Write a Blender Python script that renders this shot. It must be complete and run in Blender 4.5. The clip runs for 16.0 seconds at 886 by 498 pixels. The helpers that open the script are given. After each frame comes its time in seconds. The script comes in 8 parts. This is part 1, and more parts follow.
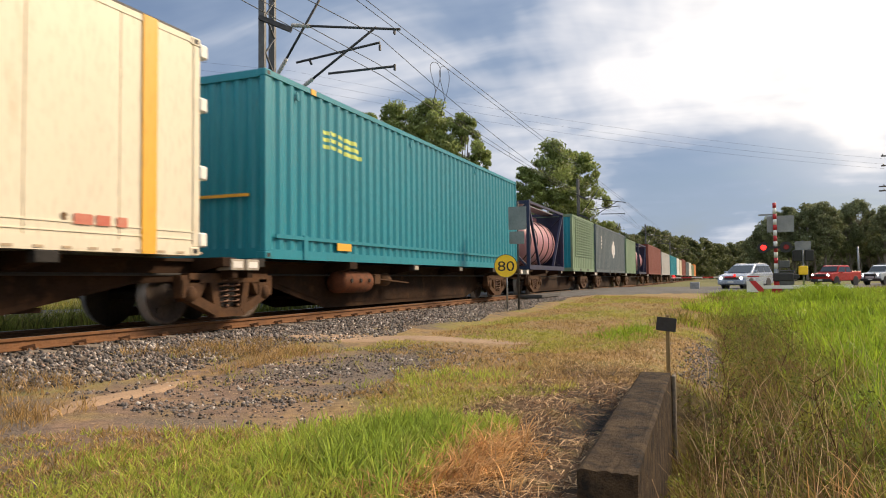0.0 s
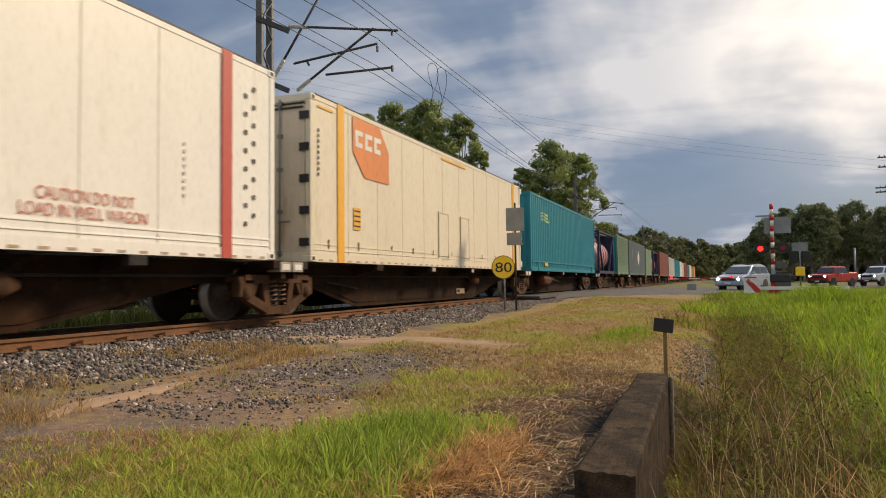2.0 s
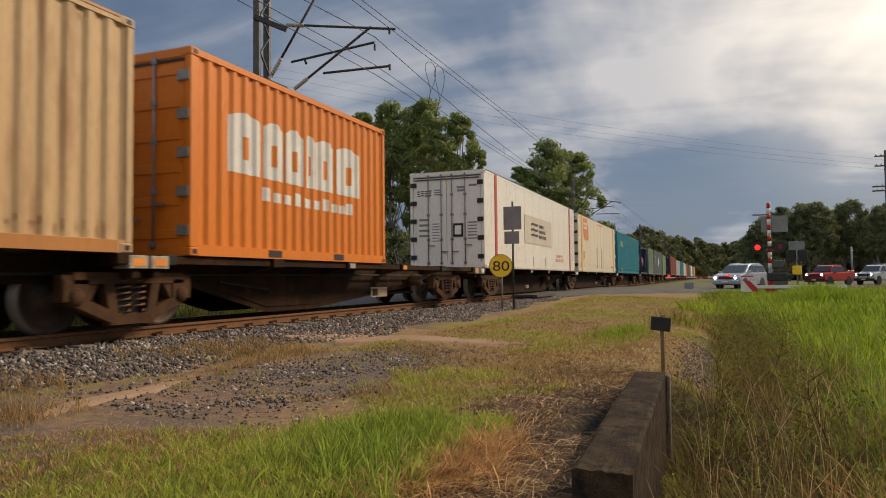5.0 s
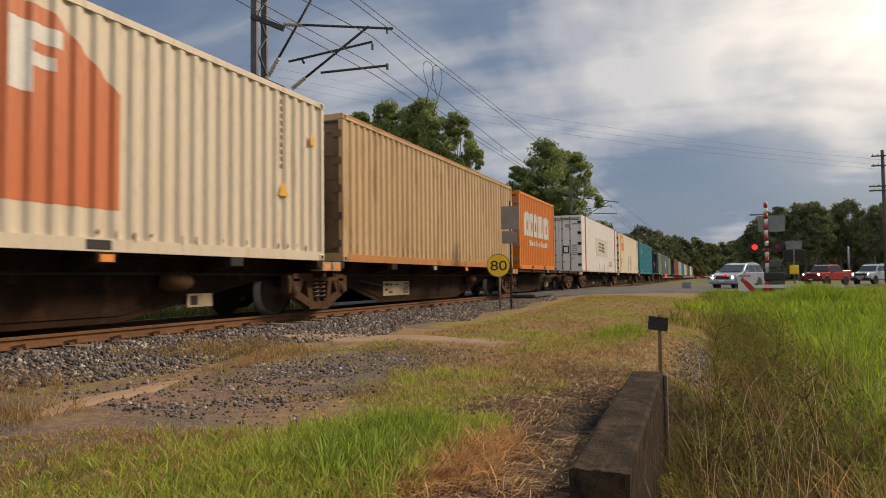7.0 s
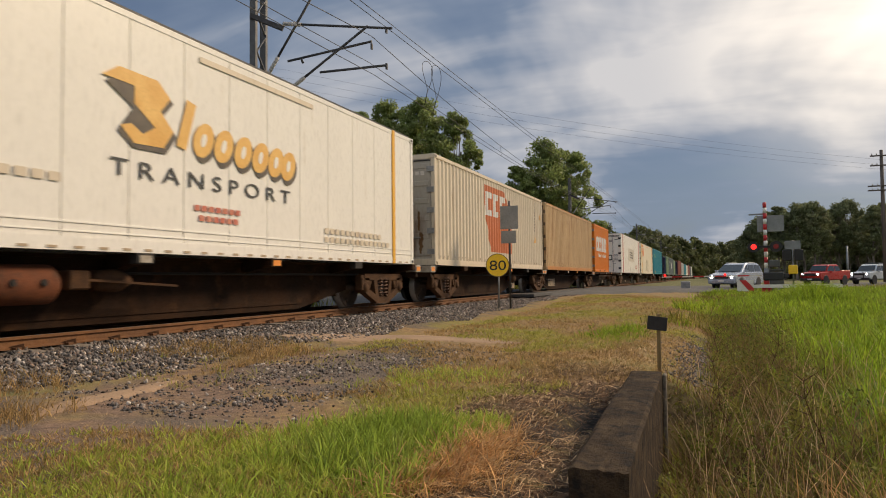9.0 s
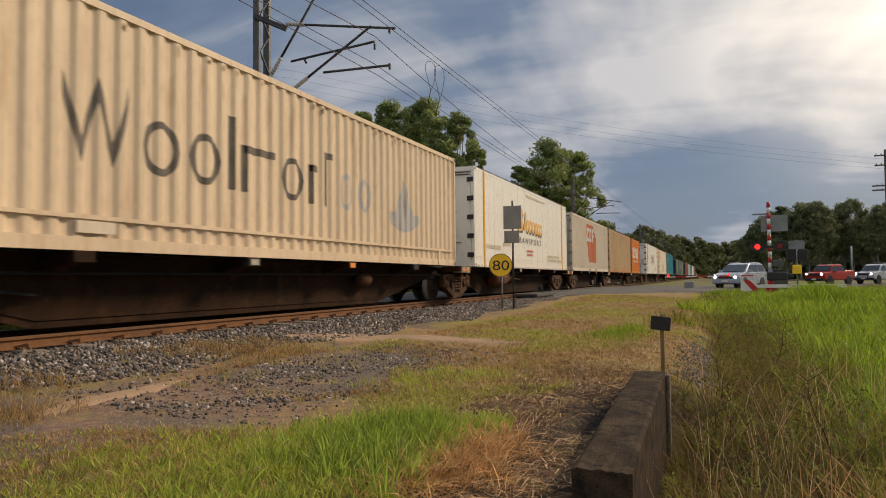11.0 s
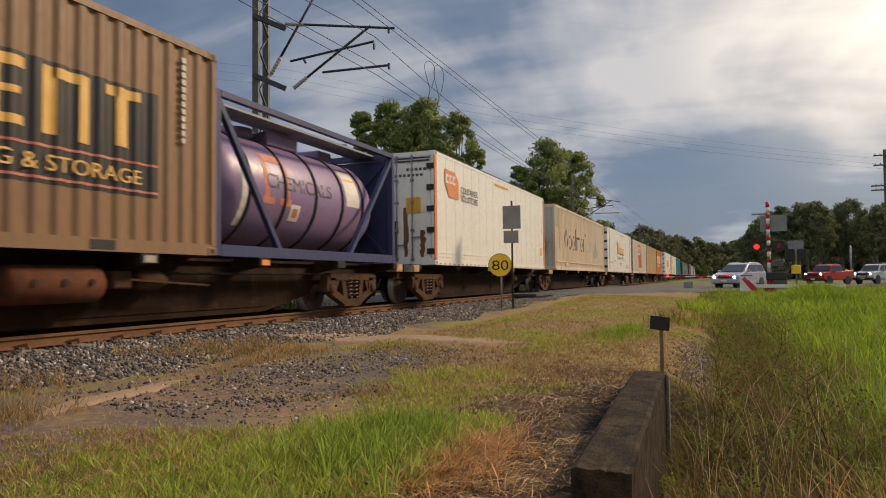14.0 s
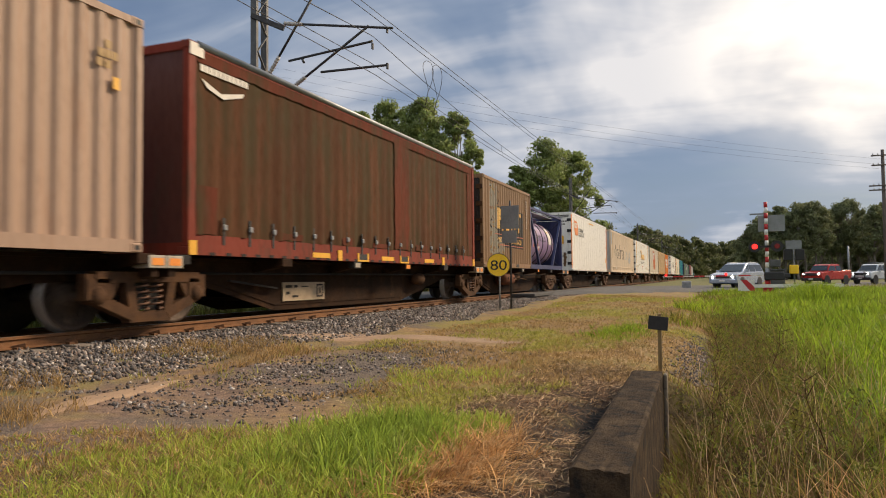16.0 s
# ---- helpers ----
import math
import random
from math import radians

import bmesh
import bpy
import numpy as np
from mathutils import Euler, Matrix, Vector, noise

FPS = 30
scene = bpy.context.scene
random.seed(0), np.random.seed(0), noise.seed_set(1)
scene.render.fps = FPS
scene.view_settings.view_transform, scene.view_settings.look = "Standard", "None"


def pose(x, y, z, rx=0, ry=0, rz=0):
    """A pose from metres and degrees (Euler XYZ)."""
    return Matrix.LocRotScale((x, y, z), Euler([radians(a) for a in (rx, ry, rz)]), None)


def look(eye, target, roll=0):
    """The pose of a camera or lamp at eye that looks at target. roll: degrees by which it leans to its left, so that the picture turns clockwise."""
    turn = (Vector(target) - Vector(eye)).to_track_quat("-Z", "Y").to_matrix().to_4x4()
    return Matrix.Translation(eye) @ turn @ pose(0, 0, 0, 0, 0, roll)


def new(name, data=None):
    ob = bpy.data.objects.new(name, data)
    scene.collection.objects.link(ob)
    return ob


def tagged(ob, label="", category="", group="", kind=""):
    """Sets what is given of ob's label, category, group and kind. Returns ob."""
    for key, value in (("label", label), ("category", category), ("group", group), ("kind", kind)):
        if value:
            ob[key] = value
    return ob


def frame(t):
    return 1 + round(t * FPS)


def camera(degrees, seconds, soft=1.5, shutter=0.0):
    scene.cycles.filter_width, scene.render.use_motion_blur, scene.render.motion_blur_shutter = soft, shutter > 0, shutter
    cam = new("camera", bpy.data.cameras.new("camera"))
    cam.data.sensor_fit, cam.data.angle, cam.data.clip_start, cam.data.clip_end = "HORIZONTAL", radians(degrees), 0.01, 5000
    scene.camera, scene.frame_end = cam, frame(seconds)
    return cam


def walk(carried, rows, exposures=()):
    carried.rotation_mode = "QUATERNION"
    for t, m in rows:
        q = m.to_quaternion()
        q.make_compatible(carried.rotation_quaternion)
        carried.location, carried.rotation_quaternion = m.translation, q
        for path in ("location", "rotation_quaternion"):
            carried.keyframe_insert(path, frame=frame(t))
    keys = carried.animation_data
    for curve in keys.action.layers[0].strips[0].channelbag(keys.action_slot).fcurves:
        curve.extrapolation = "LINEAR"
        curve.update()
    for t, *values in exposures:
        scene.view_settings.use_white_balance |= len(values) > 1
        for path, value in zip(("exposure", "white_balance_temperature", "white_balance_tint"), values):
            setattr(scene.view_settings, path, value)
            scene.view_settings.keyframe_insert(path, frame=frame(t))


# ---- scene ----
# ---- camera ----
EYE = Vector((0, 0, 1.1))
HEADING, PITCH, LEAN = 20.968, 2.453, -0.609
# small hand movements: seconds, turn to the left and tilt upward in degrees
SWAY = [(0, .665, .07), (.5, .73, .09), (1, .44, .14), (1.5, .46, .16), (2, .46, .16), (2.5, .45, .14), (3, .42, .12), (3.5, .39, .09),
        (4, .35, .07), (4.6, .30, .06), (5.5, .21, .04), (6.5, .115, .02), (7, .07, .02), (7.5, .06, 0), (8, 0, 0), (8.5, 0, 0), (9, 0, 0), (9.6, .07, 0),
        (10.5, .2, 0), (11.5, .28, 0), (12, .27, 0), (12.5, .21, -.01), (13, .2, -.02), (13.5, .2, -.02), (14, .2, -.01),
        (14.5, .2, -.03), (15, .2, -.02), (15.5, .2, -.02), (16, .07, -.02)]


EXPOSURES = [(0, .64), (.5, .52), (1, .40), (1.5, .29), (2, .16), (3, 0.0), (4, -.14), (6.5, -.02), (8.5, .0), (11.5, -.08), (12.5, -.06), (14, -.06), (15, .15), (16, .34)]


def aim(turn, tilt):
    a, b = radians(HEADING + turn), radians(PITCH + tilt)
    return look(EYE, EYE + Vector((-math.sin(a) * math.cos(b), math.cos(a) * math.cos(b), math.sin(b))), LEAN)


cam = camera(64.23, 16.0, 1.0, 0.22)
walk(cam, [(t, aim(a, b)) for t, a, b in SWAY], EXPOSURES)

# ---- sky and sun ----
SUN_AZ, SUN_EL = 42.0, 34.0      # clockwise from the track's direction


def make_world():
    w = bpy.data.worlds.new("sky")
    scene.world = w
    w.use_nodes = True
    nt = w.node_tree
    nt.nodes.clear()
    N = lambda kind, **kw: setup(nt.nodes.new(kind), kw)

    def setup(n, kw):
        for k, v in kw.items():
            n.inputs[int(k[1:])].default_value = v
        return n
    L = nt.links.new
    out, bg = N("ShaderNodeOutputWorld"), N("ShaderNodeBackground")
    L(bg.outputs[0], out.inputs[0])
    sky = N("ShaderNodeTexSky")
    sky.sky_type, sky.sun_disc = "NISHITA", False
    sky.sun_elevation, sky.sun_rotation = radians(SUN_EL), radians(SUN_AZ)
    sky.air_density, sky.dust_density, sky.ozone_density = 1.0, 1.5, 1.5
    tint = N("ShaderNodeMix"); tint.data_type, tint.blend_type = "RGBA", "MULTIPLY"
    tint.inputs[0].default_value = 1
    tint.inputs[7].default_value = (0.055, 0.055, 0.055, 1)
    L(sky.outputs[0], tint.inputs[6])
    tc, sep = N("ShaderNodeTexCoord"), N("ShaderNodeSeparateXYZ")
    L(tc.outputs[0], sep.inputs[0])
    up = N("ShaderNodeMath", i1=0.22); up.operation = "ADD"
    clamp0 = N("ShaderNodeMath", i1=0.0); clamp0.operation = "MAXIMUM"
    L(sep.outputs[2], clamp0.inputs[0]); L(clamp0.outputs[0], up.inputs[0])
    div = N("ShaderNodeVectorMath"); div.operation = "DIVIDE"
    comb = N("ShaderNodeCombineXYZ", i2=1.0)
    L(up.outputs[0], comb.inputs[0]); L(up.outputs[0], comb.inputs[1])
    L(tc.outputs[0], div.inputs[0]); L(comb.outputs[0], div.inputs[1])
    mp = N("ShaderNodeMapping")
    mp.inputs[3].default_value = (1.0, 0.62, 1.0)
    mp.inputs[2].default_value = (0, 0, radians(25))
    L(div.outputs[0], mp.inputs[0])
    n1 = N("ShaderNodeTexNoise", i2=1.15, i3=5.0, i4=0.5)
    n1.inputs["Distortion"].default_value = 0.35
    L(mp.outputs[0], n1.inputs[0])
    ramp = N("ShaderNodeValToRGB")
    e = ramp.color_ramp.elements
    e[0].position, e[0].color = 0.30, (0.088, 0.152, 0.29, 1)
    e[1].position, e[1].color = 0.71, (0.67, 0.65, 0.65, 1)
    m_ = ramp.color_ramp.elements.new(0.5); m_.color = (0.215, 0.27, 0.37, 1)
    # cloud thickens towards the far end of the line
    side = N("ShaderNodeVectorMath", i1=(0.12, 0.99, 0.0)); side.operation = "DOT_PRODUCT"
    L(tc.outputs[0], side.inputs[0])
    bank = N("ShaderNodeMapRange", i1=0.70, i2=0.97, i3=-0.08, i4=0.10)
    L(side.outputs["Value"], bank.inputs[0])
    dens = N("ShaderNodeMath"); dens.operation = "ADD"
    low = N("ShaderNodeMapRange", i1=0.03, i2=0.36, i3=-0.12, i4=0.06)
    L(sep.outputs[2], low.inputs[0])
    d0 = N("ShaderNodeMath"); d0.operation = "ADD"
    L(n1.outputs[0], d0.inputs[0]); L(low.outputs[0], d0.inputs[1])
    # sunlit cloud opposite the sun, a pale bank over the line, a gap high to its left
    back = N("ShaderNodeMapRange", i1=0.0, i2=-0.6, i3=0.0, i4=0.15)
    L(side.outputs["Value"], back.inputs[0])
    total = d0.outputs[0]
    unit = N("ShaderNodeVectorMath"); unit.operation = "NORMALIZE"
    L(tc.outputs[0], unit.inputs[0])
    thin = N("ShaderNodeMapping")
    thin.inputs[3].default_value, thin.inputs[2].default_value = (1.0, 2.6, 1.0), (0, 0, radians(-32))
    L(div.outputs[0], thin.inputs[0])
    n2 = N("ShaderNodeTexNoise", i2=1.9, i3=4.0, i4=0.5)
    n2.inputs["Distortion"].default_value = 0.5
    L(thin.outputs[0], n2.inputs[0])
    streak = N("ShaderNodeMapRange", i1=0.25, i2=0.75, i3=-0.07, i4=0.07)
    L(n2.outputs[0], streak.inputs[0])
    terms = [bank.outputs[0], back.outputs[0], streak.outputs[0]]
    for az, el, reach, gain in ((-10, 13.5, 9, 0.085), (-3, 13, 8, 0.045), (-13, 8, 9, 0.05), (-34, 9, 12, 0.035), (-27, 21, 14, -0.06), (1, 5, 11, -0.06), (-12, 21, 7, -0.04), (-1, 20, 9, -0.03)):
        a, b = radians(az), radians(el)
        near = N("ShaderNodeVectorMath", i1=(math.sin(a) * math.cos(b), math.cos(a) * math.cos(b), math.sin(b))); near.operation = "DOT_PRODUCT"
        L(unit.outputs[0], near.inputs[0])
        rise = N("ShaderNodeMapRange", i1=math.cos(radians(reach)), i2=1.0, i3=0.0, i4=gain)
        rise.interpolation_type = "SMOOTHSTEP"
        L(near.outputs["Value"], rise.inputs[0])
        terms.append(rise.outputs[0])
    for term in terms:
        s_ = N("ShaderNodeMath"); s_.operation = "ADD"
        L(total, s_.inputs[0]); L(term, s_.inputs[1])
        total = s_.outputs[0]
    L(total, dens.inputs[0])
    dens.inputs[1].default_value = 0.0
    L(dens.outputs[0], ramp.inputs[0])
    cover = N("ShaderNodeMapRange", i1=0.34, i2=0.55, i3=0.45, i4=0.97)
    L(dens.outputs[0], cover.inputs[0])
    mix = N("ShaderNodeMix"); mix.data_type = "RGBA"
    L(cover.outputs[0], mix.inputs[0]); L(tint.outputs[2], mix.inputs[6]); L(ramp.outputs[0], mix.inputs[7])
    # thin cloud lit from behind, round the hidden sun
    a, b = radians(12.5), radians(19.0)
    sd = (math.sin(a) * math.cos(b), math.cos(a) * math.cos(b), math.sin(b))
    dot = N("ShaderNodeVectorMath", i1=sd); dot.operation = "DOT_PRODUCT"
    nrm = N("ShaderNodeVectorMath"); nrm.operation = "NORMALIZE"
    L(tc.outputs[0], nrm.inputs[0]); L(nrm.outputs[0], dot.inputs[0])
    g1 = N("ShaderNodeMapRange", i1=0.952, i2=1.0, i3=0.0, i4=1.0)
    L(dot.outputs["Value"], g1.inputs[0])
    gp = N("ShaderNodeMath", i1=2.2); gp.operation = "POWER"
    L(g1.outputs[0], gp.inputs[0])
    gn = N("ShaderNodeMapRange", i1=0.3, i2=0.62, i3=0.25, i4=1.25)
    L(n1.outputs[0], gn.inputs[0])
    gm = N("ShaderNodeMath"); gm.operation = "MULTIPLY"
    L(gp.outputs[0], gm.inputs[0]); L(gn.outputs[0], gm.inputs[1])
    glow = N("ShaderNodeMix"); glow.data_type, glow.blend_type = "RGBA", "ADD"
    glow.inputs[7].default_value = (0.70, 0.57, 0.39, 1)
    L(gm.outputs[0], glow.inputs[0]); L(mix.outputs[2], glow.inputs[6])
    # the cloud is thinner, and so brighter, overhead
    over = N("ShaderNodeMapRange", i1=0.40, i2=0.85, i3=0.0, i4=1.0)
    over.interpolation_type = "SMOOTHSTEP"
    L(sep.outputs[2], over.inputs[0])
    lift = N("ShaderNodeVectorMath"); lift.operation = "SCALE"
    warm = N("ShaderNodeMix"); warm.data_type = "VECTOR"
    warm.inputs[4].default_value, warm.inputs[5].default_value = (1, 1, 1), (2.2, 2.08, 1.82)
    L(over.outputs[0], warm.inputs[0])
    lift.operation = "MULTIPLY"
    L(glow.outputs[2], lift.inputs[0]); L(warm.outputs[1], lift.inputs[1])
    L(lift.outputs[0], bg.inputs[0])
    bg.inputs[1].default_value = 1.0


make_world()
sun = new("sun", bpy.data.lights.new("sun", "SUN"))
sun.data.energy, sun.data.angle, sun.data.color = 3.6, radians(11), (1.0, 0.77, 0.52)
sun.matrix_basis = look((30, 40, 40), (30 - math.sin(radians(SUN_AZ)), 40 - math.cos(radians(SUN_AZ)), 40 - math.tan(radians(SUN_EL))))


# ---- materials ----
def material(name, c1, c2=None, rough=0.6, metal=0.0, scale=3.0, fine=40.0, bump=0.15, stretch=(1, 1, 1), third=None, amount=0.5,
             island=0.0, objects=0.0, spec=0.5, emit=None, power=0.0, trans=0.0):
    """Colour mottled at two scales between c1 and c2, with patches of a third colour where a coarse noise is high."""
    m = bpy.data.materials.new(name)
    m.use_nodes = True
    nt = m.node_tree
    p = nt.nodes["Principled BSDF"]
    L = nt.links.new
    c2 = c2 or tuple(v * 0.8 for v in c1)
    tc, mp = nt.nodes.new("ShaderNodeTexCoord"), nt.nodes.new("ShaderNodeMapping")
    mp.inputs[3].default_value = stretch
    L(tc.outputs["Object"], mp.inputs[0])

    def noise_at(s, detail=5.0):
        n = nt.nodes.new("ShaderNodeTexNoise")
        n.inputs["Scale"].default_value, n.inputs["Detail"].default_value = s, detail
        n.inputs["Roughness"].default_value = 0.62
        L(mp.outputs[0], n.inputs["Vector"])
        return n.outputs[0]

    def rgb(a, b, fac, mode="MIX"):
        x = nt.nodes.new("ShaderNodeMix")
        x.data_type, x.blend_type = "RGBA", mode
        for sock, v in ((x.inputs[0], fac), (x.inputs[6], a), (x.inputs[7], b)):
            if hasattr(v, "links"):
                L(v, sock)
            else:
                sock.default_value = v if isinstance(v, float) else (*v, 1)
        return x.outputs[2]

    def stretch_range(sock, lo, hi, a=0.0, b=1.0):
        r = nt.nodes.new("ShaderNodeMapRange")
        for i, v in enumerate((lo, hi, a, b), 1):
            r.inputs[i].default_value = v
        L(sock, r.inputs[0])
        return r.outputs[0]
    coarse, grain = noise_at(scale), noise_at(fine, 3.0)
    col = rgb(c1, c2, stretch_range(coarse, 0.35, 0.65))
    col = rgb(col, tuple(v * 0.55 for v in c2), stretch_range(grain, 0.5, 0.8, 0.0, 0.45))
    if third:
        col = rgb(col, third, stretch_range(noise_at(scale * 2.3, 7.0), 0.62 - 0.2 * amount, 0.80 - 0.2 * amount))
    for kind, k, s in ((2 if island else 0, "ShaderNodeNewGeometry", island), (1 if objects else 0, "ShaderNodeObjectInfo", objects)):
        if kind:
            g = nt.nodes.new(k)
            h = nt.nodes.new("ShaderNodeHueSaturation")
            L(stretch_range(g.outputs["Random Per Island" if kind == 2 else "Random"], 0, 1, 1 - s, 1 + s), h.inputs["Value"])
            L(col, h.inputs["Color"])
            col = h.outputs[0]
    L(col, p.inputs["Base Color"])
    L(stretch_range(grain, 0.3, 0.7, max(rough - 0.1, 0.02), min(rough + 0.12, 1)), p.inputs["Roughness"])
    p.inputs["Metallic"].default_value = metal
    p.inputs["Specular IOR Level"].default_value = spec
    if bump:
        b = nt.nodes.new("ShaderNodeBump")
        b.inputs["Strength"].default_value, b.inputs["Distance"].default_value = bump, 0.02
        L(grain, b.inputs["Height"])
        L(b.outputs[0], p.inputs["Normal"])
    if emit:
        p.inputs["Emission Color"].default_value = (*emit, 1)
        p.inputs["Emission Strength"].default_value = power
    if trans:
        t = nt.nodes.new("ShaderNodeBsdfTranslucent")
        mx = nt.nodes.new("ShaderNodeMixShader")
        mx.inputs[0].default_value = trans
        L(col, t.inputs[0])
        L(p.outputs[0], mx.inputs[1])
        L(t.outputs[0], mx.inputs[2])
        L(mx.outputs[0], nt.nodes["Material Output"].inputs[0])
    return m


def glass(name, tint=(0.02, 0.025, 0.03)):
    m = bpy.data.materials.new(name)
    m.use_nodes = True
    p = m.node_tree.nodes["Principled BSDF"]
    p.inputs["Base Color"].default_value = (*tint, 1)
    p.inputs["Roughness"].default_value = 0.04
    p.inputs["Specular IOR Level"].default_value = 0.7
    return m


def paint(name, c, rust=0.3, dirt=(0.10, 0.07, 0.045), rough=0.5, shade=0.86, spec=0.5):
    """Weathered paint on steel: streaks that run down the panel, patches of dirt."""
    return material(name, c, tuple(v * shade for v in c), rough, 0.0, 1.1, 22.0, 0.05, (1, 1, 0.22), dirt, rust, spec=spec)


# ---- mesh helpers ----
def box(bm, x0, x1, y0, y1, z0, z1):
    v = [bm.verts.new(p) for p in ((x0, y0, z0), (x1, y0, z0), (x1, y1, z0), (x0, y1, z0), (x0, y0, z1), (x1, y0, z1), (x1, y1, z1), (x0, y1, z1))]
    for f in ((3, 2, 1, 0), (4, 5, 6, 7), (0, 1, 5, 4), (1, 2, 6, 5), (2, 3, 7, 6), (3, 0, 4, 7)):
        bm.faces.new([v[i] for i in f])
    return v


def boxes(*rows):
    bm = bmesh.new()
    for r in rows:
        box(bm, *r)
    return bm


def bevelled(bm, w, seg=2):
    bmesh.ops.bevel(bm, geom=list(bm.edges), offset=w, segments=seg, affect="EDGES", profile=0.5)
    return bm


def tube(bm, a, b, r0, r1=None, n=8, cap=True):
    a, b = Vector(a), Vector(b)
    r1 = r0 if r1 is None else r1
    q = (b - a).to_track_quat("Z", "Y")
    rings = []
    for c, r in ((a, r0), (b, r1)):
        rings.append([bm.verts.new(c + q @ Vector((r * math.cos(k * 2 * math.pi / n), r * math.sin(k * 2 * math.pi / n), 0))) for k in range(n)])
    for k in range(n):
        bm.faces.new((rings[0][k], rings[0][(k + 1) % n], rings[1][(k + 1) % n], rings[1][k])).smooth = True
    if cap:
        bm.faces.new(rings[0][::-1])
        bm.faces.new(rings[1])
    return bm


def beam(bm, a, b, w, h):
    """A bar of rectangular section from a to b."""
    a, b = Vector(a), Vector(b)
    q = (b - a).to_track_quat("Z", "X")
    rings = [[bm.verts.new(c + q @ Vector((sx * w / 2, sy * h / 2, 0))) for sx, sy in ((-1, -1), (1, -1), (1, 1), (-1, 1))] for c in (a, b)]
    for k in range(4):
        bm.faces.new((rings[0][k], rings[0][(k + 1) % 4], rings[1][(k + 1) % 4], rings[1][k]))
    bm.faces.new(rings[0][::-1])
    bm.faces.new(rings[1])
    return bm


def prism(bm, pts, x0, x1):
    """A polygon in the (y, z) plane, pushed out from x0 to x1."""
    a = [bm.verts.new((x0, y, z)) for y, z in pts]
    b = [bm.verts.new((x1, y, z)) for y, z in pts]
    n = len(pts)
    for k in range(n):
        bm.faces.new((a[k], a[(k + 1) % n], b[(k + 1) % n], b[k]))
    bm.faces.new(a[::-1])
    bm.faces.new(b)
    bmesh.ops.recalc_face_normals(bm, faces=bm.faces)
    return bm


def lathe(bm, prof, axis_y=True, n=24, centre=(0, 0, 0), caps=True):
    """Turns a profile of (distance along the axis, radius) about an axis along x or y."""
    rings = []
    for d, r in prof:
        ring = []
        for k in range(n):
            u, w = r * math.cos(2 * math.pi * k / n), r * math.sin(2 * math.pi * k / n)
            p = (u, d, w) if axis_y else (d, u, w)
            ring.append(bm.verts.new(Vector(p) + Vector(centre)))
        rings.append(ring)
    for a, b in zip(rings, rings[1:]):
        for k in range(n):
            bm.faces.new((a[k], a[(k + 1) % n], b[(k + 1) % n], b[k])).smooth = True
    if caps:
        bm.faces.new(rings[0][::-1])
        bm.faces.new(rings[-1])
    bmesh.ops.recalc_face_normals(bm, faces=bm.faces)
    return bm


def mesh_of(name, bm, mat):
    me = bpy.data.meshes.new(name)
    bm.to_mesh(me)
    bm.free()
    me.materials.append(mat)
    return me


def part(name, bm, mat, parent=None, label="", at=None):
    """Links a bmesh, or a mesh made before, as one mesh object under a thing or a part."""
    me = bm if isinstance(bm, bpy.types.Mesh) else mesh_of(name, bm, mat)
    ob = new(name, me)
    ob.parent = parent
    if at is not None:
        ob.matrix_basis = at if isinstance(at, Matrix) else Matrix.Translation(at)
    if label:
        ob["label"] = label
    return ob


def thing(name, label, category, at=(0, 0, 0), group="", kind=""):
    ob = new(name)
    ob.empty_display_size = 0.3
    ob.matrix_basis = at if isinstance(at, Matrix) else Matrix.Translation(at)
    return tagged(ob, label, category, group, kind)


def quads_mesh(name, verts, per, mat, smooth=False):
    """A mesh of many alike little strips. verts: (n, per, 3), taken two by two as the rungs of a strip."""
    n = len(verts)
    q = per // 2 - 1
    base = np.array([[2 * i, 2 * i + 1, 2 * i + 3, 2 * i + 2] for i in range(q)])
    idx = (base[None] + (np.arange(n) * per)[:, None, None]).reshape(-1)
    me = bpy.data.meshes.new(name)
    me.vertices.add(n * per)
    me.vertices.foreach_set("co", np.asarray(verts, dtype=np.float32).reshape(-1))
    me.loops.add(len(idx))
    me.loops.foreach_set("vertex_index", idx.astype(np.int32))
    me.polygons.add(n * q)
    me.polygons.foreach_set("loop_start", (np.arange(n * q) * 4).astype(np.int32))
    me.update(calc_edges=True)
    me.materials.append(mat)
    return me


def writing(text, size, mat, parent, at, width=None, name="lettering", rear=False, depth=0.002):
    """Letters on the side (facing +x) or the rear (facing -y) of a thing; at: the lower left corner."""
    cu = bpy.data.curves.new("letters", "FONT")
    cu.body, cu.size, cu.extrude = text, size, depth / 2
    tmp = bpy.data.objects.new("letters", cu)
    scene.collection.objects.link(tmp)
    me = bpy.data.meshes.new_from_object(tmp.evaluated_get(bpy.context.evaluated_depsgraph_get()))
    bpy.data.objects.remove(tmp)
    xs = [v.co.x for v in me.vertices]
    k = width / (max(xs) - min(xs)) if width else 1
    rot = Matrix(((0, 0, 1, 0), (1, 0, 0, 0), (0, 1, 0, 0), (0, 0, 0, 1))) if not rear else Matrix(((1, 0, 0, 0), (0, 0, -1, 0), (0, 1, 0, 0), (0, 0, 0, 1)))
    me.transform(rot @ Matrix.Diagonal((k, 1, 1, 1)))
    me.materials.clear()
    me.materials.append(mat)
    return part(name, me, mat, parent, at=at)


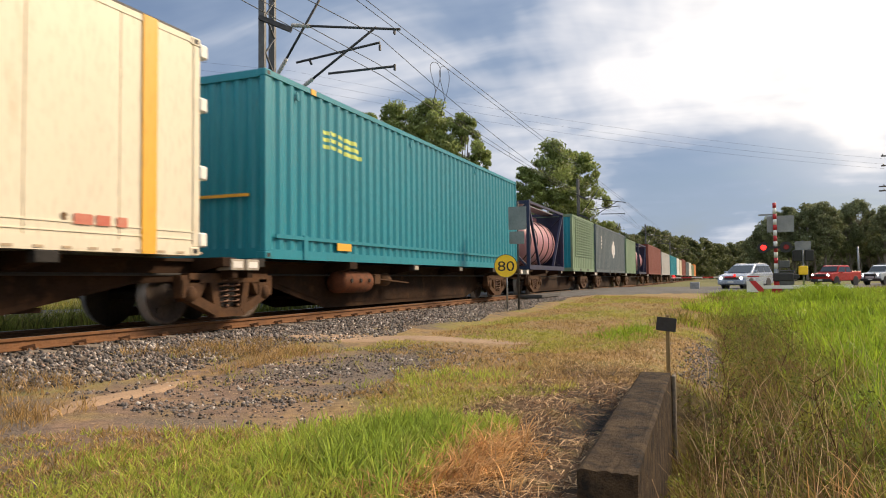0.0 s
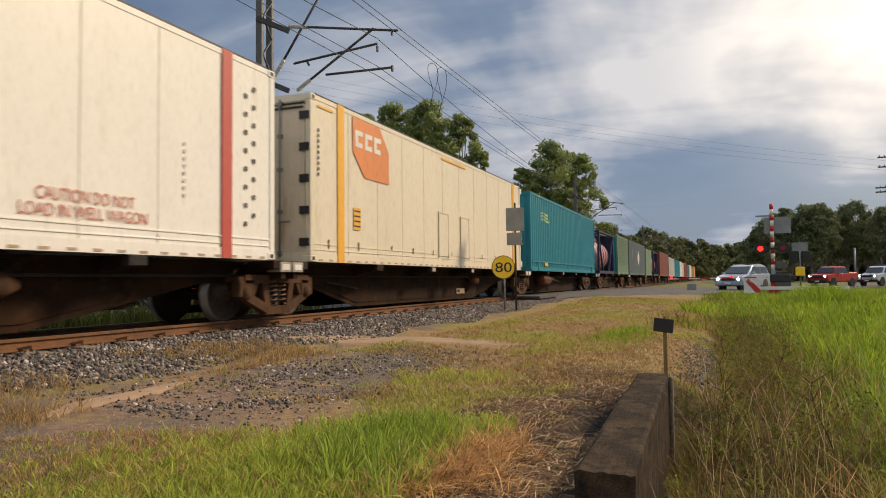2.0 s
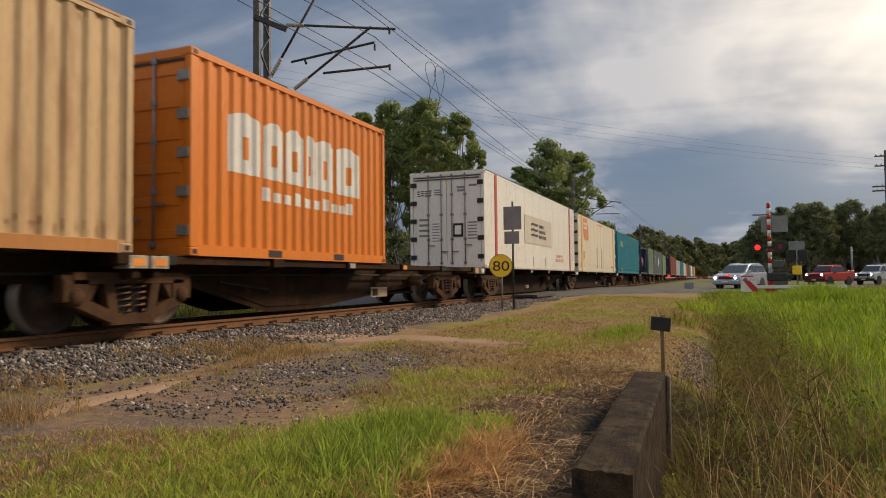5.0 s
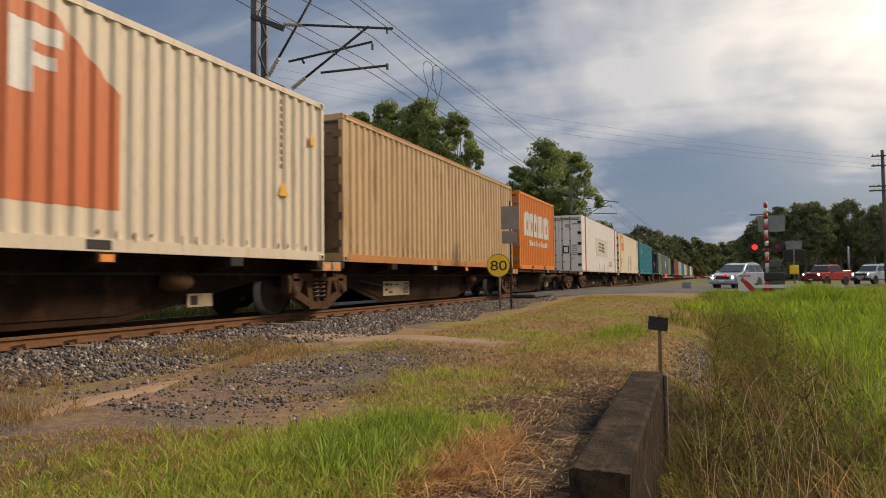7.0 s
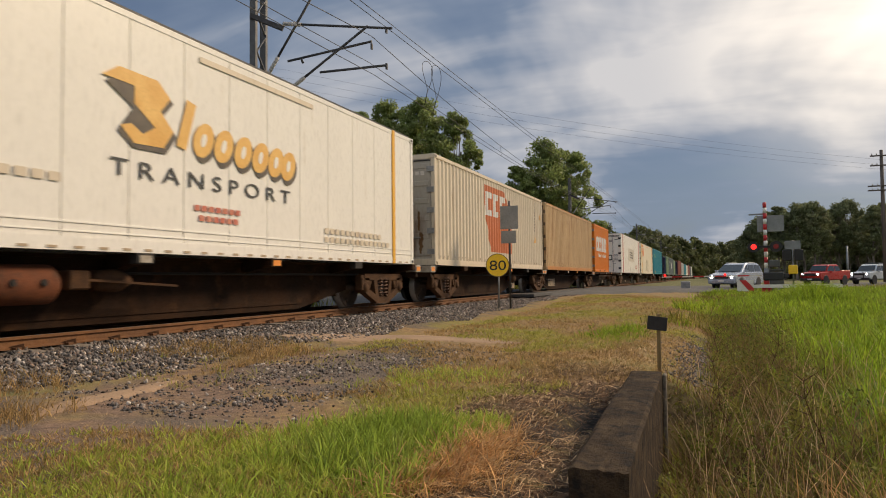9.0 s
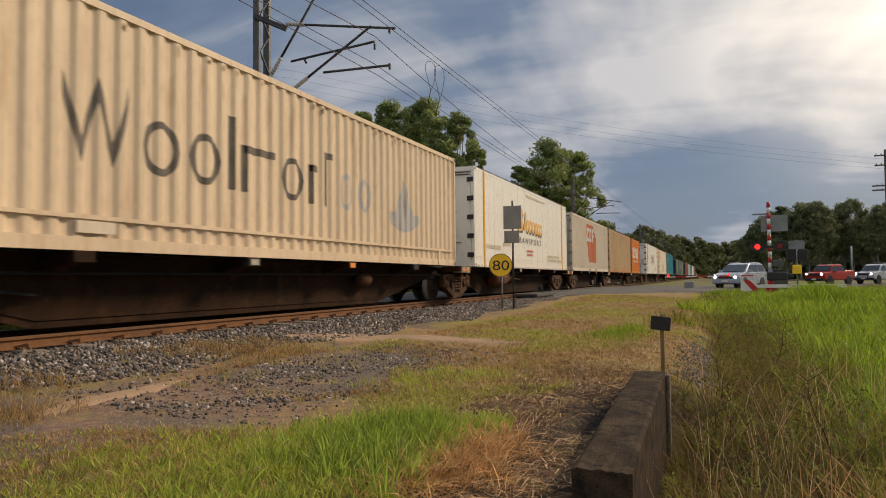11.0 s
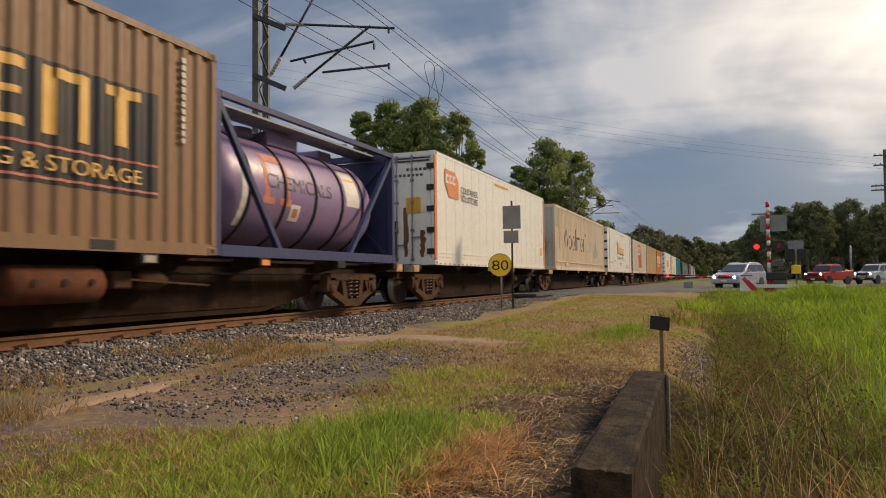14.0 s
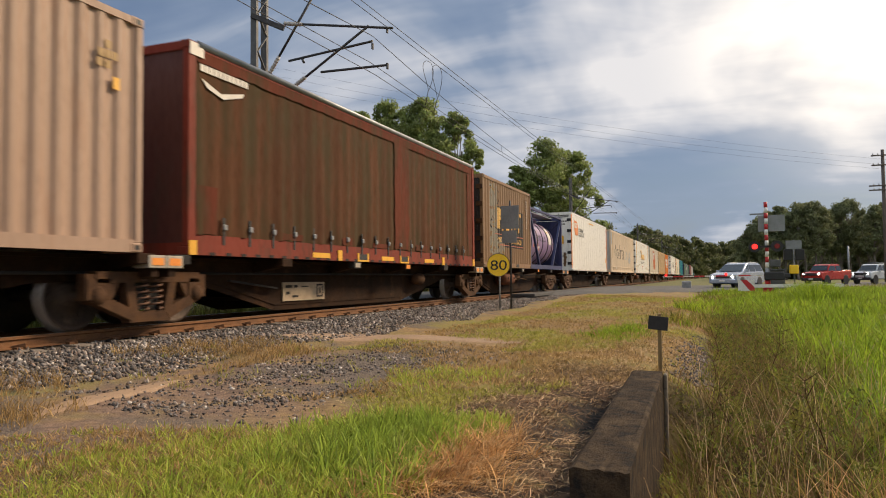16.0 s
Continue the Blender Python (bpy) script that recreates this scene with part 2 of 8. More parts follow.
# ---- palette ----
M = dict(
    steel=material("dusty_wagon_steel", (0.040, 0.018, 0.008), (0.018, 0.010, 0.006), 0.85, 0.0, 1.3, 30, 0.2, third=(0.075, 0.036, 0.015), amount=.3, spec=0.15),
    tankrust=material("rusty_reservoir_steel", (0.15, 0.05, 0.022), (0.09, 0.034, 0.018), 0.8, 0.0, 3, 40, 0.2, third=(0.06, 0.03, 0.018), spec=0.2),
    palegrey=material("dusty_pale_plate", (0.44, 0.40, 0.34), (0.28, 0.24, 0.19), 0.6, 0, 6, 30, 0.05),
    bogie=material("rusty_bogie_steel", (0.098, 0.050, 0.025), (0.050, 0.027, 0.016), 0.88, 0.0, 3, 40, 0.3, third=(0.10, 0.048, 0.02), spec=0.2),
    spring=material("spring_steel", (0.20, 0.11, 0.07), (0.12, 0.06, 0.04), 0.7, 0.3, 4, 30, 0.1),
    wheel=material("wheel_steel", (0.095, 0.065, 0.048), (0.055, 0.040, 0.032), 0.7, 0.4, 2, 20, 0.1),
    tread=material("polished_tread", (0.34, 0.31, 0.29), (0.22, 0.20, 0.18), 0.42, 0.4, 2, 20, 0.02),
    dark=material("dark_underframe", (0.025, 0.021, 0.019), (0.014, 0.013, 0.012), 0.9, 0, 3, 30, 0.2),
    blackpaint=material("black_paint", (0.02, 0.02, 0.022), (0.012, 0.012, 0.014), 0.55, 0, 3, 30, 0.05),
    rail=material("rusty_rail", (0.21, 0.095, 0.036), (0.14, 0.066, 0.03), 0.85, 0.1, 2.5, 30, 0.25, third=(0.22, 0.10, 0.04)),
    railtop=material("worn_rail_head", (0.42, 0.38, 0.35), (0.30, 0.26, 0.24), 0.35, 0.9, 2, 20, 0.02),
    sleeper=material("concrete_sleeper", (0.27, 0.235, 0.20), (0.19, 0.16, 0.135), 0.9, 0, 3, 40, 0.3, third=(0.14, 0.09, 0.06)),
    stone=material("ballast_stone", (0.165, 0.148, 0.138), (0.080, 0.074, 0.072), 0.9, 0, 9, 50, 0.3, third=(0.22, 0.135, 0.085), amount=.6, island=0.85),
    palestone=material("pale_stone", (0.48, 0.44, 0.40), (0.36, 0.30, 0.25), 0.9, 0, 9, 50, 0.2, island=0.4),
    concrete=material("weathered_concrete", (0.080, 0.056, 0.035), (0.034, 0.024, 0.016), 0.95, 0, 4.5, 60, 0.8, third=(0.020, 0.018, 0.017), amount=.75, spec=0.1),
    pier=material("pale_weathered_concrete", (0.22, 0.18, 0.13), (0.13, 0.105, 0.078), 0.92, 0, 5, 60, 0.5, third=(0.06, 0.05, 0.04), amount=.4),
    sand=material("packed_sandy_dirt", (0.35, 0.235, 0.145), (0.27, 0.18, 0.115), 0.95, 0, 2.5, 50, 0.4, third=(0.24, 0.17, 0.12), amount=.25),
    asphalt=material("asphalt", (0.085, 0.082, 0.08), (0.06, 0.058, 0.057), 0.9, 0, 0.7, 60, 0.3, third=(0.12, 0.10, 0.08), amount=.2),
    white=material("white_paint", (0.78, 0.77, 0.74), (0.66, 0.64, 0.60), 0.5, 0, 2, 30, 0.05),
    red=material("red_paint", (0.55, 0.025, 0.03), (0.42, 0.02, 0.025), 0.45, 0, 2, 30, 0.05),
    yellow=material("sign_yellow", (1.0, 0.66, 0.025), (0.92, 0.58, 0.02), 0.5, 0, 3, 30, 0.05),
    galv=material("galvanised_steel", (0.34, 0.35, 0.36), (0.24, 0.25, 0.26), 0.5, 0.6, 5, 40, 0.08),
    greymetal=material("grey_aluminium", (0.28, 0.29, 0.30), (0.22, 0.23, 0.24), 0.5, 0.5, 3, 30, 0.05),
    catenary=material("catenary_steel", (0.075, 0.075, 0.08), (0.04, 0.04, 0.045), 0.6, 0.4, 5, 30, 0.1),
    insulator=material("insulator_porcelain", (0.5, 0.48, 0.46), (0.4, 0.38, 0.36), 0.35, 0, 8, 30, 0.03),
    wire=material("wire_copper", (0.05, 0.05, 0.052), (0.035, 0.035, 0.036), 0.6, 0.5, 5, 30, 0),
    timber=material("weathered_timber", (0.24, 0.17, 0.075), (0.15, 0.105, 0.05), 0.9, 0, 4, 40, 0.3, (1, 1, 0.1)),
    poletimber=material("pole_timber", (0.14, 0.115, 0.10), (0.09, 0.075, 0.068), 0.9, 0, 4, 40, 0.3, (1, 1, 0.1)),
    bark=material("gum_bark", (0.30, 0.26, 0.22), (0.17, 0.14, 0.115), 0.9, 0, 2, 20, 0.3, (1, 1, 0.3)),
    tyre=material("tyre_rubber", (0.02, 0.02, 0.02), (0.014, 0.014, 0.014), 0.85, 0, 4, 40, 0.1),
    rim=material("alloy_rim", (0.45, 0.45, 0.46), (0.35, 0.35, 0.36), 0.35, 0.9, 4, 30, 0.02),
    trimplastic=material("black_plastic", (0.025, 0.025, 0.027), (0.018, 0.018, 0.02), 0.6, 0, 4, 30, 0.05),
    glass=glass("dark_glass"),
    leaf=material("gum_leaf", (0.31, 0.37, 0.115), (0.185, 0.235, 0.072), 0.55, 0, 0.35, 3, 0, third=(0.28, 0.28, 0.12), amount=.3, island=0.45, trans=0.45),
    leafdark=material("bush_leaf", (0.145, 0.165, 0.062), (0.085, 0.10, 0.038), 0.6, 0, 0.2, 2, 0, third=(0.22, 0.21, 0.09), amount=.3, island=0.45, trans=0.45),
    grass=material("green_grass", (0.31, 0.40, 0.035), (0.19, 0.29, 0.024), 0.6, 0, 0.8, 4, 0, third=(0.36, 0.33, 0.09), amount=.3, island=0.55, trans=0.4, spec=0.2),
    lush=material("lush_green_grass", (0.39, 0.46, 0.085), (0.26, 0.35, 0.05), 0.6, 0, 0.8, 4, 0, third=(0.42, 0.40, 0.13), amount=.3, island=0.5, trans=0.45, spec=0.2),
    brownweed=material("withered_ditch_weed", (0.30, 0.185, 0.085), (0.12, 0.075, 0.04), 0.8, 0, 1.5, 8, 0, third=(0.42, 0.30, 0.13), amount=.4, island=0.5, trans=0.25, spec=0.2),
    fronttuft=material("fresh_short_grass", (0.46, 0.49, 0.085), (0.28, 0.37, 0.05), 0.6, 0, 5.0, 9, 0, third=(0.46, 0.36, 0.13), amount=.45, island=0.45, trans=0.4, spec=0.2),
    curled=material("curled_dead_grass", (0.66, 0.40, 0.17), (0.42, 0.22, 0.085), 0.75, 0, 6, 12, 0, third=(0.62, 0.44, 0.24), amount=.5, island=0.45, trans=0.25, spec=0.2),
    palestraw=material("bleached_stalk", (0.72, 0.52, 0.31), (0.50, 0.33, 0.17), 0.8, 0, 4, 12, 0, third=(0.22, 0.13, 0.07), amount=.3, island=0.5, trans=0.15, spec=0.2),
    # leaves of the far woods: distance haze is mixed into their colour
    woodleaf=material("haze_tinted_wood_leaf", (0.24, 0.265, 0.125), (0.14, 0.16, 0.075), 0.7, 0, 0.2, 2, 0, third=(0.30, 0.28, 0.16), amount=.3, island=0.4, trans=0.4),
    ditchleaf=material("ditch_leaf", (0.22, 0.235, 0.04), (0.085, 0.10, 0.02), 0.7, 0, 0.9, 4, 0, third=(0.15, 0.095, 0.045), amount=.5, island=0.6, trans=0.35, spec=0.2),
    turf=material("yellow_green_turf", (0.44, 0.40, 0.095), (0.30, 0.31, 0.06), 0.7, 0, 1.0, 5, 0, third=(0.44, 0.33, 0.13), amount=.4, island=0.5, trans=0.35, spec=0.2),
    mastpaint=material("dull_mast_steel", (0.13, 0.135, 0.14), (0.09, 0.09, 0.095), 0.6, 0.4, 4, 30, 0.1),
    straw=material("dry_grass", (0.46, 0.31, 0.13), (0.34, 0.22, 0.09), 0.8, 0, 1.2, 6, 0, third=(0.20, 0.19, 0.06), amount=.35, island=0.55, trans=0.25, spec=0.2),
    deadgrass=material("dead_brown_grass", (0.20, 0.11, 0.058), (0.09, 0.05, 0.028), 0.85, 0, 1.2, 6, 0, third=(0.33, 0.22, 0.11), amount=.3, island=0.55, trans=0.15, spec=0.2),
    weed=material("ditch_weeds", (0.30, 0.285, 0.055), (0.13, 0.135, 0.026), 0.75, 0, 1.0, 6, 0, third=(0.30, 0.19, 0.085), amount=.45, island=0.55, trans=0.35, spec=0.2),
    headlamp=material("headlamp_on", (0.9, 0.9, 0.9), None, 0.2, emit=(1, 0.97, 0.92), power=7.0),
    redlamp=material("red_signal_on", (0.6, 0.02, 0.02), None, 0.3, emit=(1, 0.015, 0.012), power=3.0),
    reddim=material("red_signal_off", (0.25, 0.015, 0.015), None, 0.3),
    amber=material("amber_reflector", (0.85, 0.33, 0.05), (0.75, 0.25, 0.04), 0.4, 0, 4, 30, 0.02),
    plate=material("cream_plate", (0.47, 0.36, 0.24), (0.33, 0.25, 0.165), 0.7, 0, 5, 30, 0.1),
)
# ---- the lie of the land ----
XS = [-400, -60, -16, -12, -9.9, -9.4, -6.45, -5.35, -3.6, -1.0, -0.62, -0.53, -0.1, 0.25, 0.6, 1.2, 2.2, 4.5, 12, 30, 400]
NEAR_Z = [0.3, 0.2, 0.1, 0.1, 0.30, 0.34, 0.34, 0.13, 0.06, 0.0, -0.03, -0.88, -0.84, -0.66, -0.40, -0.12, 0.02, 0.10, 0.20, 0.32, 0.4]   # beside the headwall
MID_Z = [0.3, 0.2, 0.1, 0.1, 0.30, 0.34, 0.34, 0.13, 0.06, 0.0, -0.06, -0.09, -0.30, -0.40, -0.30, -0.10, 0.02, 0.10, 0.20, 0.32, 0.4]
FAR_Z = [0.4, 0.4, 0.4, 0.38, 0.36, 0.34, 0.34, 0.36, 0.33, 0.20, 0.18, 0.17, 0.15, 0.12, 0.10, 0.10, 0.10, 0.12, 0.14, 0.18, 0.3]
EDGE = [(-30, -22), (-17.5, 0), (-9.6, 21), (-6.0, 30.2), (-2.0, 40), (3.0, 51), (8.0, 62), (13.5, 74), (21, 86), (34, 102), (70, 140), (150, 220)]  # near edge of the road


def ground_z(x, y):
    x, y = np.asarray(x, float), np.asarray(y, float)
    k = np.clip((y - 15) / 14, 0, 1)
    k = k * k * (3 - 2 * k)
    d = np.clip((y - 3.0) / 0.4, 0, 1) * np.clip((8.4 - y) / 0.8, 0, 1)
    z = np.interp(x, XS, NEAR_Z) * d + np.interp(x, XS, MID_Z) * (1 - d)
    z = z * (1 - k) + np.interp(x, XS, FAR_Z) * k
    rough = np.clip((np.abs(x - TRACK_X) - 1.6) / 1.5, 0, 1)
    z = z + rough * (0.022 * np.sin(1.7 * x + 0.9 * y) * np.sin(1.1 * y - 0.6 * x) + 0.012 * np.sin(4.1 * x - 2.3 * y) * np.sin(3.3 * y + 1.4 * x))
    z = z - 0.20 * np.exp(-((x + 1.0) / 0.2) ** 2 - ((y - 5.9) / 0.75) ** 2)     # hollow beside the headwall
    return z


TRACK_X, RAIL_Z, DECK_Z = -7.93, 0.506, 1.469


def ground_material():
    """Bare dirt, dry turf, green turf and gravel, told apart by place and by noise."""
    m = bpy.data.materials.new("verge_ground")
    m.use_nodes = True
    nt = m.node_tree
    L = nt.links.new
    p = nt.nodes["Principled BSDF"]
    tc, sep = nt.nodes.new("ShaderNodeTexCoord"), nt.nodes.new("ShaderNodeSeparateXYZ")
    L(tc.outputs["Object"], sep.inputs[0])

    def noise_at(s, d=5, dist=0.0):
        n = nt.nodes.new("ShaderNodeTexNoise")
        n.inputs["Scale"].default_value, n.inputs["Detail"].default_value = s, d
        n.inputs["Distortion"].default_value = dist
        L(tc.outputs["Object"], n.inputs["Vector"])
        return n.outputs[0]

    def ranged(sock, lo, hi, a=0.0, b=1.0):
        r = nt.nodes.new("ShaderNodeMapRange")
        r.interpolation_type = "SMOOTHSTEP"
        for i, v in enumerate((lo, hi, a, b), 1):
            r.inputs[i].default_value = v
        L(sock, r.inputs[0])
        return r.outputs[0]

    def op(kind, a, b):
        n = nt.nodes.new("ShaderNodeMath")
        n.operation = kind
        for s, v in zip(n.inputs, (a, b)):
            if isinstance(v, (int, float)):
                s.default_value = v
            else:
                L(v, s)
        return n.outputs[0]

    def mix(f, a, b):
        x = nt.nodes.new("ShaderNodeMix")
        x.data_type = "RGBA"
        L(f, x.inputs[0])
        for s, v in ((x.inputs[6], a), (x.inputs[7], b)):
            if isinstance(v, tuple):
                s.default_value = (*v, 1)
            else:
                L(v, s)
        return x.outputs[2]
    big, mid, fine, tiny = noise_at(0.45, 4, 0.6), noise_at(2.2, 6, 0.4), noise_at(14, 6), noise_at(60, 3)
    wob = op("ADD", sep.outputs[0], op("MULTIPLY", op("SUBTRACT", mid, 0.5), 2.2))
    dry = mix(ranged(fine, 0.35, 0.65), (0.32, 0.215, 0.105), (0.20, 0.13, 0.066))
    green = mix(ranged(fine, 0.35, 0.65), (0.20, 0.195, 0.05), (0.26, 0.19, 0.072))
    dirt = mix(ranged(fine, 0.3, 0.7), (0.235, 0.160, 0.115), (0.135, 0.095, 0.074))
    gravel = mix(ranged(tiny, 0.35, 0.65), (0.20, 0.16, 0.13), (0.075, 0.06, 0.05))
    brown = mix(ranged(fine, 0.35, 0.65), (0.13, 0.078, 0.046), (0.035, 0.025, 0.018))
    col = mix(ranged(big, 0.42, 0.62), dry, green)
    # bare dirt where wheels pass, between the ballast and the turf
    band = op("MULTIPLY", ranged(wob, -5.6, -5.0), ranged(wob, -2.6, -3.7))
    near = ranged(sep.outputs[1], 12.0, 7.5)
    col = mix(op("MULTIPLY", band, op("MULTIPLY", near, ranged(mid, 0.30, 0.52))), col, dirt)
    patch_ = op("MULTIPLY", op("MULTIPLY", band, near), ranged(big, 0.46, 0.56))
    col = mix(patch_, col, gravel)
    # dead growth beside the headwall
    hw = op("MULTIPLY", op("MULTIPLY", ranged(wob, -2.3, -1.5), ranged(wob, 1.1, 0.5)), ranged(sep.outputs[1], 10.0, 7.2))
    col = mix(op("MULTIPLY", hw, ranged(mid, 0.25, 0.5)), col, brown)
    # shade of the hollow by the headwall, painted near-black into the soil colour
    hollow_shade = op("MULTIPLY", op("MULTIPLY", ranged(sep.outputs[0], -1.5, -1.05), ranged(sep.outputs[0], -0.5, -0.7)), op("MULTIPLY", ranged(sep.outputs[1], 4.6, 5.3), ranged(sep.outputs[1], 7.2, 6.5)))
    col = mix(op("MULTIPLY", hollow_shade, ranged(fine, 0.2, 0.5)), col, (0.014, 0.012, 0.012))
    # green bank
    col = mix(ranged(wob, 0.3, 1.0), col, mix(ranged(fine, 0.3, 0.7), (0.16, 0.21, 0.035), (0.10, 0.13, 0.03)))
    # ballast under the track
    bal = op("MULTIPLY", ranged(wob, -5.3, -6.0), ranged(wob, -11.0, -10.0))
    col = mix(bal, col, gravel)
    # scrub beyond the track
    col = mix(ranged(wob, -10.5, -11.5), col, mix(ranged(mid, 0.35, 0.65), (0.09, 0.115, 0.035), (0.16, 0.13, 0.06)))
    # rough pasture farther off
    col = mix(ranged(sep.outputs[1], 36.0, 46.0), col, mix(ranged(mid, 0.35, 0.65), (0.11, 0.125, 0.045), (0.16, 0.14, 0.065)))
    L(col, p.inputs["Base Color"])
    p.inputs["Roughness"].default_value = 0.95
    p.inputs["Specular IOR Level"].default_value = 0.2
    b = nt.nodes.new("ShaderNodeBump")
    b.inputs["Strength"].default_value, b.inputs["Distance"].default_value = 0.7, 0.04
    L(op("ADD", op("MULTIPLY", fine, 0.8), op("MULTIPLY", tiny, 0.5)), b.inputs["Height"])
    L(b.outputs[0], p.inputs["Normal"])
    return m


def build_ground():
    gx = np.unique(np.concatenate([np.arange(-12, 6, 0.14), np.arange(6, 20, 1.0), np.arange(-30, -12, 1.5), np.arange(-0.74, -0.3, 0.03), np.linspace(-3000, -30, 16), np.linspace(20, 3000, 22)]))
    gy = np.unique(np.concatenate([np.arange(1, 16, 0.14), np.arange(16, 40, 0.5), np.arange(40, 130, 4.0), np.arange(-30, 1, 2.0), np.linspace(-1500, -30, 8), np.linspace(130, 4000, 20)]))
    X, Y = np.meshgrid(gx, gy)
    Z = ground_z(X, Y)
    near = (np.abs(X) < 14) & (Y < 40)
    Z = Z + near * 0.012 * (np.random.RandomState(3).rand(*Z.shape) - 0.5)
    ny, nx = X.shape
    i = (np.arange(ny - 1)[:, None] * nx + np.arange(nx - 1)[None]).reshape(-1)
    faces = np.stack([i, i + 1, i + 1 + nx, i + nx], 1)
    me = bpy.data.meshes.new("ground")
    me.from_pydata(np.stack([X, Y, Z], -1).reshape(-1, 3).tolist(), [], faces.tolist())
    me.polygons.foreach_set("use_smooth", [True] * len(me.polygons))
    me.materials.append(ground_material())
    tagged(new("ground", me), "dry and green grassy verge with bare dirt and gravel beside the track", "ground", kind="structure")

    # the road over the track, a ribbon laid on the land
    bm = bmesh.new()
    e = [Vector((x, y, 0)) for x, y in EDGE]
    pts = []
    for a, b in zip(e, e[1:]):
        pts += [a.lerp(b, k / 10) for k in range(10)]
    prev = None
    for k, a in enumerate(pts[:-1]):
        d = (pts[k + 1] - a).normalized()
        side = Vector((-d.y, d.x, 0))
        row = []
        for w in (-0.25, 0.0, 1.9, 3.8, 7.6, 7.85):
            q = a + side * w
            z = float(ground_z(q.x, q.y))
            flat = max(z + 0.03, 0.30) if q.y < 22 else float(np.interp(q.x, [-6.0, -1.0, 4.0, 20.0], [0.492, 0.36, 0.25, 0.23]))
            row.append(bm.verts.new((q.x, q.y, flat if 0 <= w <= 7.6 else flat - 0.14)))
        if prev:
            for j in range(5):
                bm.faces.new((prev[j], row[j], row[j + 1], prev[j + 1])).smooth = True
        prev = row
    bmesh.ops.recalc_face_normals(bm, faces=bm.faces)
    road = tagged(new("road", mesh_of("road", bm, M["asphalt"])), "worn grey asphalt road that crosses the track", "road", kind="structure")
    return road


def build_track():
    bm = bmesh.new()
    base = [(-1.08, -0.18), (1.08, -0.18), (1.08, -0.015), (0.8, 0.0), (-0.8, 0.0), (-1.08, -0.015)]
    a = [bm.verts.new((x, -0.125, z)) for x, z in base]
    b = [bm.verts.new((x, 0.125, z)) for x, z in base]
    for k in range(6):
        bm.faces.new((a[k], b[k], b[(k + 1) % 6], a[(k + 1) % 6]))
    bm.faces.new(a)
    bm.faces.new(b[::-1])
    bmesh.ops.recalc_face_normals(bm, faces=bm.faces)
    sleeper = mesh_of("sleeper", bm, M["sleeper"])
    bm = bmesh.new()
    for s in (-1, 1):
        for q in (-1, 1):
            beam(bm, (s * 0.5335 + q * 0.07, -0.05, 0.02), (s * 0.5335 + q * 0.15, 0.05, 0.045), 0.05, 0.05)
            box(bm, s * 0.5335 + q * 0.11 - 0.045, s * 0.5335 + q * 0.11 + 0.045, -0.06, 0.06, 0.0, 0.03)
    clip = mesh_of("rail_clip", bm, M["rail"])
    track = thing("railway_track", "rusty rails on concrete sleepers in stone ballast", "railway track", kind="structure")
    y = -8.0
    rnd = random.Random(4)
    while y < 120:
        s = part("sleeper", sleeper, None, track, at=pose(TRACK_X, y, RAIL_Z - 0.145 + rnd.uniform(-.006, .004), 0, 0, rnd.uniform(-.6, .6)))
        part("rail_clip", clip, None, s)
        y += 0.685
    prof = [(-0.06, -0.14), (0.06, -0.14), (0.06, -0.128), (0.012, -0.112), (0.009, -0.045), (0.033, -0.034), (0.034, -0.006), (0.026, 0.0), (-0.026, 0.0), (-0.034, -0.006), (-0.033, -0.034), (-0.009, -0.045), (-0.012, -0.112), (-0.06, -0.128)]
    for s in (-1, 1):
        bm = bmesh.new()
        ys = [-60, 0, 30, 60, 120, 400, 900]
        rings = [[bm.verts.new((TRACK_X + s * 0.5675 + x, yy, RAIL_Z + z)) for x, z in prof] for yy in ys]
        n = len(prof)
        for p, q in zip(rings, rings[1:]):
            for k in range(n):
                bm.faces.new((p[k], p[(k + 1) % n], q[(k + 1) % n], q[k]))
        bmesh.ops.recalc_face_normals(bm, faces=bm.faces)
        r = part("rail", bm, M["rail"], track, "rusty steel rail with a polished head")
        part("rail_head", boxes((TRACK_X + s * 0.5675 - 0.024, TRACK_X + s * 0.5675 + 0.024, -60, 900, RAIL_Z - 0.002, RAIL_Z + 0.001)), M["railtop"], r)
    # planked crossing between the rails
    part("crossing_deck", boxes((TRACK_X - 0.48, TRACK_X + 0.48, 23.5, 37, RAIL_Z - 0.1, RAIL_Z - 0.005), (TRACK_X + 0.65, TRACK_X + 1.6, 26, 38, RAIL_Z - 0.1, RAIL_Z - 0.005)), M["asphalt"], track)


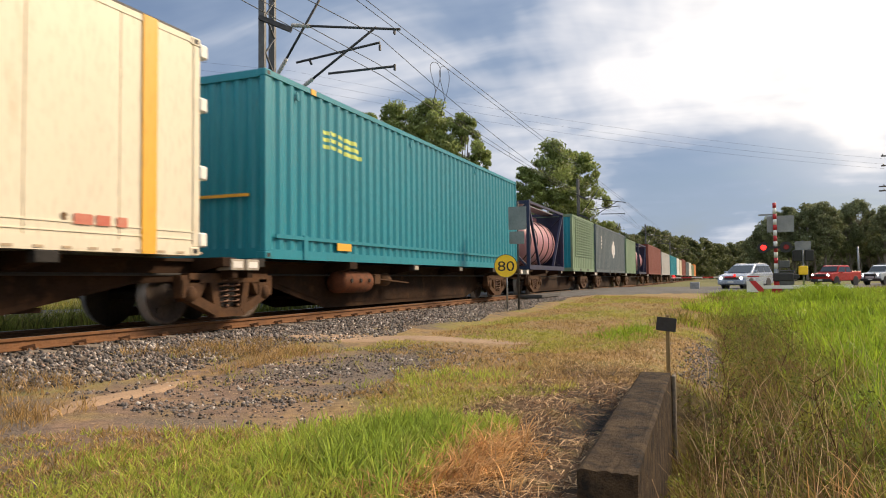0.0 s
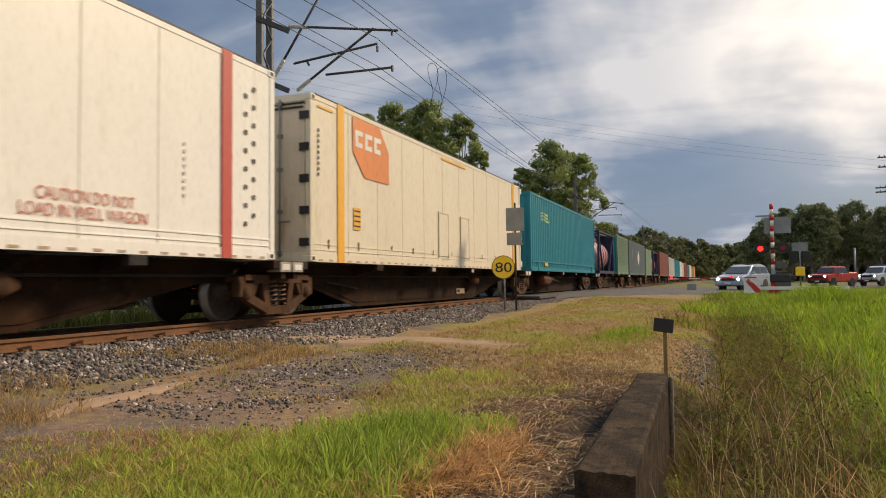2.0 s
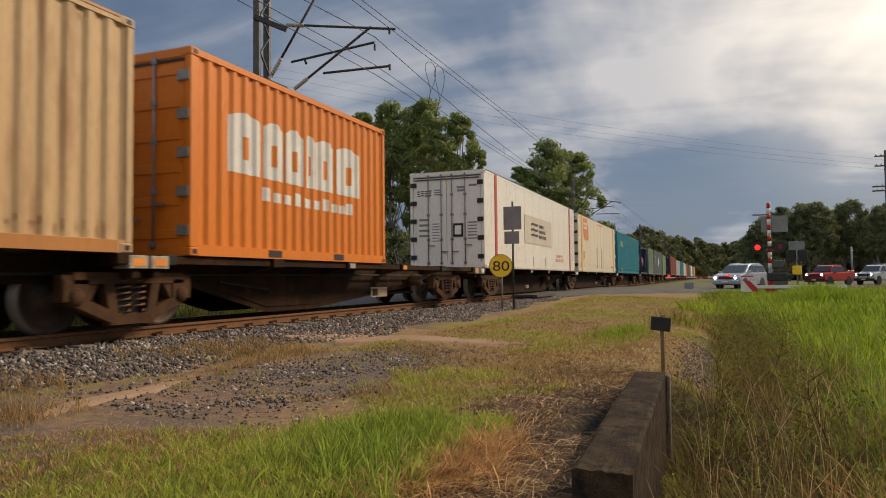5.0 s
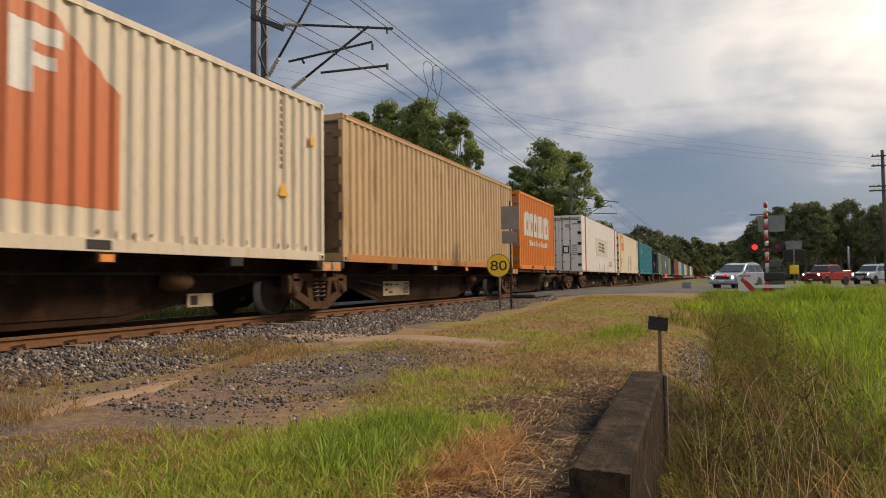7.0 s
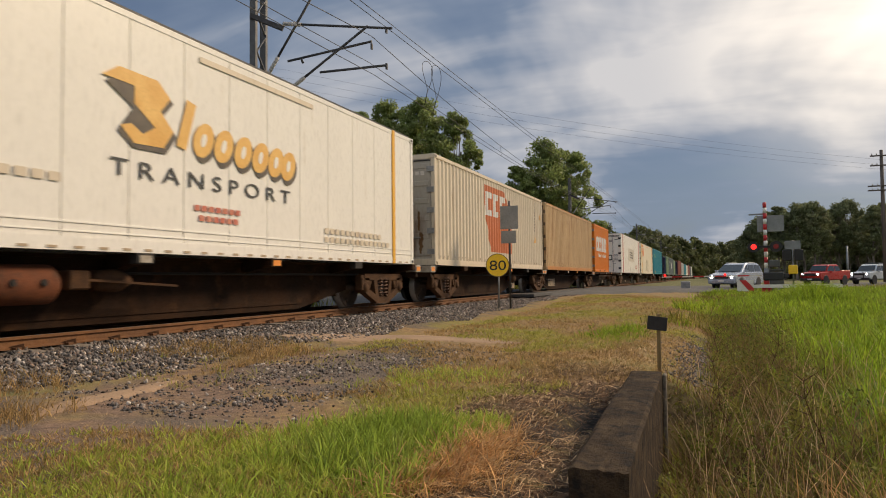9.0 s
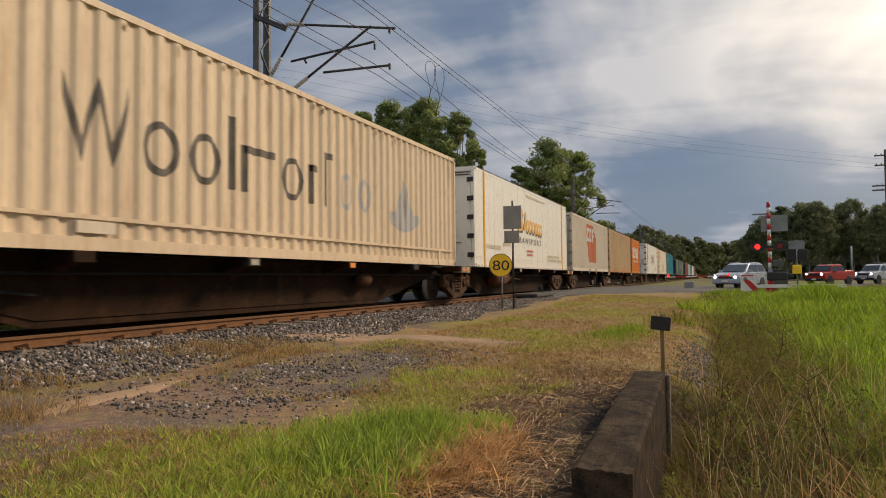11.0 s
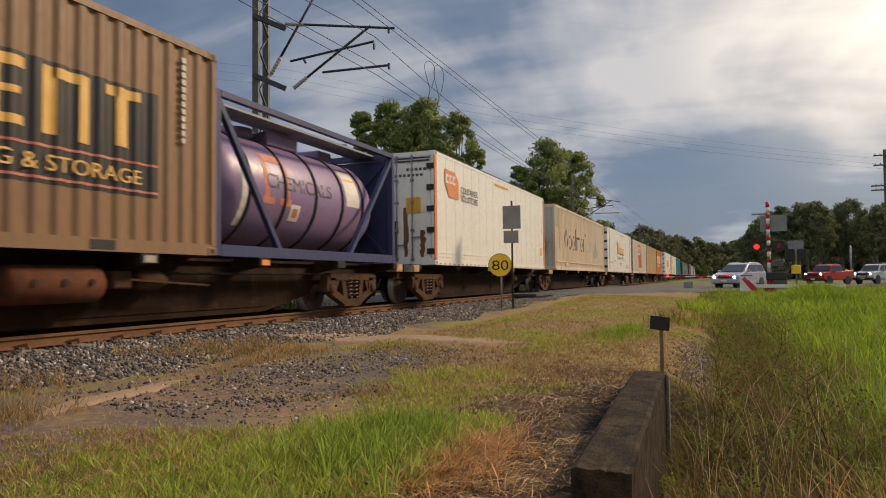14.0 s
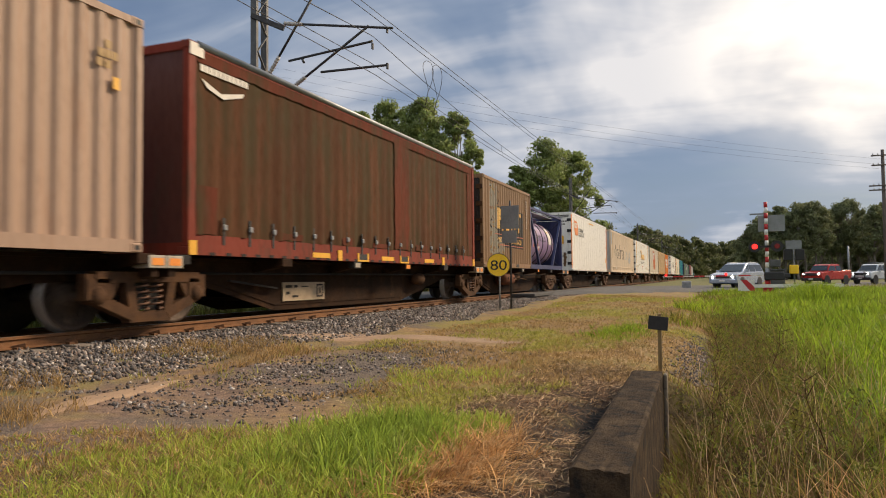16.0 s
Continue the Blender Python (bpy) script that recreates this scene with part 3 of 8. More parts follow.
def stones(name, n, sampler, size, seed, label, mat="stone"):
    """Broken stones, each a lumpy eight-faced block, strewn over a stretch of ground."""
    rs = np.random.RandomState(seed)
    x, y, s = sampler(rs, n)
    n = len(x)
    z = ground_z(x, y)
    base = np.array([(1, 0, 0), (-1, 0, 0), (0, 1, 0), (0, -1, 0), (0, 0, 1), (0, 0, -1)], float)
    v = base[None] * (0.6 + 0.8 * rs.rand(n, 6, 1)) + 0.35 * (rs.rand(n, 6, 3) - 0.5)
    ang = rs.rand(n) * 6.28
    tilt = rs.rand(n) * 6.28
    ca, sa, ct, st = np.cos(ang), np.sin(ang), np.cos(tilt), np.sin(tilt)
    vx, vy, vz = v[..., 0], v[..., 1], v[..., 2] * 0.75
    vy, vz = vy * ct[:, None] - vz * st[:, None], vy * st[:, None] + vz * ct[:, None]
    vx, vy = vx * ca[:, None] - vy * sa[:, None], vx * sa[:, None] + vy * ca[:, None]
    V = np.stack([vx, vy, vz], -1) * (size * s)[:, None, None] + np.stack([x, y, z + size * s * 0.25], -1)[:, None]
    F = np.array([(0, 2, 4), (2, 1, 4), (1, 3, 4), (3, 0, 4), (2, 0, 5), (1, 2, 5), (3, 1, 5), (0, 3, 5)])
    idx = (F[None] + (np.arange(n) * 6)[:, None, None]).reshape(-1)
    me = bpy.data.meshes.new(name)
    me.vertices.add(n * 6)
    me.vertices.foreach_set("co", V.astype(np.float32).reshape(-1))
    me.loops.add(len(idx))
    me.loops.foreach_set("vertex_index", idx.astype(np.int32))
    me.polygons.add(n * 8)
    me.polygons.foreach_set("loop_start", (np.arange(n * 8) * 3).astype(np.int32))
    me.update(calc_edges=True)
    me.materials.append(M[mat])
    tagged(new(name, me), label, "stones", kind="stuff")


def blades(name, x, y, h, w, mat, label, seed, lean=0.5, category="grass"):
    """Grass blades: bent three-rung strips that stand on the ground."""
    rs = np.random.RandomState(seed)
    n = len(x)
    z = ground_z(x, y) - 0.02
    a = rs.rand(n) * 6.283
    d = rs.rand(n) * 6.283
    bend = (0.15 + rs.rand(n)) * lean * h
    side = np.stack([np.cos(a), np.sin(a), np.zeros(n)], -1) * (w * (0.6 + 0.8 * rs.rand(n)))[:, None]
    out = np.stack([np.cos(d), np.sin(d), np.zeros(n)], -1)
    root = np.stack([x, y, z], -1)
    upv = np.array([0, 0, 1.0])
    mid = root + upv * (h * 0.55)[:, None] + out * (bend * 0.3)[:, None]
    tip = root + upv * (h * (1 - 0.12 * lean))[:, None] + out * bend[:, None]
    V = np.stack([root - side / 2, root + side / 2, mid - side * 0.4, mid + side * 0.4, tip - side * 0.06, tip + side * 0.06], 1)
    ob = new(name, quads_mesh(name, V, 6, mat))
    return tagged(ob, label, category, kind="stuff")


def tufts(name, cx, cy, per, rad, h, w, mat, label, seed, lean=0.6, category="grass"):
    """Grass in tufts: blades that spring from a common foot, part and arch over. rad, h, w: one for all or one for each tuft."""
    rs = np.random.RandomState(seed)
    n = len(cx) * per
    each = lambda v: np.repeat(np.broadcast_to(np.asarray(v, float), (len(cx),)), per)
    off = rs.randn(n, 2) * each(rad)[:, None]
    x, y = each(cx) + off[:, 0], each(cy) + off[:, 1]
    hh = each(h) * (0.45 + 0.65 * rs.rand(n))
    out = off / (np.linalg.norm(off, axis=1)[:, None] + 1e-6) + 0.9 * rs.randn(n, 2)
    out /= np.linalg.norm(out, axis=1)[:, None]
    out = np.concatenate([out, np.zeros((n, 1))], 1)
    ln = lean * (0.25 + 1.0 * rs.rand(n))
    a = rs.rand(n) * 6.283
    side = np.stack([np.cos(a), np.sin(a), np.zeros(n)], -1) * (each(w) * (0.6 + 0.7 * rs.rand(n)))[:, None]
    root = np.stack([x, y, ground_z(x, y) - 0.015], -1)
    rungs = []
    for f, wd in ((0.0, 0.8), (0.4, 1.0), (0.75, 0.7), (1.0, 0.08)):
        c = root + np.array([0, 0, 1.0]) * (hh * (f - 0.42 * np.minimum(ln, 1.6) * f * f))[:, None] + out * (hh * ln * (0.2 * f + 0.8 * f * f))[:, None]
        rungs += [c - side * wd / 2, c + side * wd / 2]
    return tagged(new(name, quads_mesh(name, np.stack(rungs, 1), 8, mat)), label, category, kind="stuff")


def bare_strip(pts, seed):
    """A ragged strip of packed sandy dirt, a little proud of the turf. pts: x, y and half-width along it."""
    bm = bmesh.new()
    rnd = random.Random(seed)
    prev = None
    for (xa, ya, wa), (xb, yb, wb) in zip(pts, pts[1:]):
        d = Vector((xb - xa, yb - ya, 0)).normalized()
        side = Vector((-d.y, d.x, 0))
        for k in range(12):
            f = k / 12
            c = Vector((xa + (xb - xa) * f, ya + (yb - ya) * f, 0))
            w = wa + (wb - wa) * f
            row = []
            for q in (-1, -0.8, -0.4, 0, 0.4, 0.8, 1):
                p = c + side * w * (q + rnd.uniform(-.12, .12))
                row.append(bm.verts.new((p.x, p.y, float(ground_z(p.x, p.y)) + (-0.012 if abs(q) == 1 else 0.014))))
            if prev:
                for j in range(6):
                    bm.faces.new((prev[j], prev[j + 1], row[j + 1], row[j])).smooth = True
            prev = row
    bmesh.ops.recalc_face_normals(bm, faces=bm.faces)
    ob = new("bare_strip", mesh_of("bare_strip", bm, M["sand"]))
    return tagged(ob, "strip of bare packed sandy dirt on the verge", "dirt strip", kind="structure")


build_ground()
build_track()
bare_strip([(-4.72, 3.8, .04), (-4.78, 4.2, .12), (-4.86, 4.9, .13), (-4.92, 5.3, .09), (-4.95, 5.6, .02)], 5)
bare_strip([(-6.1, 9.0, .03), (-5.9, 9.6, .25), (-5.06, 10.9, .4), (-4.2, 11.3, .42), (-3.6, 11.4, .3), (-3.0, 11.5, .05)], 6)
# ---- the train ----
TRACK_X, RAIL_Z, DECK_Z = -7.93, 0.506, 1.469
HALF = 1.25
moving = []          # (thing, its place at the start)


def travelled(t):
    return 8.392 * t + 0.0316 * t * t


def rolling(ob, s, z):
    ob.matrix_basis = Matrix.Translation((TRACK_X, s, z))
    moving.append((ob, s, z))
    return ob


def corrugated_panel(y0, y1, z0, z1, x, pitch=0.28, deep=0.036):
    """Trapezoid ribs along y on a wall that faces +x or -x."""
    bm = bmesh.new()
    n = max(1, round((y1 - y0) / pitch))
    p = (y1 - y0) / n
    prof = []
    s = 1 if x > 0 else -1
    for k in range(n):
        y = y0 + k * p
        prof += [(y, 0), (y + 0.26 * p, 0), (y + 0.5 * p, -deep), (y + 0.76 * p, -deep)]
    prof.append((y1, 0))
    low = [bm.verts.new((x + s * d, y, z0)) for y, d in prof]
    top = [bm.verts.new((x + s * d, y, z1)) for y, d in prof]
    for k in range(len(prof) - 1):
        f = (low[k], low[k + 1], top[k + 1], top[k])
        bm.faces.new(f if s > 0 else f[::-1])
    return bm


def corrugated_end(x0, x1, z0, z1, y, s, pitch=0.25, deep=0.03):
    bm = bmesh.new()
    n = round((x1 - x0) / pitch)
    p = (x1 - x0) / n
    prof = []
    for k in range(n):
        x = x0 + k * p
        prof += [(x, 0), (x + 0.3 * p, 0), (x + 0.5 * p, -deep), (x + 0.8 * p, -deep)]
    prof.append((x1, 0))
    low = [bm.verts.new((x, y + s * d, z0)) for x, d in prof]
    top = [bm.verts.new((x, y + s * d, z1)) for x, d in prof]
    for k in range(len(prof) - 1):
        f = (low[k], low[k + 1], top[k + 1], top[k])
        bm.faces.new(f if s < 0 else f[::-1])
    return bm


def doors(c, H, mat, furniture, hinge_pairs=5, rods=True, y=0.0, ribs=False, rod_mat=None):
    """A pair of doors in the rear wall, with lock rods, cams, handles and hinges."""
    for s in (-1, 1):
        bm = boxes((min(s * 0.012, s * 1.13), max(s * 0.012, s * 1.13), y + 0.02, y + 0.06, 0.17, H - 0.13))
        d = part("door", bm, mat, c)
        if ribs:
            for k in range(6):
                zc = 0.24 + k * (H - 0.62) / 5
                part("door_rib", bevelled(boxes((s * 0.57 - 0.50, s * 0.57 + 0.50, y + 0.004, y + 0.022, zc, zc + 0.13)), 0.006, 1), mat, d)
        if rods:
            for xr in (0.18, 0.62):
                b2 = bmesh.new()
                tube(b2, (s * xr, y - 0.012, 0.1), (s * xr, y - 0.012, H - 0.08), 0.018, n=6)
                for zc in (0.16, 0.9, H * 0.55, H - 0.75, H - 0.16):
                    box(b2, s * xr - 0.045, s * xr + 0.045, y - 0.03, y + 0.02, zc - 0.035, zc + 0.035)
                part("lock_rod", b2, rod_mat or furniture, d)
                b3 = boxes((s * xr - 0.02, s * xr + 0.22, y - 0.035, y - 0.012, 0.5 + 0.2 * (xr > 0.4), 0.535 + 0.2 * (xr > 0.4)))
                part("handle", b3, rod_mat or furniture, d)
        for k in range(hinge_pairs):
            zc = 0.35 + k * (H - 0.75) / (hinge_pairs - 1)
            part("hinge", boxes((s * 1.13 - 0.1, s * 1.13 + 0.1, y - 0.022, y + 0.02, zc - 0.07, zc + 0.07)), furniture, d)
        part("door_seal", boxes((s * 0.57 - 0.55, s * 0.57 + 0.55, y + 0.005, y + 0.02, H - 0.19, H - 0.155)), M["blackpaint"], d)


def frame_parts(c, L, H, mat, post=0.11, rail=0.10, casting=True):
    hw = HALF
    for sx in (-1, 1):
        for y0, y1 in ((0.0, post), (L - post, L)):
            x0, x1 = sorted((sx * hw, sx * (hw - 0.1)))
            part("corner_post", bevelled(boxes((x0, x1, y0, y1, 0.118, H - 0.118)), 0.008, 1), mat, c)
        x0, x1 = sorted((sx * (hw - 0.004), sx * (hw - 0.07)))
        part("top_rail", boxes((x0, x1, post, L - post, H - rail, H - 0.01)), mat, c)
        part("bottom_rail", boxes((x0, x1, post, L - post, 0.0, 0.155)), mat, c)
        if casting:
            for y0 in (0.0, L - 0.178):
                for z0 in (0.0, H - 0.118):
                    x0, x1 = sorted((sx * (hw + 0.006), sx * (hw - 0.16)))
                    k = part("corner_casting", bevelled(boxes((x0, x1, y0 - 0.005, y0 + 0.183, z0 - 0.0, z0 + 0.118)), 0.012, 1), mat, c)
                    xa, xb = sorted((sx * (hw + 0.007), sx * (hw + 0.011)))
                    part("casting_hole", boxes((xa, xb, y0 + 0.05, y0 + 0.13, z0 + 0.03, z0 + 0.09)), M["blackpaint"], k)
    for y0 in (0.004, L - 0.104):
        part("end_sill", boxes((-hw + 0.1, hw - 0.1, y0, y0 + 0.1, 0.0, 0.17)), mat, c)
        part("end_header", boxes((-hw + 0.1, hw - 0.1, y0, y0 + 0.1, H - 0.13, H - 0.008)), mat, c)


def container(s, L, H, mat, label, rear="wall", ends=None, pockets=True, pitch=0.28, group="containers on the train", frame_mat=None, furniture=None):
    c = rolling(thing("shipping_container", label, "shipping container", group=group), s, DECK_Z)
    fm = frame_mat or mat
    frame_parts(c, L, H, fm)
    for sx in (-1, 1):
        part("side_wall", corrugated_panel(0.11, L - 0.11, 0.155, H - 0.1, sx * (HALF - 0.014), pitch), mat, c)
    part("roof", boxes((-HALF + 0.07, HALF - 0.07, 0.1, L - 0.1, H - 0.05, H - 0.025)), mat, c)
    part("container_floor", boxes((-HALF + 0.07, HALF - 0.07, 0.1, L - 0.1, 0.1, 0.15)), M["dark"], c)
    part("front_wall", corrugated_end(-HALF + 0.1, HALF - 0.1, 0.17, H - 0.13, L - 0.03, 1), ends or mat, c)
    if rear == "doors":
        doors(c, H, ends or mat, furniture or M["galv"], ribs=True)
    else:
        part("rear_wall", corrugated_end(-HALF + 0.1, HALF - 0.1, 0.17, H - 0.13, 0.03, -1), ends or mat, c)
    if pockets:
        for yc in (L / 2 - 1.03, L / 2 + 1.03):
            part("fork_pocket", boxes((HALF - 0.003, HALF + 0.003, yc - 0.18, yc + 0.18, 0.025, 0.135)), M["blackpaint"], c)
    return c


def patch(c, y0, y1, z0, z1, mat, name="panel_marking", skew=0.0, x=None, depth=0.004):
    """A flat marking on the side wall."""
    bm = bmesh.new()
    x = HALF + 0.001 if x is None else x
    prism(bm, [(y0, z0), (y1, z0 + skew), (y1, z1 + skew), (y0, z1)], x, x + depth)
    return part(name, bm, mat, c)


def polygon(c, pts, mat, name="logo_shape", x=None, depth=0.004):
    x = HALF + 0.001 if x is None else x
    return part(name, prism(bmesh.new(), pts, x, x + depth), mat, c)


def painted(c, pts, mat, L, pitch=0.28, name="logo_shape", deep=0.036, lift=0.0025):
    """A painted shape that follows the ribs of a corrugated side. pts: a polygon with its upper and lower edges as functions of y."""
    y0, y1, lo, hi = pts
    n = max(1, round((L - 0.22) / pitch))
    p = (L - 0.22) / n
    stops = sorted({y0, y1, *[0.11 + k * p + f * p for k in range(n + 1) for f in (0, .26, .5, .76) if y0 < 0.11 + k * p + f * p < y1],
                    *[y0 + (y1 - y0) * q / 24 for q in range(25)]})

    def depth(y):
        u = ((y - 0.11) / p) % 1.0
        return 0 if u < .26 else -deep * (u - .26) / .24 if u < .5 else -deep if u < .76 else -deep * (1 - u) / .24
    bm = bmesh.new()
    a = [bm.verts.new((HALF - 0.014 + depth(y) + lift, y, lo(y))) for y in stops]
    b = [bm.verts.new((HALF - 0.014 + depth(y) + lift, y, hi(y))) for y in stops]
    for k in range(len(stops) - 1):
        bm.faces.new((a[k], a[k + 1], b[k + 1], b[k]))
    return part(name, bm, mat, c)


def flat_between(z0, z1):
    return (lambda y: z0, lambda y: z1)


def bars(c, rows, mat, name="lettering_bar", x=None, rear=None):
    """Unreadable writing as plain bars. rows: y0, y1, z0, z1."""
    x = HALF + 0.002 if x is None else x
    for a, b, z0, z1 in rows:
        part(name, boxes((x, x + 0.003, a, b, z0, z1) if rear is None else (a, b, rear - 0.003, rear, z0, z1)), mat, c)


def stains(c, rows, mat, seed, y=0.016, side=False):
    """Ragged streaks that run down from a fitting. rows: across, top, bottom, width; on the rear, or on the side facing +x."""
    rnd = random.Random(seed)
    for a, z1, z0, w in rows:
        bm = bmesh.new()
        prev = None
        m = 9
        for k in range(m + 1):
            f = k / m
            half = w / 2 * (0.35 + 0.65 * math.sin(math.pi * min(1, 0.15 + f * 0.8))) * rnd.uniform(0.6, 1.1)
            mid = a + rnd.uniform(-.12, .12) * w
            z = z1 + (z0 - z1) * f
            row = [bm.verts.new((HALF + 0.0015, mid + q * half, z) if side else (mid + q * half, y, z)) for q in (-1, 1)]
            if prev:
                bm.faces.new((prev[0], row[0], row[1], prev[1]))
            prev = row
        part("rust_stain", bm, mat, c)


def reefer(s, L, H, mat, label, stripe=None, seams=1.22, door_mat=None, stripes=(1.14,), width=0.23, post_mat=None):
    """A smooth-sided insulated container with panel seams, rivet rows and barn doors."""
    c = rolling(thing("refrigerated_container", label, "shipping container", group="containers on the train"), s, DECK_Z)
    frame_parts(c, L, H, post_mat or mat, 0.13, 0.09, casting=True)
    hw = HALF - 0.012
    n = round((L - 0.26) / seams)
    p = (L - 0.26) / n
    for sx in (-1, 1):
        for k in range(n):
            x0, x1 = sorted((sx * hw, sx * (hw - 0.03)))
            part("side_panel", boxes((x0, x1, 0.13 + k * p + 0.008, 0.13 + (k + 1) * p - 0.008, 0.155, H - 0.09)), mat, c)
    part("core", boxes((-hw + 0.04, hw - 0.04, 0.08, L - 0.06, 0.12, H - 0.05)), mat, c)
    part("roof", boxes((-hw + 0.05, hw - 0.05, 0.1, L - 0.1, H - 0.05, H - 0.02)), mat, c)
    bm = bmesh.new()
    for k in range(n + 1):
        for z in np.arange(0.25, H - 0.15, 0.11):
            box(bm, hw, hw + 0.006, 0.13 + k * p + 0.02, 0.13 + k * p + 0.032, z, z + 0.012)
    tagged(part("rivets", bm, post_mat or mat, c), kind="stuff")
    slot = mesh_of("drain_slot", boxes((HALF - 0.004, HALF + 0.004, 0, 0.12, 0.02, 0.05)), M["plate"])
    for k in range(int(L / 0.35)):
        part("drain_slot", slot, None, c, at=(0, 0.3 + k * 0.35, 0))
    for z, h in ((0.21, 0.012), (0.31, 0.02)):
        part("sill_strip", boxes((hw - 0.01, HALF - 0.002, 0.13, L - 0.13, z, z + h)), post_mat or mat, c)
    if stripe:
        for y in stripes:
            part("stripe_post", boxes((hw - 0.03, HALF + 0.01, y, y + width, 0.0, H - 0.0)), stripe, c)
    doors(c, H, door_mat or mat, M["trimplastic"], rod_mat=M["greymetal"])
    part("roof_trim", boxes((hw - 0.05, HALF - 0.006, 0.2, L - 0.2, H - 0.008, H + 0.022)), M["blackpaint"], c)
    part("door_bar", boxes((-1.1, 1.1, -0.012, 0.02, H - 0.26, H - 0.23)), M["blackpaint"], c)
    part("front_unit", boxes((-1.0, 1.0, L - 0.03, L + 0.05, 0.3, H - 0.3)), M["greymetal"], c)
    return c


def tank_container(s, barrel_mat, label, blue, H=2.44, L=6.058):
    c = rolling(thing("tank_container", label, "tank container", group="containers on the train"), s, DECK_Z)
    for sx in (-1, 1):
        x0, x1 = sorted((sx * HALF, sx * (HALF - 0.13)))
        for y0 in (0, L - 0.13):
            part("corner_post", bevelled(boxes((x0, x1, y0, y0 + 0.13, 0, H)), 0.01, 1), blue, c)
        part("top_rail", boxes((x0 + (0.03 if sx > 0 else 0), x1 - (0 if sx > 0 else 0.03), 0.13, L - 0.13, H - 0.1, H - 0.01)), blue, c)
        part("bottom_rail", boxes((x0, x1, 0.13, L - 0.13, 0.0, 0.17)), blue, c)
        xm = sx * (HALF - 0.06)
        for a, b in (((xm, 0.1, H - 0.15), (xm, 1.65, 0.15)), ((xm, L - 0.1, H - 0.15), (xm, L - 2.0, 0.15))):
            part("brace", beam(bmesh.new(), a, b, 0.09, 0.09), blue, c)
    for y0 in (0.0, L - 0.13):
        for z0 in (0.0, H - 0.13):
            part("end_beam", boxes((-HALF + 0.13, HALF - 0.13, y0, y0 + 0.13, z0, z0 + 0.13)), blue, c)
        part("end_brace", beam(bmesh.new(), (-HALF + 0.1, y0 + 0.06, 0.1), (HALF - 0.1, y0 + 0.06, H - 0.1), 0.07, 0.07), blue, c)
        part("end_brace", beam(bmesh.new(), (HALF - 0.1, y0 + 0.055, 0.1), (-HALF + 0.1, y0 + 0.055, H - 0.1), 0.07, 0.07), blue, c)
    part("end_plate", boxes((-HALF + 0.13, HALF - 0.13, L - 0.06, L - 0.03, 0.15, H - 0.15)), blue, c)
    r, zc = 1.0, 1.17
    prof = [(0.25, 0.05), (0.28, 0.45), (0.38, 0.76), (0.56, 0.93), (0.75, r)]
    prof += [(L - d, q) for d, q in prof[::-1]]
    barrel = part("barrel", lathe(bmesh.new(), prof, True, 40, (0, 0, zc)), barrel_mat, c)
    for y in (1.15, 2.15, 3.15, 4.15, 5.0):
        part("band", lathe(bmesh.new(), [(y - 0.035, r - 0.01), (y - 0.03, r + 0.022), (y + 0.03, r + 0.022), (y + 0.035, r - 0.01)], True, 40, (0, 0, zc)), M["dark"], barrel)
    part("manhole", lathe_up(0.0, 2.0, zc + r - 0.05, 0.34, 0.2), barrel_mat, c)
    part("spill_box", bevelled(boxes((-0.5, 0.5, 2.3, 3.3, zc + r - 0.1, zc + r + 0.14)), 0.03), barrel_mat, c)
    part("valve_cover", bevelled(boxes((-0.3, 0.3, 4.4, 4.9, zc + r - 0.1, zc + r + 0.16)), 0.03), barrel_mat, c)
    part("walkway", boxes((0.25, 0.8, 0.13, L - 0.13, H - 0.06, H - 0.02)), M["greymetal"], c)
    return c


def lathe_up(x, y, z, r, h, n=20):
    return tube(bmesh.new(), (x, y, z), (x, y, z + h), r, r, n)


def wheelset_mesh():
    bm = bmesh.new()
    R = 0.44
    for sx in (-1, 1):
        c = sx * 0.5335
        prof = [(c - sx * 0.07, R + 0.028), (c - sx * 0.045, R + 0.028), (c - sx * 0.03, R), (c + sx * 0.065, R - 0.006), (c + sx * 0.065, R - 0.055),
                (c + sx * 0.02, R - 0.075), (c - sx * 0.005, 0.17), (c + sx * 0.07, 0.13), (c + sx * 0.075, 0.02)]
        lathe(bm, [(c - sx * 0.07, 0.1)] + prof, False, 32)
        for k in range(3):          # web holes read as darker bosses
            a = k * 2 * math.pi / 3
            tube(bm, (c + sx * 0.0, 0.27 * math.cos(a), 0.27 * math.sin(a)), (c + sx * 0.03, 0.27 * math.cos(a), 0.27 * math.sin(a)), 0.045, n=8)
    tube(bm, (-0.8, 0, 0), (0.8, 0, 0), 0.075, n=12)
    for f in bm.faces:
        c = f.calc_center_median()
        f.material_index = 1 if math.hypot(c.y, c.z) > 0.41 else 0
    me = mesh_of("wheelset", bm, M["wheel"])
    me.materials.append(M["tread"])
    return me


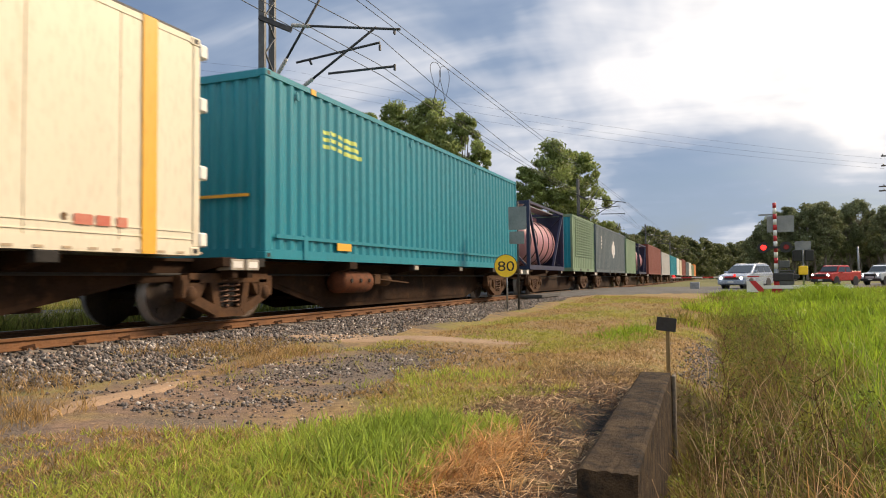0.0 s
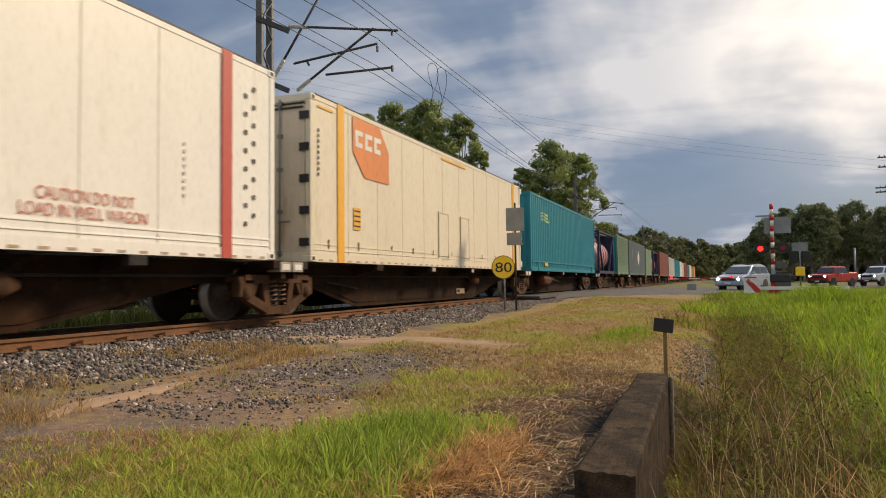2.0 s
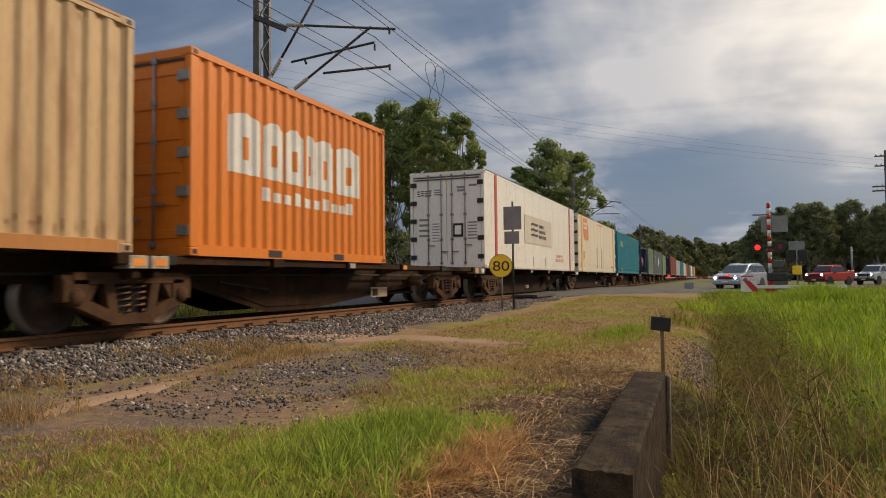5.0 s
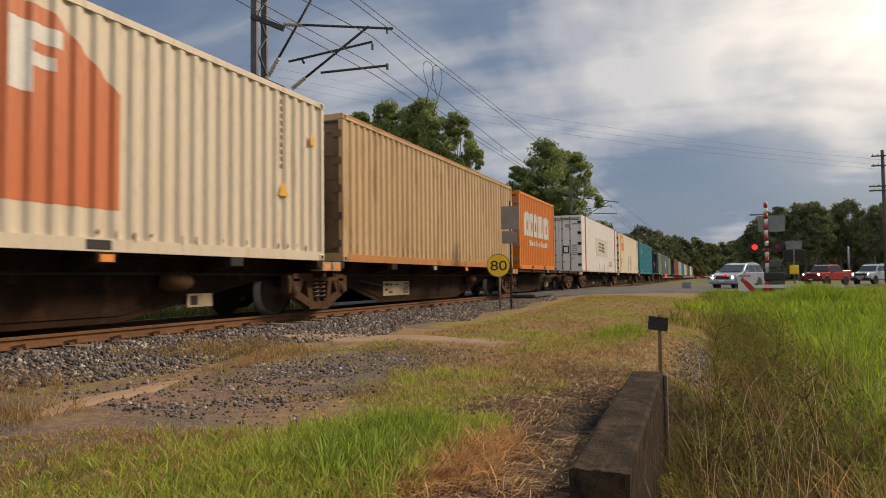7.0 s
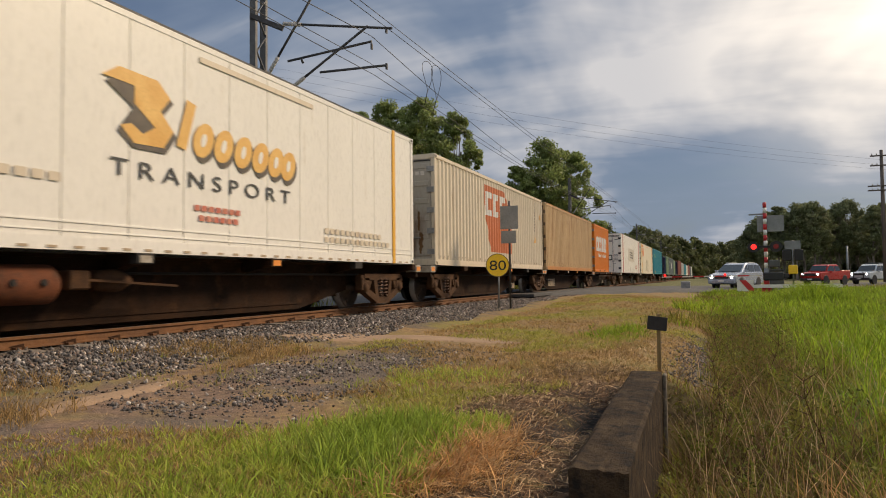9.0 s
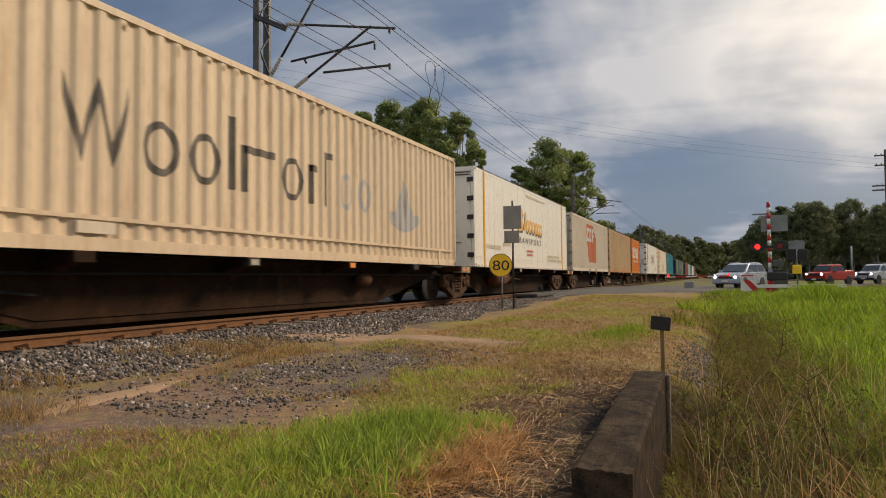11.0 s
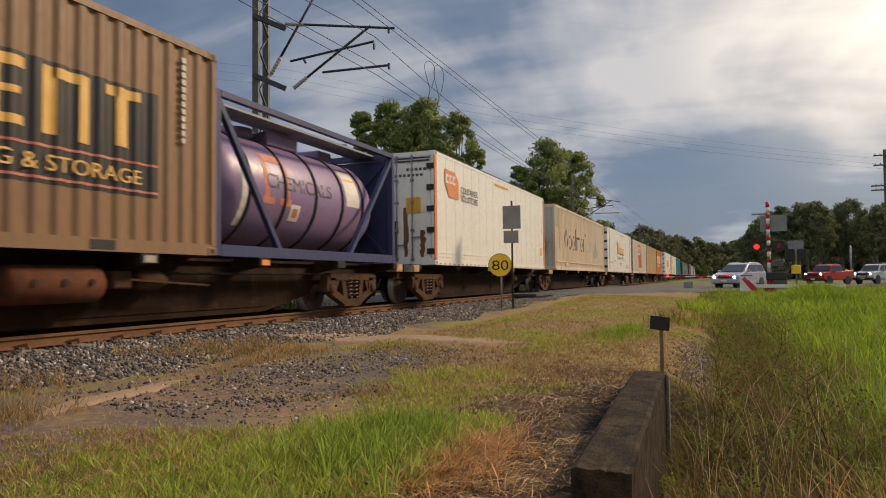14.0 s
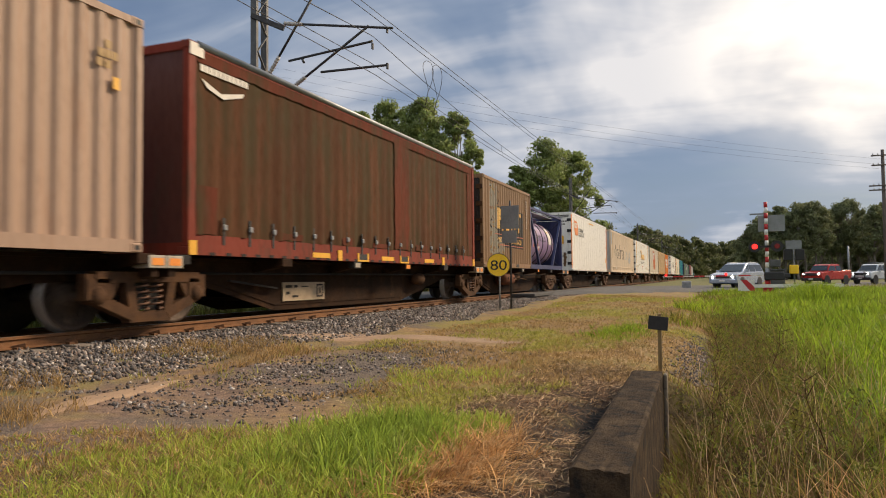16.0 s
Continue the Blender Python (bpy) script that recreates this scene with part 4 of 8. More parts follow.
def side_frame_mesh():
    """Cast truck side: an arch with two triangular windows and an open spring nest."""
    bm = bmesh.new()
    x0, x1 = 0.86, 1.0
    beams = [((-0.90, 0.22), (0.90, 0.22), 0.16), ((-0.98, 0.26), (-0.98, -0.06), 0.13), ((0.98, 0.26), (0.98, -0.06), 0.13),
             ((-0.92, -0.02), (-0.28, -0.28), 0.15), ((0.28, -0.28), (0.92, -0.02), 0.15), ((-0.36, -0.29), (0.36, -0.29), 0.14),
             ((-0.40, 0.24), (-0.29, -0.26), 0.15), ((0.40, 0.24), (0.29, -0.26), 0.15), ((-0.58, 0.20), (-0.74, -0.06), 0.13), ((0.58, 0.20), (0.74, -0.06), 0.13)]
    for (ya, za), (yb, zb), w in beams:
        beam(bm, ((x0 + x1) / 2, ya, za), ((x0 + x1) / 2, yb, zb), x1 - x0, w)
    for y in (-0.86, 0.86):
        lathe(bm, [(0.80, 0.12), (1.0, 0.12), (1.04, 0.085), (1.05, 0.03)], False, 14, (0, y, 0.0))
        box(bm, 0.85, 1.01, y - 0.17, y + 0.17, -0.05, 0.2)
    return mesh_of("side_frame", bm, M["bogie"])


def spring_mesh():
    """One coil spring, a helix that stands upright."""
    bm = bmesh.new()
    turns, per, r, w = 5, 12, 0.095, 0.017
    rings = []
    for k in range(turns * per + 1):
        a = 2 * math.pi * k / per
        c = Vector((0.93 + r * math.cos(a), r * math.sin(a), -0.2 + 0.39 * k / (turns * per)))
        out = Vector((math.cos(a), math.sin(a), 0))
        rings.append([bm.verts.new(c + out * w * math.cos(q) + Vector((0, 0, w * math.sin(q)))) for q in (0.79, 2.36, 3.93, 5.5)])
    for a, b in zip(rings, rings[1:]):
        for q in range(4):
            bm.faces.new((a[q], b[q], b[(q + 1) % 4], a[(q + 1) % 4])).smooth = True
    bmesh.ops.recalc_face_normals(bm, faces=bm.faces)
    return mesh_of("spring", bm, M["spring"])


SHARED = dict(wheelset=wheelset_mesh(), side_frame=side_frame_mesh(), spring=spring_mesh())
axles = []           # wheelsets, which turn
far_frame = SHARED["side_frame"].copy()
far_frame.transform(Matrix.Diagonal((-1, 1, 1, 1)))
far_frame.flip_normals()
AXLE_Z = RAIL_Z + 0.44


def bogie(wagon, y, base_z):
    b = part("bogie", boxes((-0.85, 0.85, -0.2, 0.2, 0.08, 0.3), (-0.3, 0.3, -0.28, 0.28, 0.3, 0.4)), M["bogie"], wagon, "rusty cast steel bogie", at=(0, y, AXLE_Z - base_z))
    part("side_frame", SHARED["side_frame"], None, b)
    part("side_frame", far_frame, None, b)
    for y2 in (-0.12, 0.12):
        part("spring", SHARED["spring"], None, b, at=(0, y2, 0))
    part("spring_core", boxes((0.87, 0.91, -0.2, 0.2, -0.2, 0.2)), M["dark"], b)
    part("brake_beam", boxes((-0.7, 0.7, -0.36, -0.3, -0.12, 0.0), (-0.7, 0.7, 0.3, 0.36, -0.12, 0.0)), M["dark"], b)
    for y2 in (-0.86, 0.86):
        axles.append((part("wheelset", SHARED["wheelset"], None, b, at=(0, y2, 0)), y2))


def wagon(s0, s1, bogies, label="dusty brown skeletal container wagon on rusty bogies", board=None, tank=None, amber=False, fore=4.3):
    """A skeletal container wagon with a fish-bellied centre sill, cross bearers and twist-lock pedestals.
    board: start, length and height of a data board; tank: start of an air reservoir; fore: length of the sill's rise at the front."""
    w = rolling(thing("container_wagon", label, "freight wagon", group="wagons of the train"), s0, DECK_Z)
    L = s1 - s0
    st = M["steel"]
    bm = bmesh.new()
    belly = [(0.0, -0.24), (1.1, -0.27), (3.3, -0.80), (L - fore, -0.80), (L - 1.4, -0.28), (L, -0.24), (L, -0.03), (0.0, -0.03)]
    for x0, x1 in ((-0.62, -0.56), (0.56, 0.62)):
        prism(bm, belly, x0, x1)
    part("sill", bm, st, w)
    bm = bmesh.new()
    for (ya, za), (yb, zb) in zip(belly[:5], belly[1:6]):
        for x in (-0.59, 0.59):
            beam(bm, (x, ya, za - 0.012), (x, yb, zb - 0.012), 0.16, 0.024)
    part("sill_flange", bm, st, w)
    part("top_plate", boxes((-0.7, 0.7, 0.0, L, -0.06, -0.015), (-0.52, 0.52, 2.7, L - 2.7, -0.7, -0.64)), st, w)
    n = 6
    for k in range(n):
        y = 0.25 + k * (L - 0.5) / (n - 1)
        bm = bmesh.new()
        a = [bm.verts.new((x, y - 0.09, z)) for x, z in ((-1.2, -0.004), (-1.2, -0.13), (-0.63, -0.23), (0.63, -0.23), (1.2, -0.13), (1.2, -0.004))]
        b = [bm.verts.new(v.co + Vector((0, 0.18, 0))) for v in a]
        for q in range(6):
            bm.faces.new((a[q], a[(q + 1) % 6], b[(q + 1) % 6], b[q]))
        bm.faces.new(a[::-1]); bm.faces.new(b)
        bmesh.ops.recalc_face_normals(bm, faces=bm.faces)
        part("cross_bearer", bm, st, w)
        ped = part("pedestal", bevelled(boxes((1.12, 1.255, y - 0.15, y + 0.15, -0.14, -0.006)), 0.01, 1), M["dark"] if k % 2 == 0 else st, w)
        if k in (2, 3):
            part("reflector", boxes((1.256, 1.262, y - 0.1, y + 0.1, -0.12, -0.03)), M["amber"] if amber and k == 3 else M["palegrey"], ped)
    for y in (0.02, L - 0.14):
        part("headstock", boxes((-1.22, 1.22, y, y + 0.12, -0.3, -0.02)), st, w)
        mark = part("marker_plate", bevelled(boxes((1.0, 1.27, y - 0.09, y + 0.21, -0.19, -0.025)), 0.006, 1), M["palegrey"], w)
        part("reflector", boxes((1.271, 1.276, y - 0.045, y + 0.165, -0.155, -0.06)), M["amber"] if amber else M["white"], mark)
    for y, d in ((0.0, -1), (L, 1)):
        cp = boxes((-0.1, 0.1, min(y, y + d * 0.42), max(y, y + d * 0.42), -0.5, -0.3), (-0.17, 0.13, min(y + d * 0.3, y + d * 0.46), max(y + d * 0.3, y + d * 0.46), -0.55, -0.25))
        part("coupler", cp, M["bogie"], w)
        part("air_hose", tube(bmesh.new(), (0.35, y, -0.35), (0.3, y + d * 0.3, -0.75), 0.025), M["blackpaint"], w)
    mid = L / 2
    if tank is not None:
        a = tank - s0
        r = part("air_reservoir", lathe(bmesh.new(), [(a, 0.02), (a + 0.03, 0.16), (a + 0.1, 0.225), (a + 1.25, 0.225), (a + 1.32, 0.16), (a + 1.35, 0.02)], True, 20, (0.88, 0, -0.38)), M["tankrust"], w, "rust-brown air reservoir")
        for y in (a + 0.3, a + 0.68, a + 1.05):
            part("boss", tube(bmesh.new(), (1.08, y, -0.36), (1.125, y, -0.36), 0.04, n=10), M["dark"], r)
        part("brake_cylinder", lathe(bmesh.new(), [(a + 1.9, 0.05), (a + 1.95, 0.13), (a + 2.3, 0.15), (a + 2.5, 0.06)], True, 14, (0.85, 0, -0.34)), M["bogie"], w)
        part("valve_box", bevelled(boxes((0.75, 1.02, a + 1.45, a + 1.75, -0.45, -0.22)), 0.02, 1), M["bogie"], w)
        part("brake_lever", beam(bmesh.new(), (1.0, a + 1.5, -0.32), (1.0, a + 3.2, -0.42), 0.03, 0.04), M["bogie"], w)
    else:
        part("brake_cylinder", lathe(bmesh.new(), [(mid + 2.6, 0.05), (mid + 2.65, 0.13), (mid + 3.0, 0.15), (mid + 3.2, 0.06)], True, 14, (0.80, 0, -0.36)), M["bogie"], w)
        part("brake_rod", beam(bmesh.new(), (0.72, 1.9, -0.36), (0.72, 3.2, -0.50), 0.03, 0.05), M["dark"], w)
    part("brake_pipe", tube(bmesh.new(), (0.75, 0.3, -0.25), (0.75, L - 0.3, -0.25), 0.02), M["dark"], w)
    if board:
        a, wd, h = board[0] - s0, board[1], board[2]
        z = -0.74
        b = part("data_plate", boxes((0.63, 0.65, a, a + wd, z, z + h)), M["plate"], w, "dusty cream data board")
        if h > 0.25:
            bars(b, [(a + 0.08, a + 0.30, z + 0.24, z + 0.29), (a + 0.36, a + 0.48, z + 0.24, z + 0.29), (a + 0.1, a + 0.22, z + 0.12, z + 0.17), (a + 0.3, a + 0.5, z + 0.06, z + 0.1), (a + 0.6, a + 0.85, z + 0.25, z + 0.27),
                     (a + wd - 0.3, a + wd - 0.27, z + 0.05, z + 0.3), (a + wd - 0.09, a + wd - 0.06, z + 0.05, z + 0.3), (a + wd - 0.27, a + wd - 0.09, z + 0.27, z + 0.3), (a + wd - 0.27, a + wd - 0.09, z + 0.05, z + 0.08), (a + wd - 0.2, a + wd - 0.15, z + 0.12, z + 0.23)], M["dark"], "unreadable_mark", 0.651)
        else:
            bars(b, [(a + 0.06, a + wd * 0.4, z + 0.03, z + h - 0.03)], M["dark"], "unreadable_mark", 0.651)
    for y in bogies:
        bogie(w, y - s0, DECK_Z)
    return w


def build_train():
    P = dict(
        teal=paint("teal_container_paint", (0.006, 0.215, 0.290), 0.15, (0.012, 0.145, 0.19), 0.42, 0.9),
        cream=paint("cream_reefer_paint", (0.74, 0.67, 0.53), 0.12, (0.52, 0.42, 0.28), 0.45, 0.93),
        white=paint("white_reefer_paint", (0.86, 0.835, 0.775), 0.05, (0.62, 0.56, 0.46), 0.32, 0.95),
        orange=paint("orange_container_paint", (0.72, 0.205, 0.012), 0.08, (0.45, 0.12, 0.02), 0.45, 0.92),
        tan=paint("tan_container_paint", (0.57, 0.385, 0.20), 0.5, (0.33, 0.17, 0.07), 0.55, 0.85),
        tanframe=paint("orange_tan_frame", (0.50, 0.21, 0.05), 0.3, (0.3, 0.13, 0.05)),
        beige=paint("beige_container_paint", (0.68, 0.59, 0.46), 0.2, (0.40, 0.27, 0.16), 0.5, 0.92),
        rustdoor=paint("grimy_grey_doors", (0.42, 0.39, 0.34), 0.45, (0.14, 0.085, 0.05)),
        woolly=paint("weathered_beige_paint", (0.72, 0.57, 0.40), 0.35, (0.44, 0.29, 0.17), 0.55, 0.85),
        silver=paint("grubby_silver_end", (0.48, 0.47, 0.46), 0.38, (0.18, 0.10, 0.06), 0.45),
        brown=paint("brown_container_paint", (0.25, 0.14, 0.065), 0.25, (0.14, 0.085, 0.05), 0.55, 0.85),
        darkbrown=paint("dark_door_paint", (0.026, 0.021, 0.019), 0.3, (0.045, 0.028, 0.02)),
        tandoor=paint("dark_tan_doors", (0.17, 0.115, 0.07), 0.5, (0.06, 0.04, 0.028)),
        curtain=paint("grimy_red_curtain", (0.105, 0.043, 0.019), 0.95, (0.058, 0.039, 0.018), 0.85, 0.6, 0.15),
        maroon=paint("dull_maroon_end", (0.07, 0.016, 0.011), 0.3, (0.04, 0.02, 0.013), 0.6),
        stain=paint("rust_stain", (0.20, 0.12, 0.065), 0.5, (0.10, 0.055, 0.03), 0.9, 0.8, 0.1),
        pinktan=paint("dusty_pink_tan_paint", (0.37, 0.245, 0.175), 0.25, (0.30, 0.16, 0.09), 0.6, 0.88),
        curtainred=paint("red_curtain_valance", (0.20, 0.033, 0.017), 0.5, (0.075, 0.03, 0.016), 0.7, 0.8, 0.25),
        wornred=paint("worn_red_cloth", (0.13, 0.032, 0.016), 0.75, (0.065, 0.035, 0.017), 0.85, 0.7, 0.15),
        mauve=paint("mauve_tank_paint", (0.27, 0.18, 0.34), 0.3, (0.24, 0.16, 0.17), 0.4, 0.85),
        pinktank=paint("pink_tank_paint", (0.42, 0.20, 0.24), 0.2, (0.25, 0.16, 0.17), 0.4),
        blue=paint("blue_tank_frame", (0.034, 0.042, 0.125), 0.15, (0.09, 0.08, 0.10), 0.5),
        darkblue=paint("navy_frame", (0.015, 0.018, 0.06), 0.15, (0.05, 0.04, 0.05), 0.5),
        green=paint("faded_green_paint", (0.165, 0.25, 0.155), 0.2, (0.16, 0.15, 0.09), 0.55),
        grey=paint("slate_grey_paint", (0.085, 0.115, 0.13), 0.15, (0.09, 0.085, 0.08), 0.5),
        oxide=paint("oxide_red_paint", (0.20, 0.045, 0.032), 0.2, (0.13, 0.05, 0.03), 0.55),
        logo_orange=paint("logo_orange", (0.74, 0.25, 0.07), 0.1, (0.6, 0.25, 0.1)),
        logo_red=paint("logo_faded_orange", (0.60, 0.17, 0.06), 0.2, (0.5, 0.22, 0.1)),
        yellow=paint("stripe_yellow", (0.80, 0.42, 0.035), 0.12, (0.6, 0.3, 0.04)),
        oldyellow=paint("faded_label_yellow", (0.34, 0.20, 0.05), 0.4, (0.3, 0.2, 0.12)),
        redstripe=paint("stripe_red", (0.50, 0.075, 0.055), 0.1, (0.4, 0.08, 0.05)),
        panel=paint("logo_grey_panel", (0.62, 0.57, 0.49), 0.05, (0.54, 0.49, 0.42)),
        ink=material("dark_ink", (0.035, 0.035, 0.04), (0.05, 0.05, 0.05), 0.5, 0, 4, 30, 0),
        fadedink=material("faded_ink", (0.07, 0.062, 0.055), (0.13, 0.105, 0.08), 0.6, 0, 4, 30, 0),
        rednote=material("red_notice", (0.50, 0.11, 0.07), (0.58, 0.25, 0.17), 0.6, 0, 4, 30, 0),
        gold=material("gold_letters", (0.80, 0.50, 0.14), (0.70, 0.38, 0.08), 0.5, 0, 3, 30, 0),
        lime=material("lime_print", (0.60, 0.70, 0.16), (0.5, 0.6, 0.14), 0.5, 0, 3, 30, 0),
        pale=material("pale_print", (0.72, 0.68, 0.62), (0.6, 0.56, 0.5), 0.5, 0, 3, 30, 0),
        greyfig=paint("painted_grey_figures", (0.28, 0.25, 0.19), 0.5, (0.16, 0.11, 0.07)),
    )
    straight = flat_between
    ink, white = P["ink"], M["white"]

    # teal 48-foot box
    c = container(9.26, 14.63, 3.04, P["teal"], "teal corrugated container with a lime logo on the side", pockets=False, pitch=0.31)
    bm = boxes((HALF - 0.01, HALF + 0.012, 0.3, 14.3, 0.34, 0.40))
    part("lower_rub_rail", bm, P["teal"], c)
    for y in (1.1, 13.4):
        part("lifting_post", boxes((HALF - 0.02, HALF + 0.016, y, y + 0.13, 0.0, 0.42)), P["teal"], c)
    for k, (a, b) in enumerate(((1.78, 2.3), (1.78, 2.42), (1.78, 2.5))):
        z = 2.36 - k * 0.13
        for q in range(3):
            painted(c, (a + 0.26 * q, a + 0.26 * q + 0.22, *straight(z - 0.04 + 0.02 * (q % 2), z + 0.03 + 0.02 * (q % 2))), P["lime"], 14.63, 0.31, "logo_wave")
    for k in range(3):
        painted(c, (2.56, 3.1 + 0.07 * k, *straight(2.29 - k * 0.13, 2.37 - k * 0.13)), P["lime"], 14.63, 0.31, "logo_bar")
    part("notice_plate", boxes((HALF, HALF + 0.018, 2.22, 2.75, 0.2, 0.34)), P["yellow"], c, "yellow notice plate")
    part("corner_marker", boxes((HALF, HALF + 0.008, 1.35, 1.5, 2.93, 3.03)), P["yellow"], c)
    bars(c, [(-0.55 + 0.0, -0.49, 1.3 + 0.13 * k, 1.38 + 0.13 * k) for k in range(9)], M["galv"], rear=0.012)
    part("door_bar", boxes((-1.1, 0.95, -0.012, 0.01, 1.0, 1.05)), P["yellow"], c)
    for y in (0.9, 5.6, 10.2):
        part("lashing_eye", boxes((HALF - 0.02, HALF + 0.006, y, y + 0.07, 2.72, 2.86)), P["teal"], c)

    # cream 46-foot reefer with an orange logo
    c = reefer(-6.25, 14.02, 3.01, P["cream"], "cream insulated container with yellow stripe posts and orange logo panel", P["yellow"], 1.27, P["beige"], (0.95, 12.98), 0.24)
    polygon(c, [(1.54, 2.72), (1.56, 2.2), (2.05, 1.74), (3.17, 1.74), (3.17, 2.42), (2.72, 2.9), (1.54, 2.9)], P["logo_orange"])
    for k, y in enumerate((1.64, 2.05, 2.46)):
        polygon(c, [(y, 2.32), (y + 0.30, 2.32), (y + 0.30, 2.42), (y + 0.12, 2.42), (y + 0.12, 2.56), (y + 0.32, 2.56), (y + 0.32, 2.66), (y, 2.66)], white, "logo_block", HALF + 0.006)
    for y in (6.1, 7.74):
        d = part("hatch", bevelled(boxes((HALF - 0.02, HALF + 0.012, y, y + 0.62, 0.27, 1.38)), 0.01, 1), P["cream"], c, "small cream side hatch")
        part("hatch_frame", boxes((HALF - 0.01, HALF + 0.02, y - 0.04, y, 0.24, 1.42), (HALF - 0.01, HALF + 0.02, y + 0.62, y + 0.66, 0.24, 1.42), (HALF - 0.01, HALF + 0.02, y, y + 0.62, 1.38, 1.42)), P["beige"], d)
    patch(c, 1.57, 1.86, 0.66, 1.1, P["yellow"], "notice_plate")
    bars(c, [(1.59, 1.84, 0.72 + k * 0.1, 0.75 + k * 0.1) for k in range(4)], ink, "unreadable_notice", HALF + 0.006)
    bars(c, [(12.0, 12.25, 0.3, 0.42), (12.3, 12.5, 0.3, 0.42), (12.6, 12.75, 0.3, 0.42)], P["rednote"], "number_bar")
    for z in (0.12, 1.05, 2.0, 2.75):
        part("door_hinge", bevelled(boxes((HALF - 0.12, HALF + 0.02, 14.0, 14.16, z, z + 0.2)), 0.02, 1), P["white"], c)
    rnd = random.Random(33)
    stains(c, [(0.6 + 1.27 * k + rnd.uniform(-.2, .2), z, z - rnd.uniform(0.08, 0.22), rnd.uniform(0.03, 0.07)) for k in range(10) for z in (0.42,)], P["stain"], 7, side=True)
    patch(c, 6.3, 8.2, 2.80, 2.86, P["yellow"], "height_stripe")
    patch(c, 0.25, 0.8, 2.80, 2.84, P["yellow"], "height_stripe")
    part("notice_plate", boxes((-0.45, -0.15, -0.004, 0.02, 1.3, 1.8)), P["yellow"], c)
    bars(c, [(0.25, 0.30, 1.55 + 0.1 * k, 1.61 + 0.1 * k) for k in range(9)], P["fadedink"], "number_bar")

    # white 48-foot reefer with red stripe posts
    c = reefer(-22.0, 14.68, 3.065, P["white"], "white insulated container with red stripe posts and grey logo panel", P["redstripe"], 1.22, P["white"], (1.14, 13.38), 0.22)
    patch(c, 4.9, 9.45, 1.0, 2.06, P["panel"], "logo_panel")
    for k in range(3):
        for q in range(3):
            y = 5.86 + q * 0.38
            z = 1.28 + k * 0.21 + (0.035 if q % 2 else 0)
            patch(c, y, y + 0.38, z, z + 0.09, ink, "logo_wave", 0.035 if q % 2 == 0 else -0.035, HALF + 0.006)
    for k, wd in enumerate((1.30, 1.15, 0.85)):
        bars(c, [(7.13 + q * wd / 6, 7.13 + (q + 0.78) * wd / 6, 1.25 + k * 0.21, 1.38 + k * 0.21) for q in range(6)], ink, "logo_bar", HALF + 0.006)
    writing("CAUTION DO NOT", 0.2, P["rednote"], c, (HALF + 0.002, 10.4, 0.56), 1.35, "caution_lettering")
    writing("LOAD IN WELL WAGON", 0.2, P["rednote"], c, (HALF + 0.002, 10.2, 0.38), 1.75, "caution_lettering")
    bars(c, [(0.74, 0.78, 1.3 + 0.1 * k, 1.35 + 0.1 * k) for k in range(11)] + [(12.6, 12.64, 0.8 + 0.1 * k, 0.85 + 0.1 * k) for k in range(8)], P["panel"], "number_bar")
    bars(c, [(13.9 + 0.2 * (k % 2), 13.97 + 0.2 * (k % 2), 0.5 + 0.14 * k, 0.57 + 0.14 * k) for k in range(16)], P["fadedink"], "vent_hole")
    for k in range(3):
        bars(c, [(-1.0 + q * 0.13, -0.9 + q * 0.13, 2.3 + k * 0.07 + 0.015 * (q % 2), 2.335 + k * 0.07 + 0.015 * (q % 2)) for q in range(4)], ink, "logo_wave", rear=0.018)
    bars(c, [(-0.42, -0.2, 2.32 + k * 0.07, 2.36 + k * 0.07) for k in range(3)] + [(0.75, 1.0, 2.55, 2.62), (0.35, 0.6, 2.4, 2.47), (0.35, 0.6, 2.5, 2.57)], M["greymetal"], "unreadable_mark", rear=0.018)
    bars(c, [(-0.95, -0.6, 1.0 + k * 0.17, 1.07 + k * 0.17) for k in range(4)] + [(0.7, 1.0, 0.9 + k * 0.1, 0.94 + k * 0.1) for k in range(6)] + [(-0.5, -0.25, 0.85 + k * 0.09, 0.88 + k * 0.09) for k in range(7)], M["greymetal"], "unreadable_mark", rear=0.018)
    part("door_frame_plate", boxes((0.22, 0.55, -0.01, 0.018, 0.98, 1.4)), M["blackpaint"], c)
    part("inspection_plate", boxes((0.28, 0.49, -0.016, -0.01, 1.05, 1.33)), P["white"], c)
    for y in (6.2, 8.25):
        part("latch", boxes((HALF - 0.01, HALF + 0.02, y, y + 0.12, 0.1, 0.5)), P["white"], c)

    # orange 20-foot box
    c = container(-35.06, 6.06, 2.9, P["orange"], "bright orange corrugated 20-foot container with white lettering", pitch=0.28, rear="doors", frame_mat=P["orange"])
    for q, (y, wd) in enumerate(((0.85, 0.8), (1.72, 0.55), (2.32, 0.55), (2.95, 0.28), (3.3, 0.62), (4.0, 0.95))):
        painted(c, (y, y + wd, (lambda yy: 1.28), (lambda yy, y=y, wd=wd: 2.12 + 0.1 * math.sin(math.pi * (yy - y) / wd))), white, 6.06, 0.28, "logo_block")
        painted(c, (y + wd * 0.42, y + wd * 0.62, *straight(1.5, 1.85)), P["orange"], 6.06, 0.28, "logo_gap", lift=0.005)
    for q in range(10):
        painted(c, (1.7 + q * 0.3, 1.92 + q * 0.3, *straight(0.92, 1.08 + 0.06 * (q % 3 == 0))), white, 6.06, 0.28, "logo_bar")

    # tan 40-foot box
    c = container(-48.29, 12.22, 2.9, P["tan"], "weathered tan corrugated container with an orange bottom rail", frame_mat=P["tan"], rear="doors", ends=P["tandoor"], furniture=P["tandoor"])
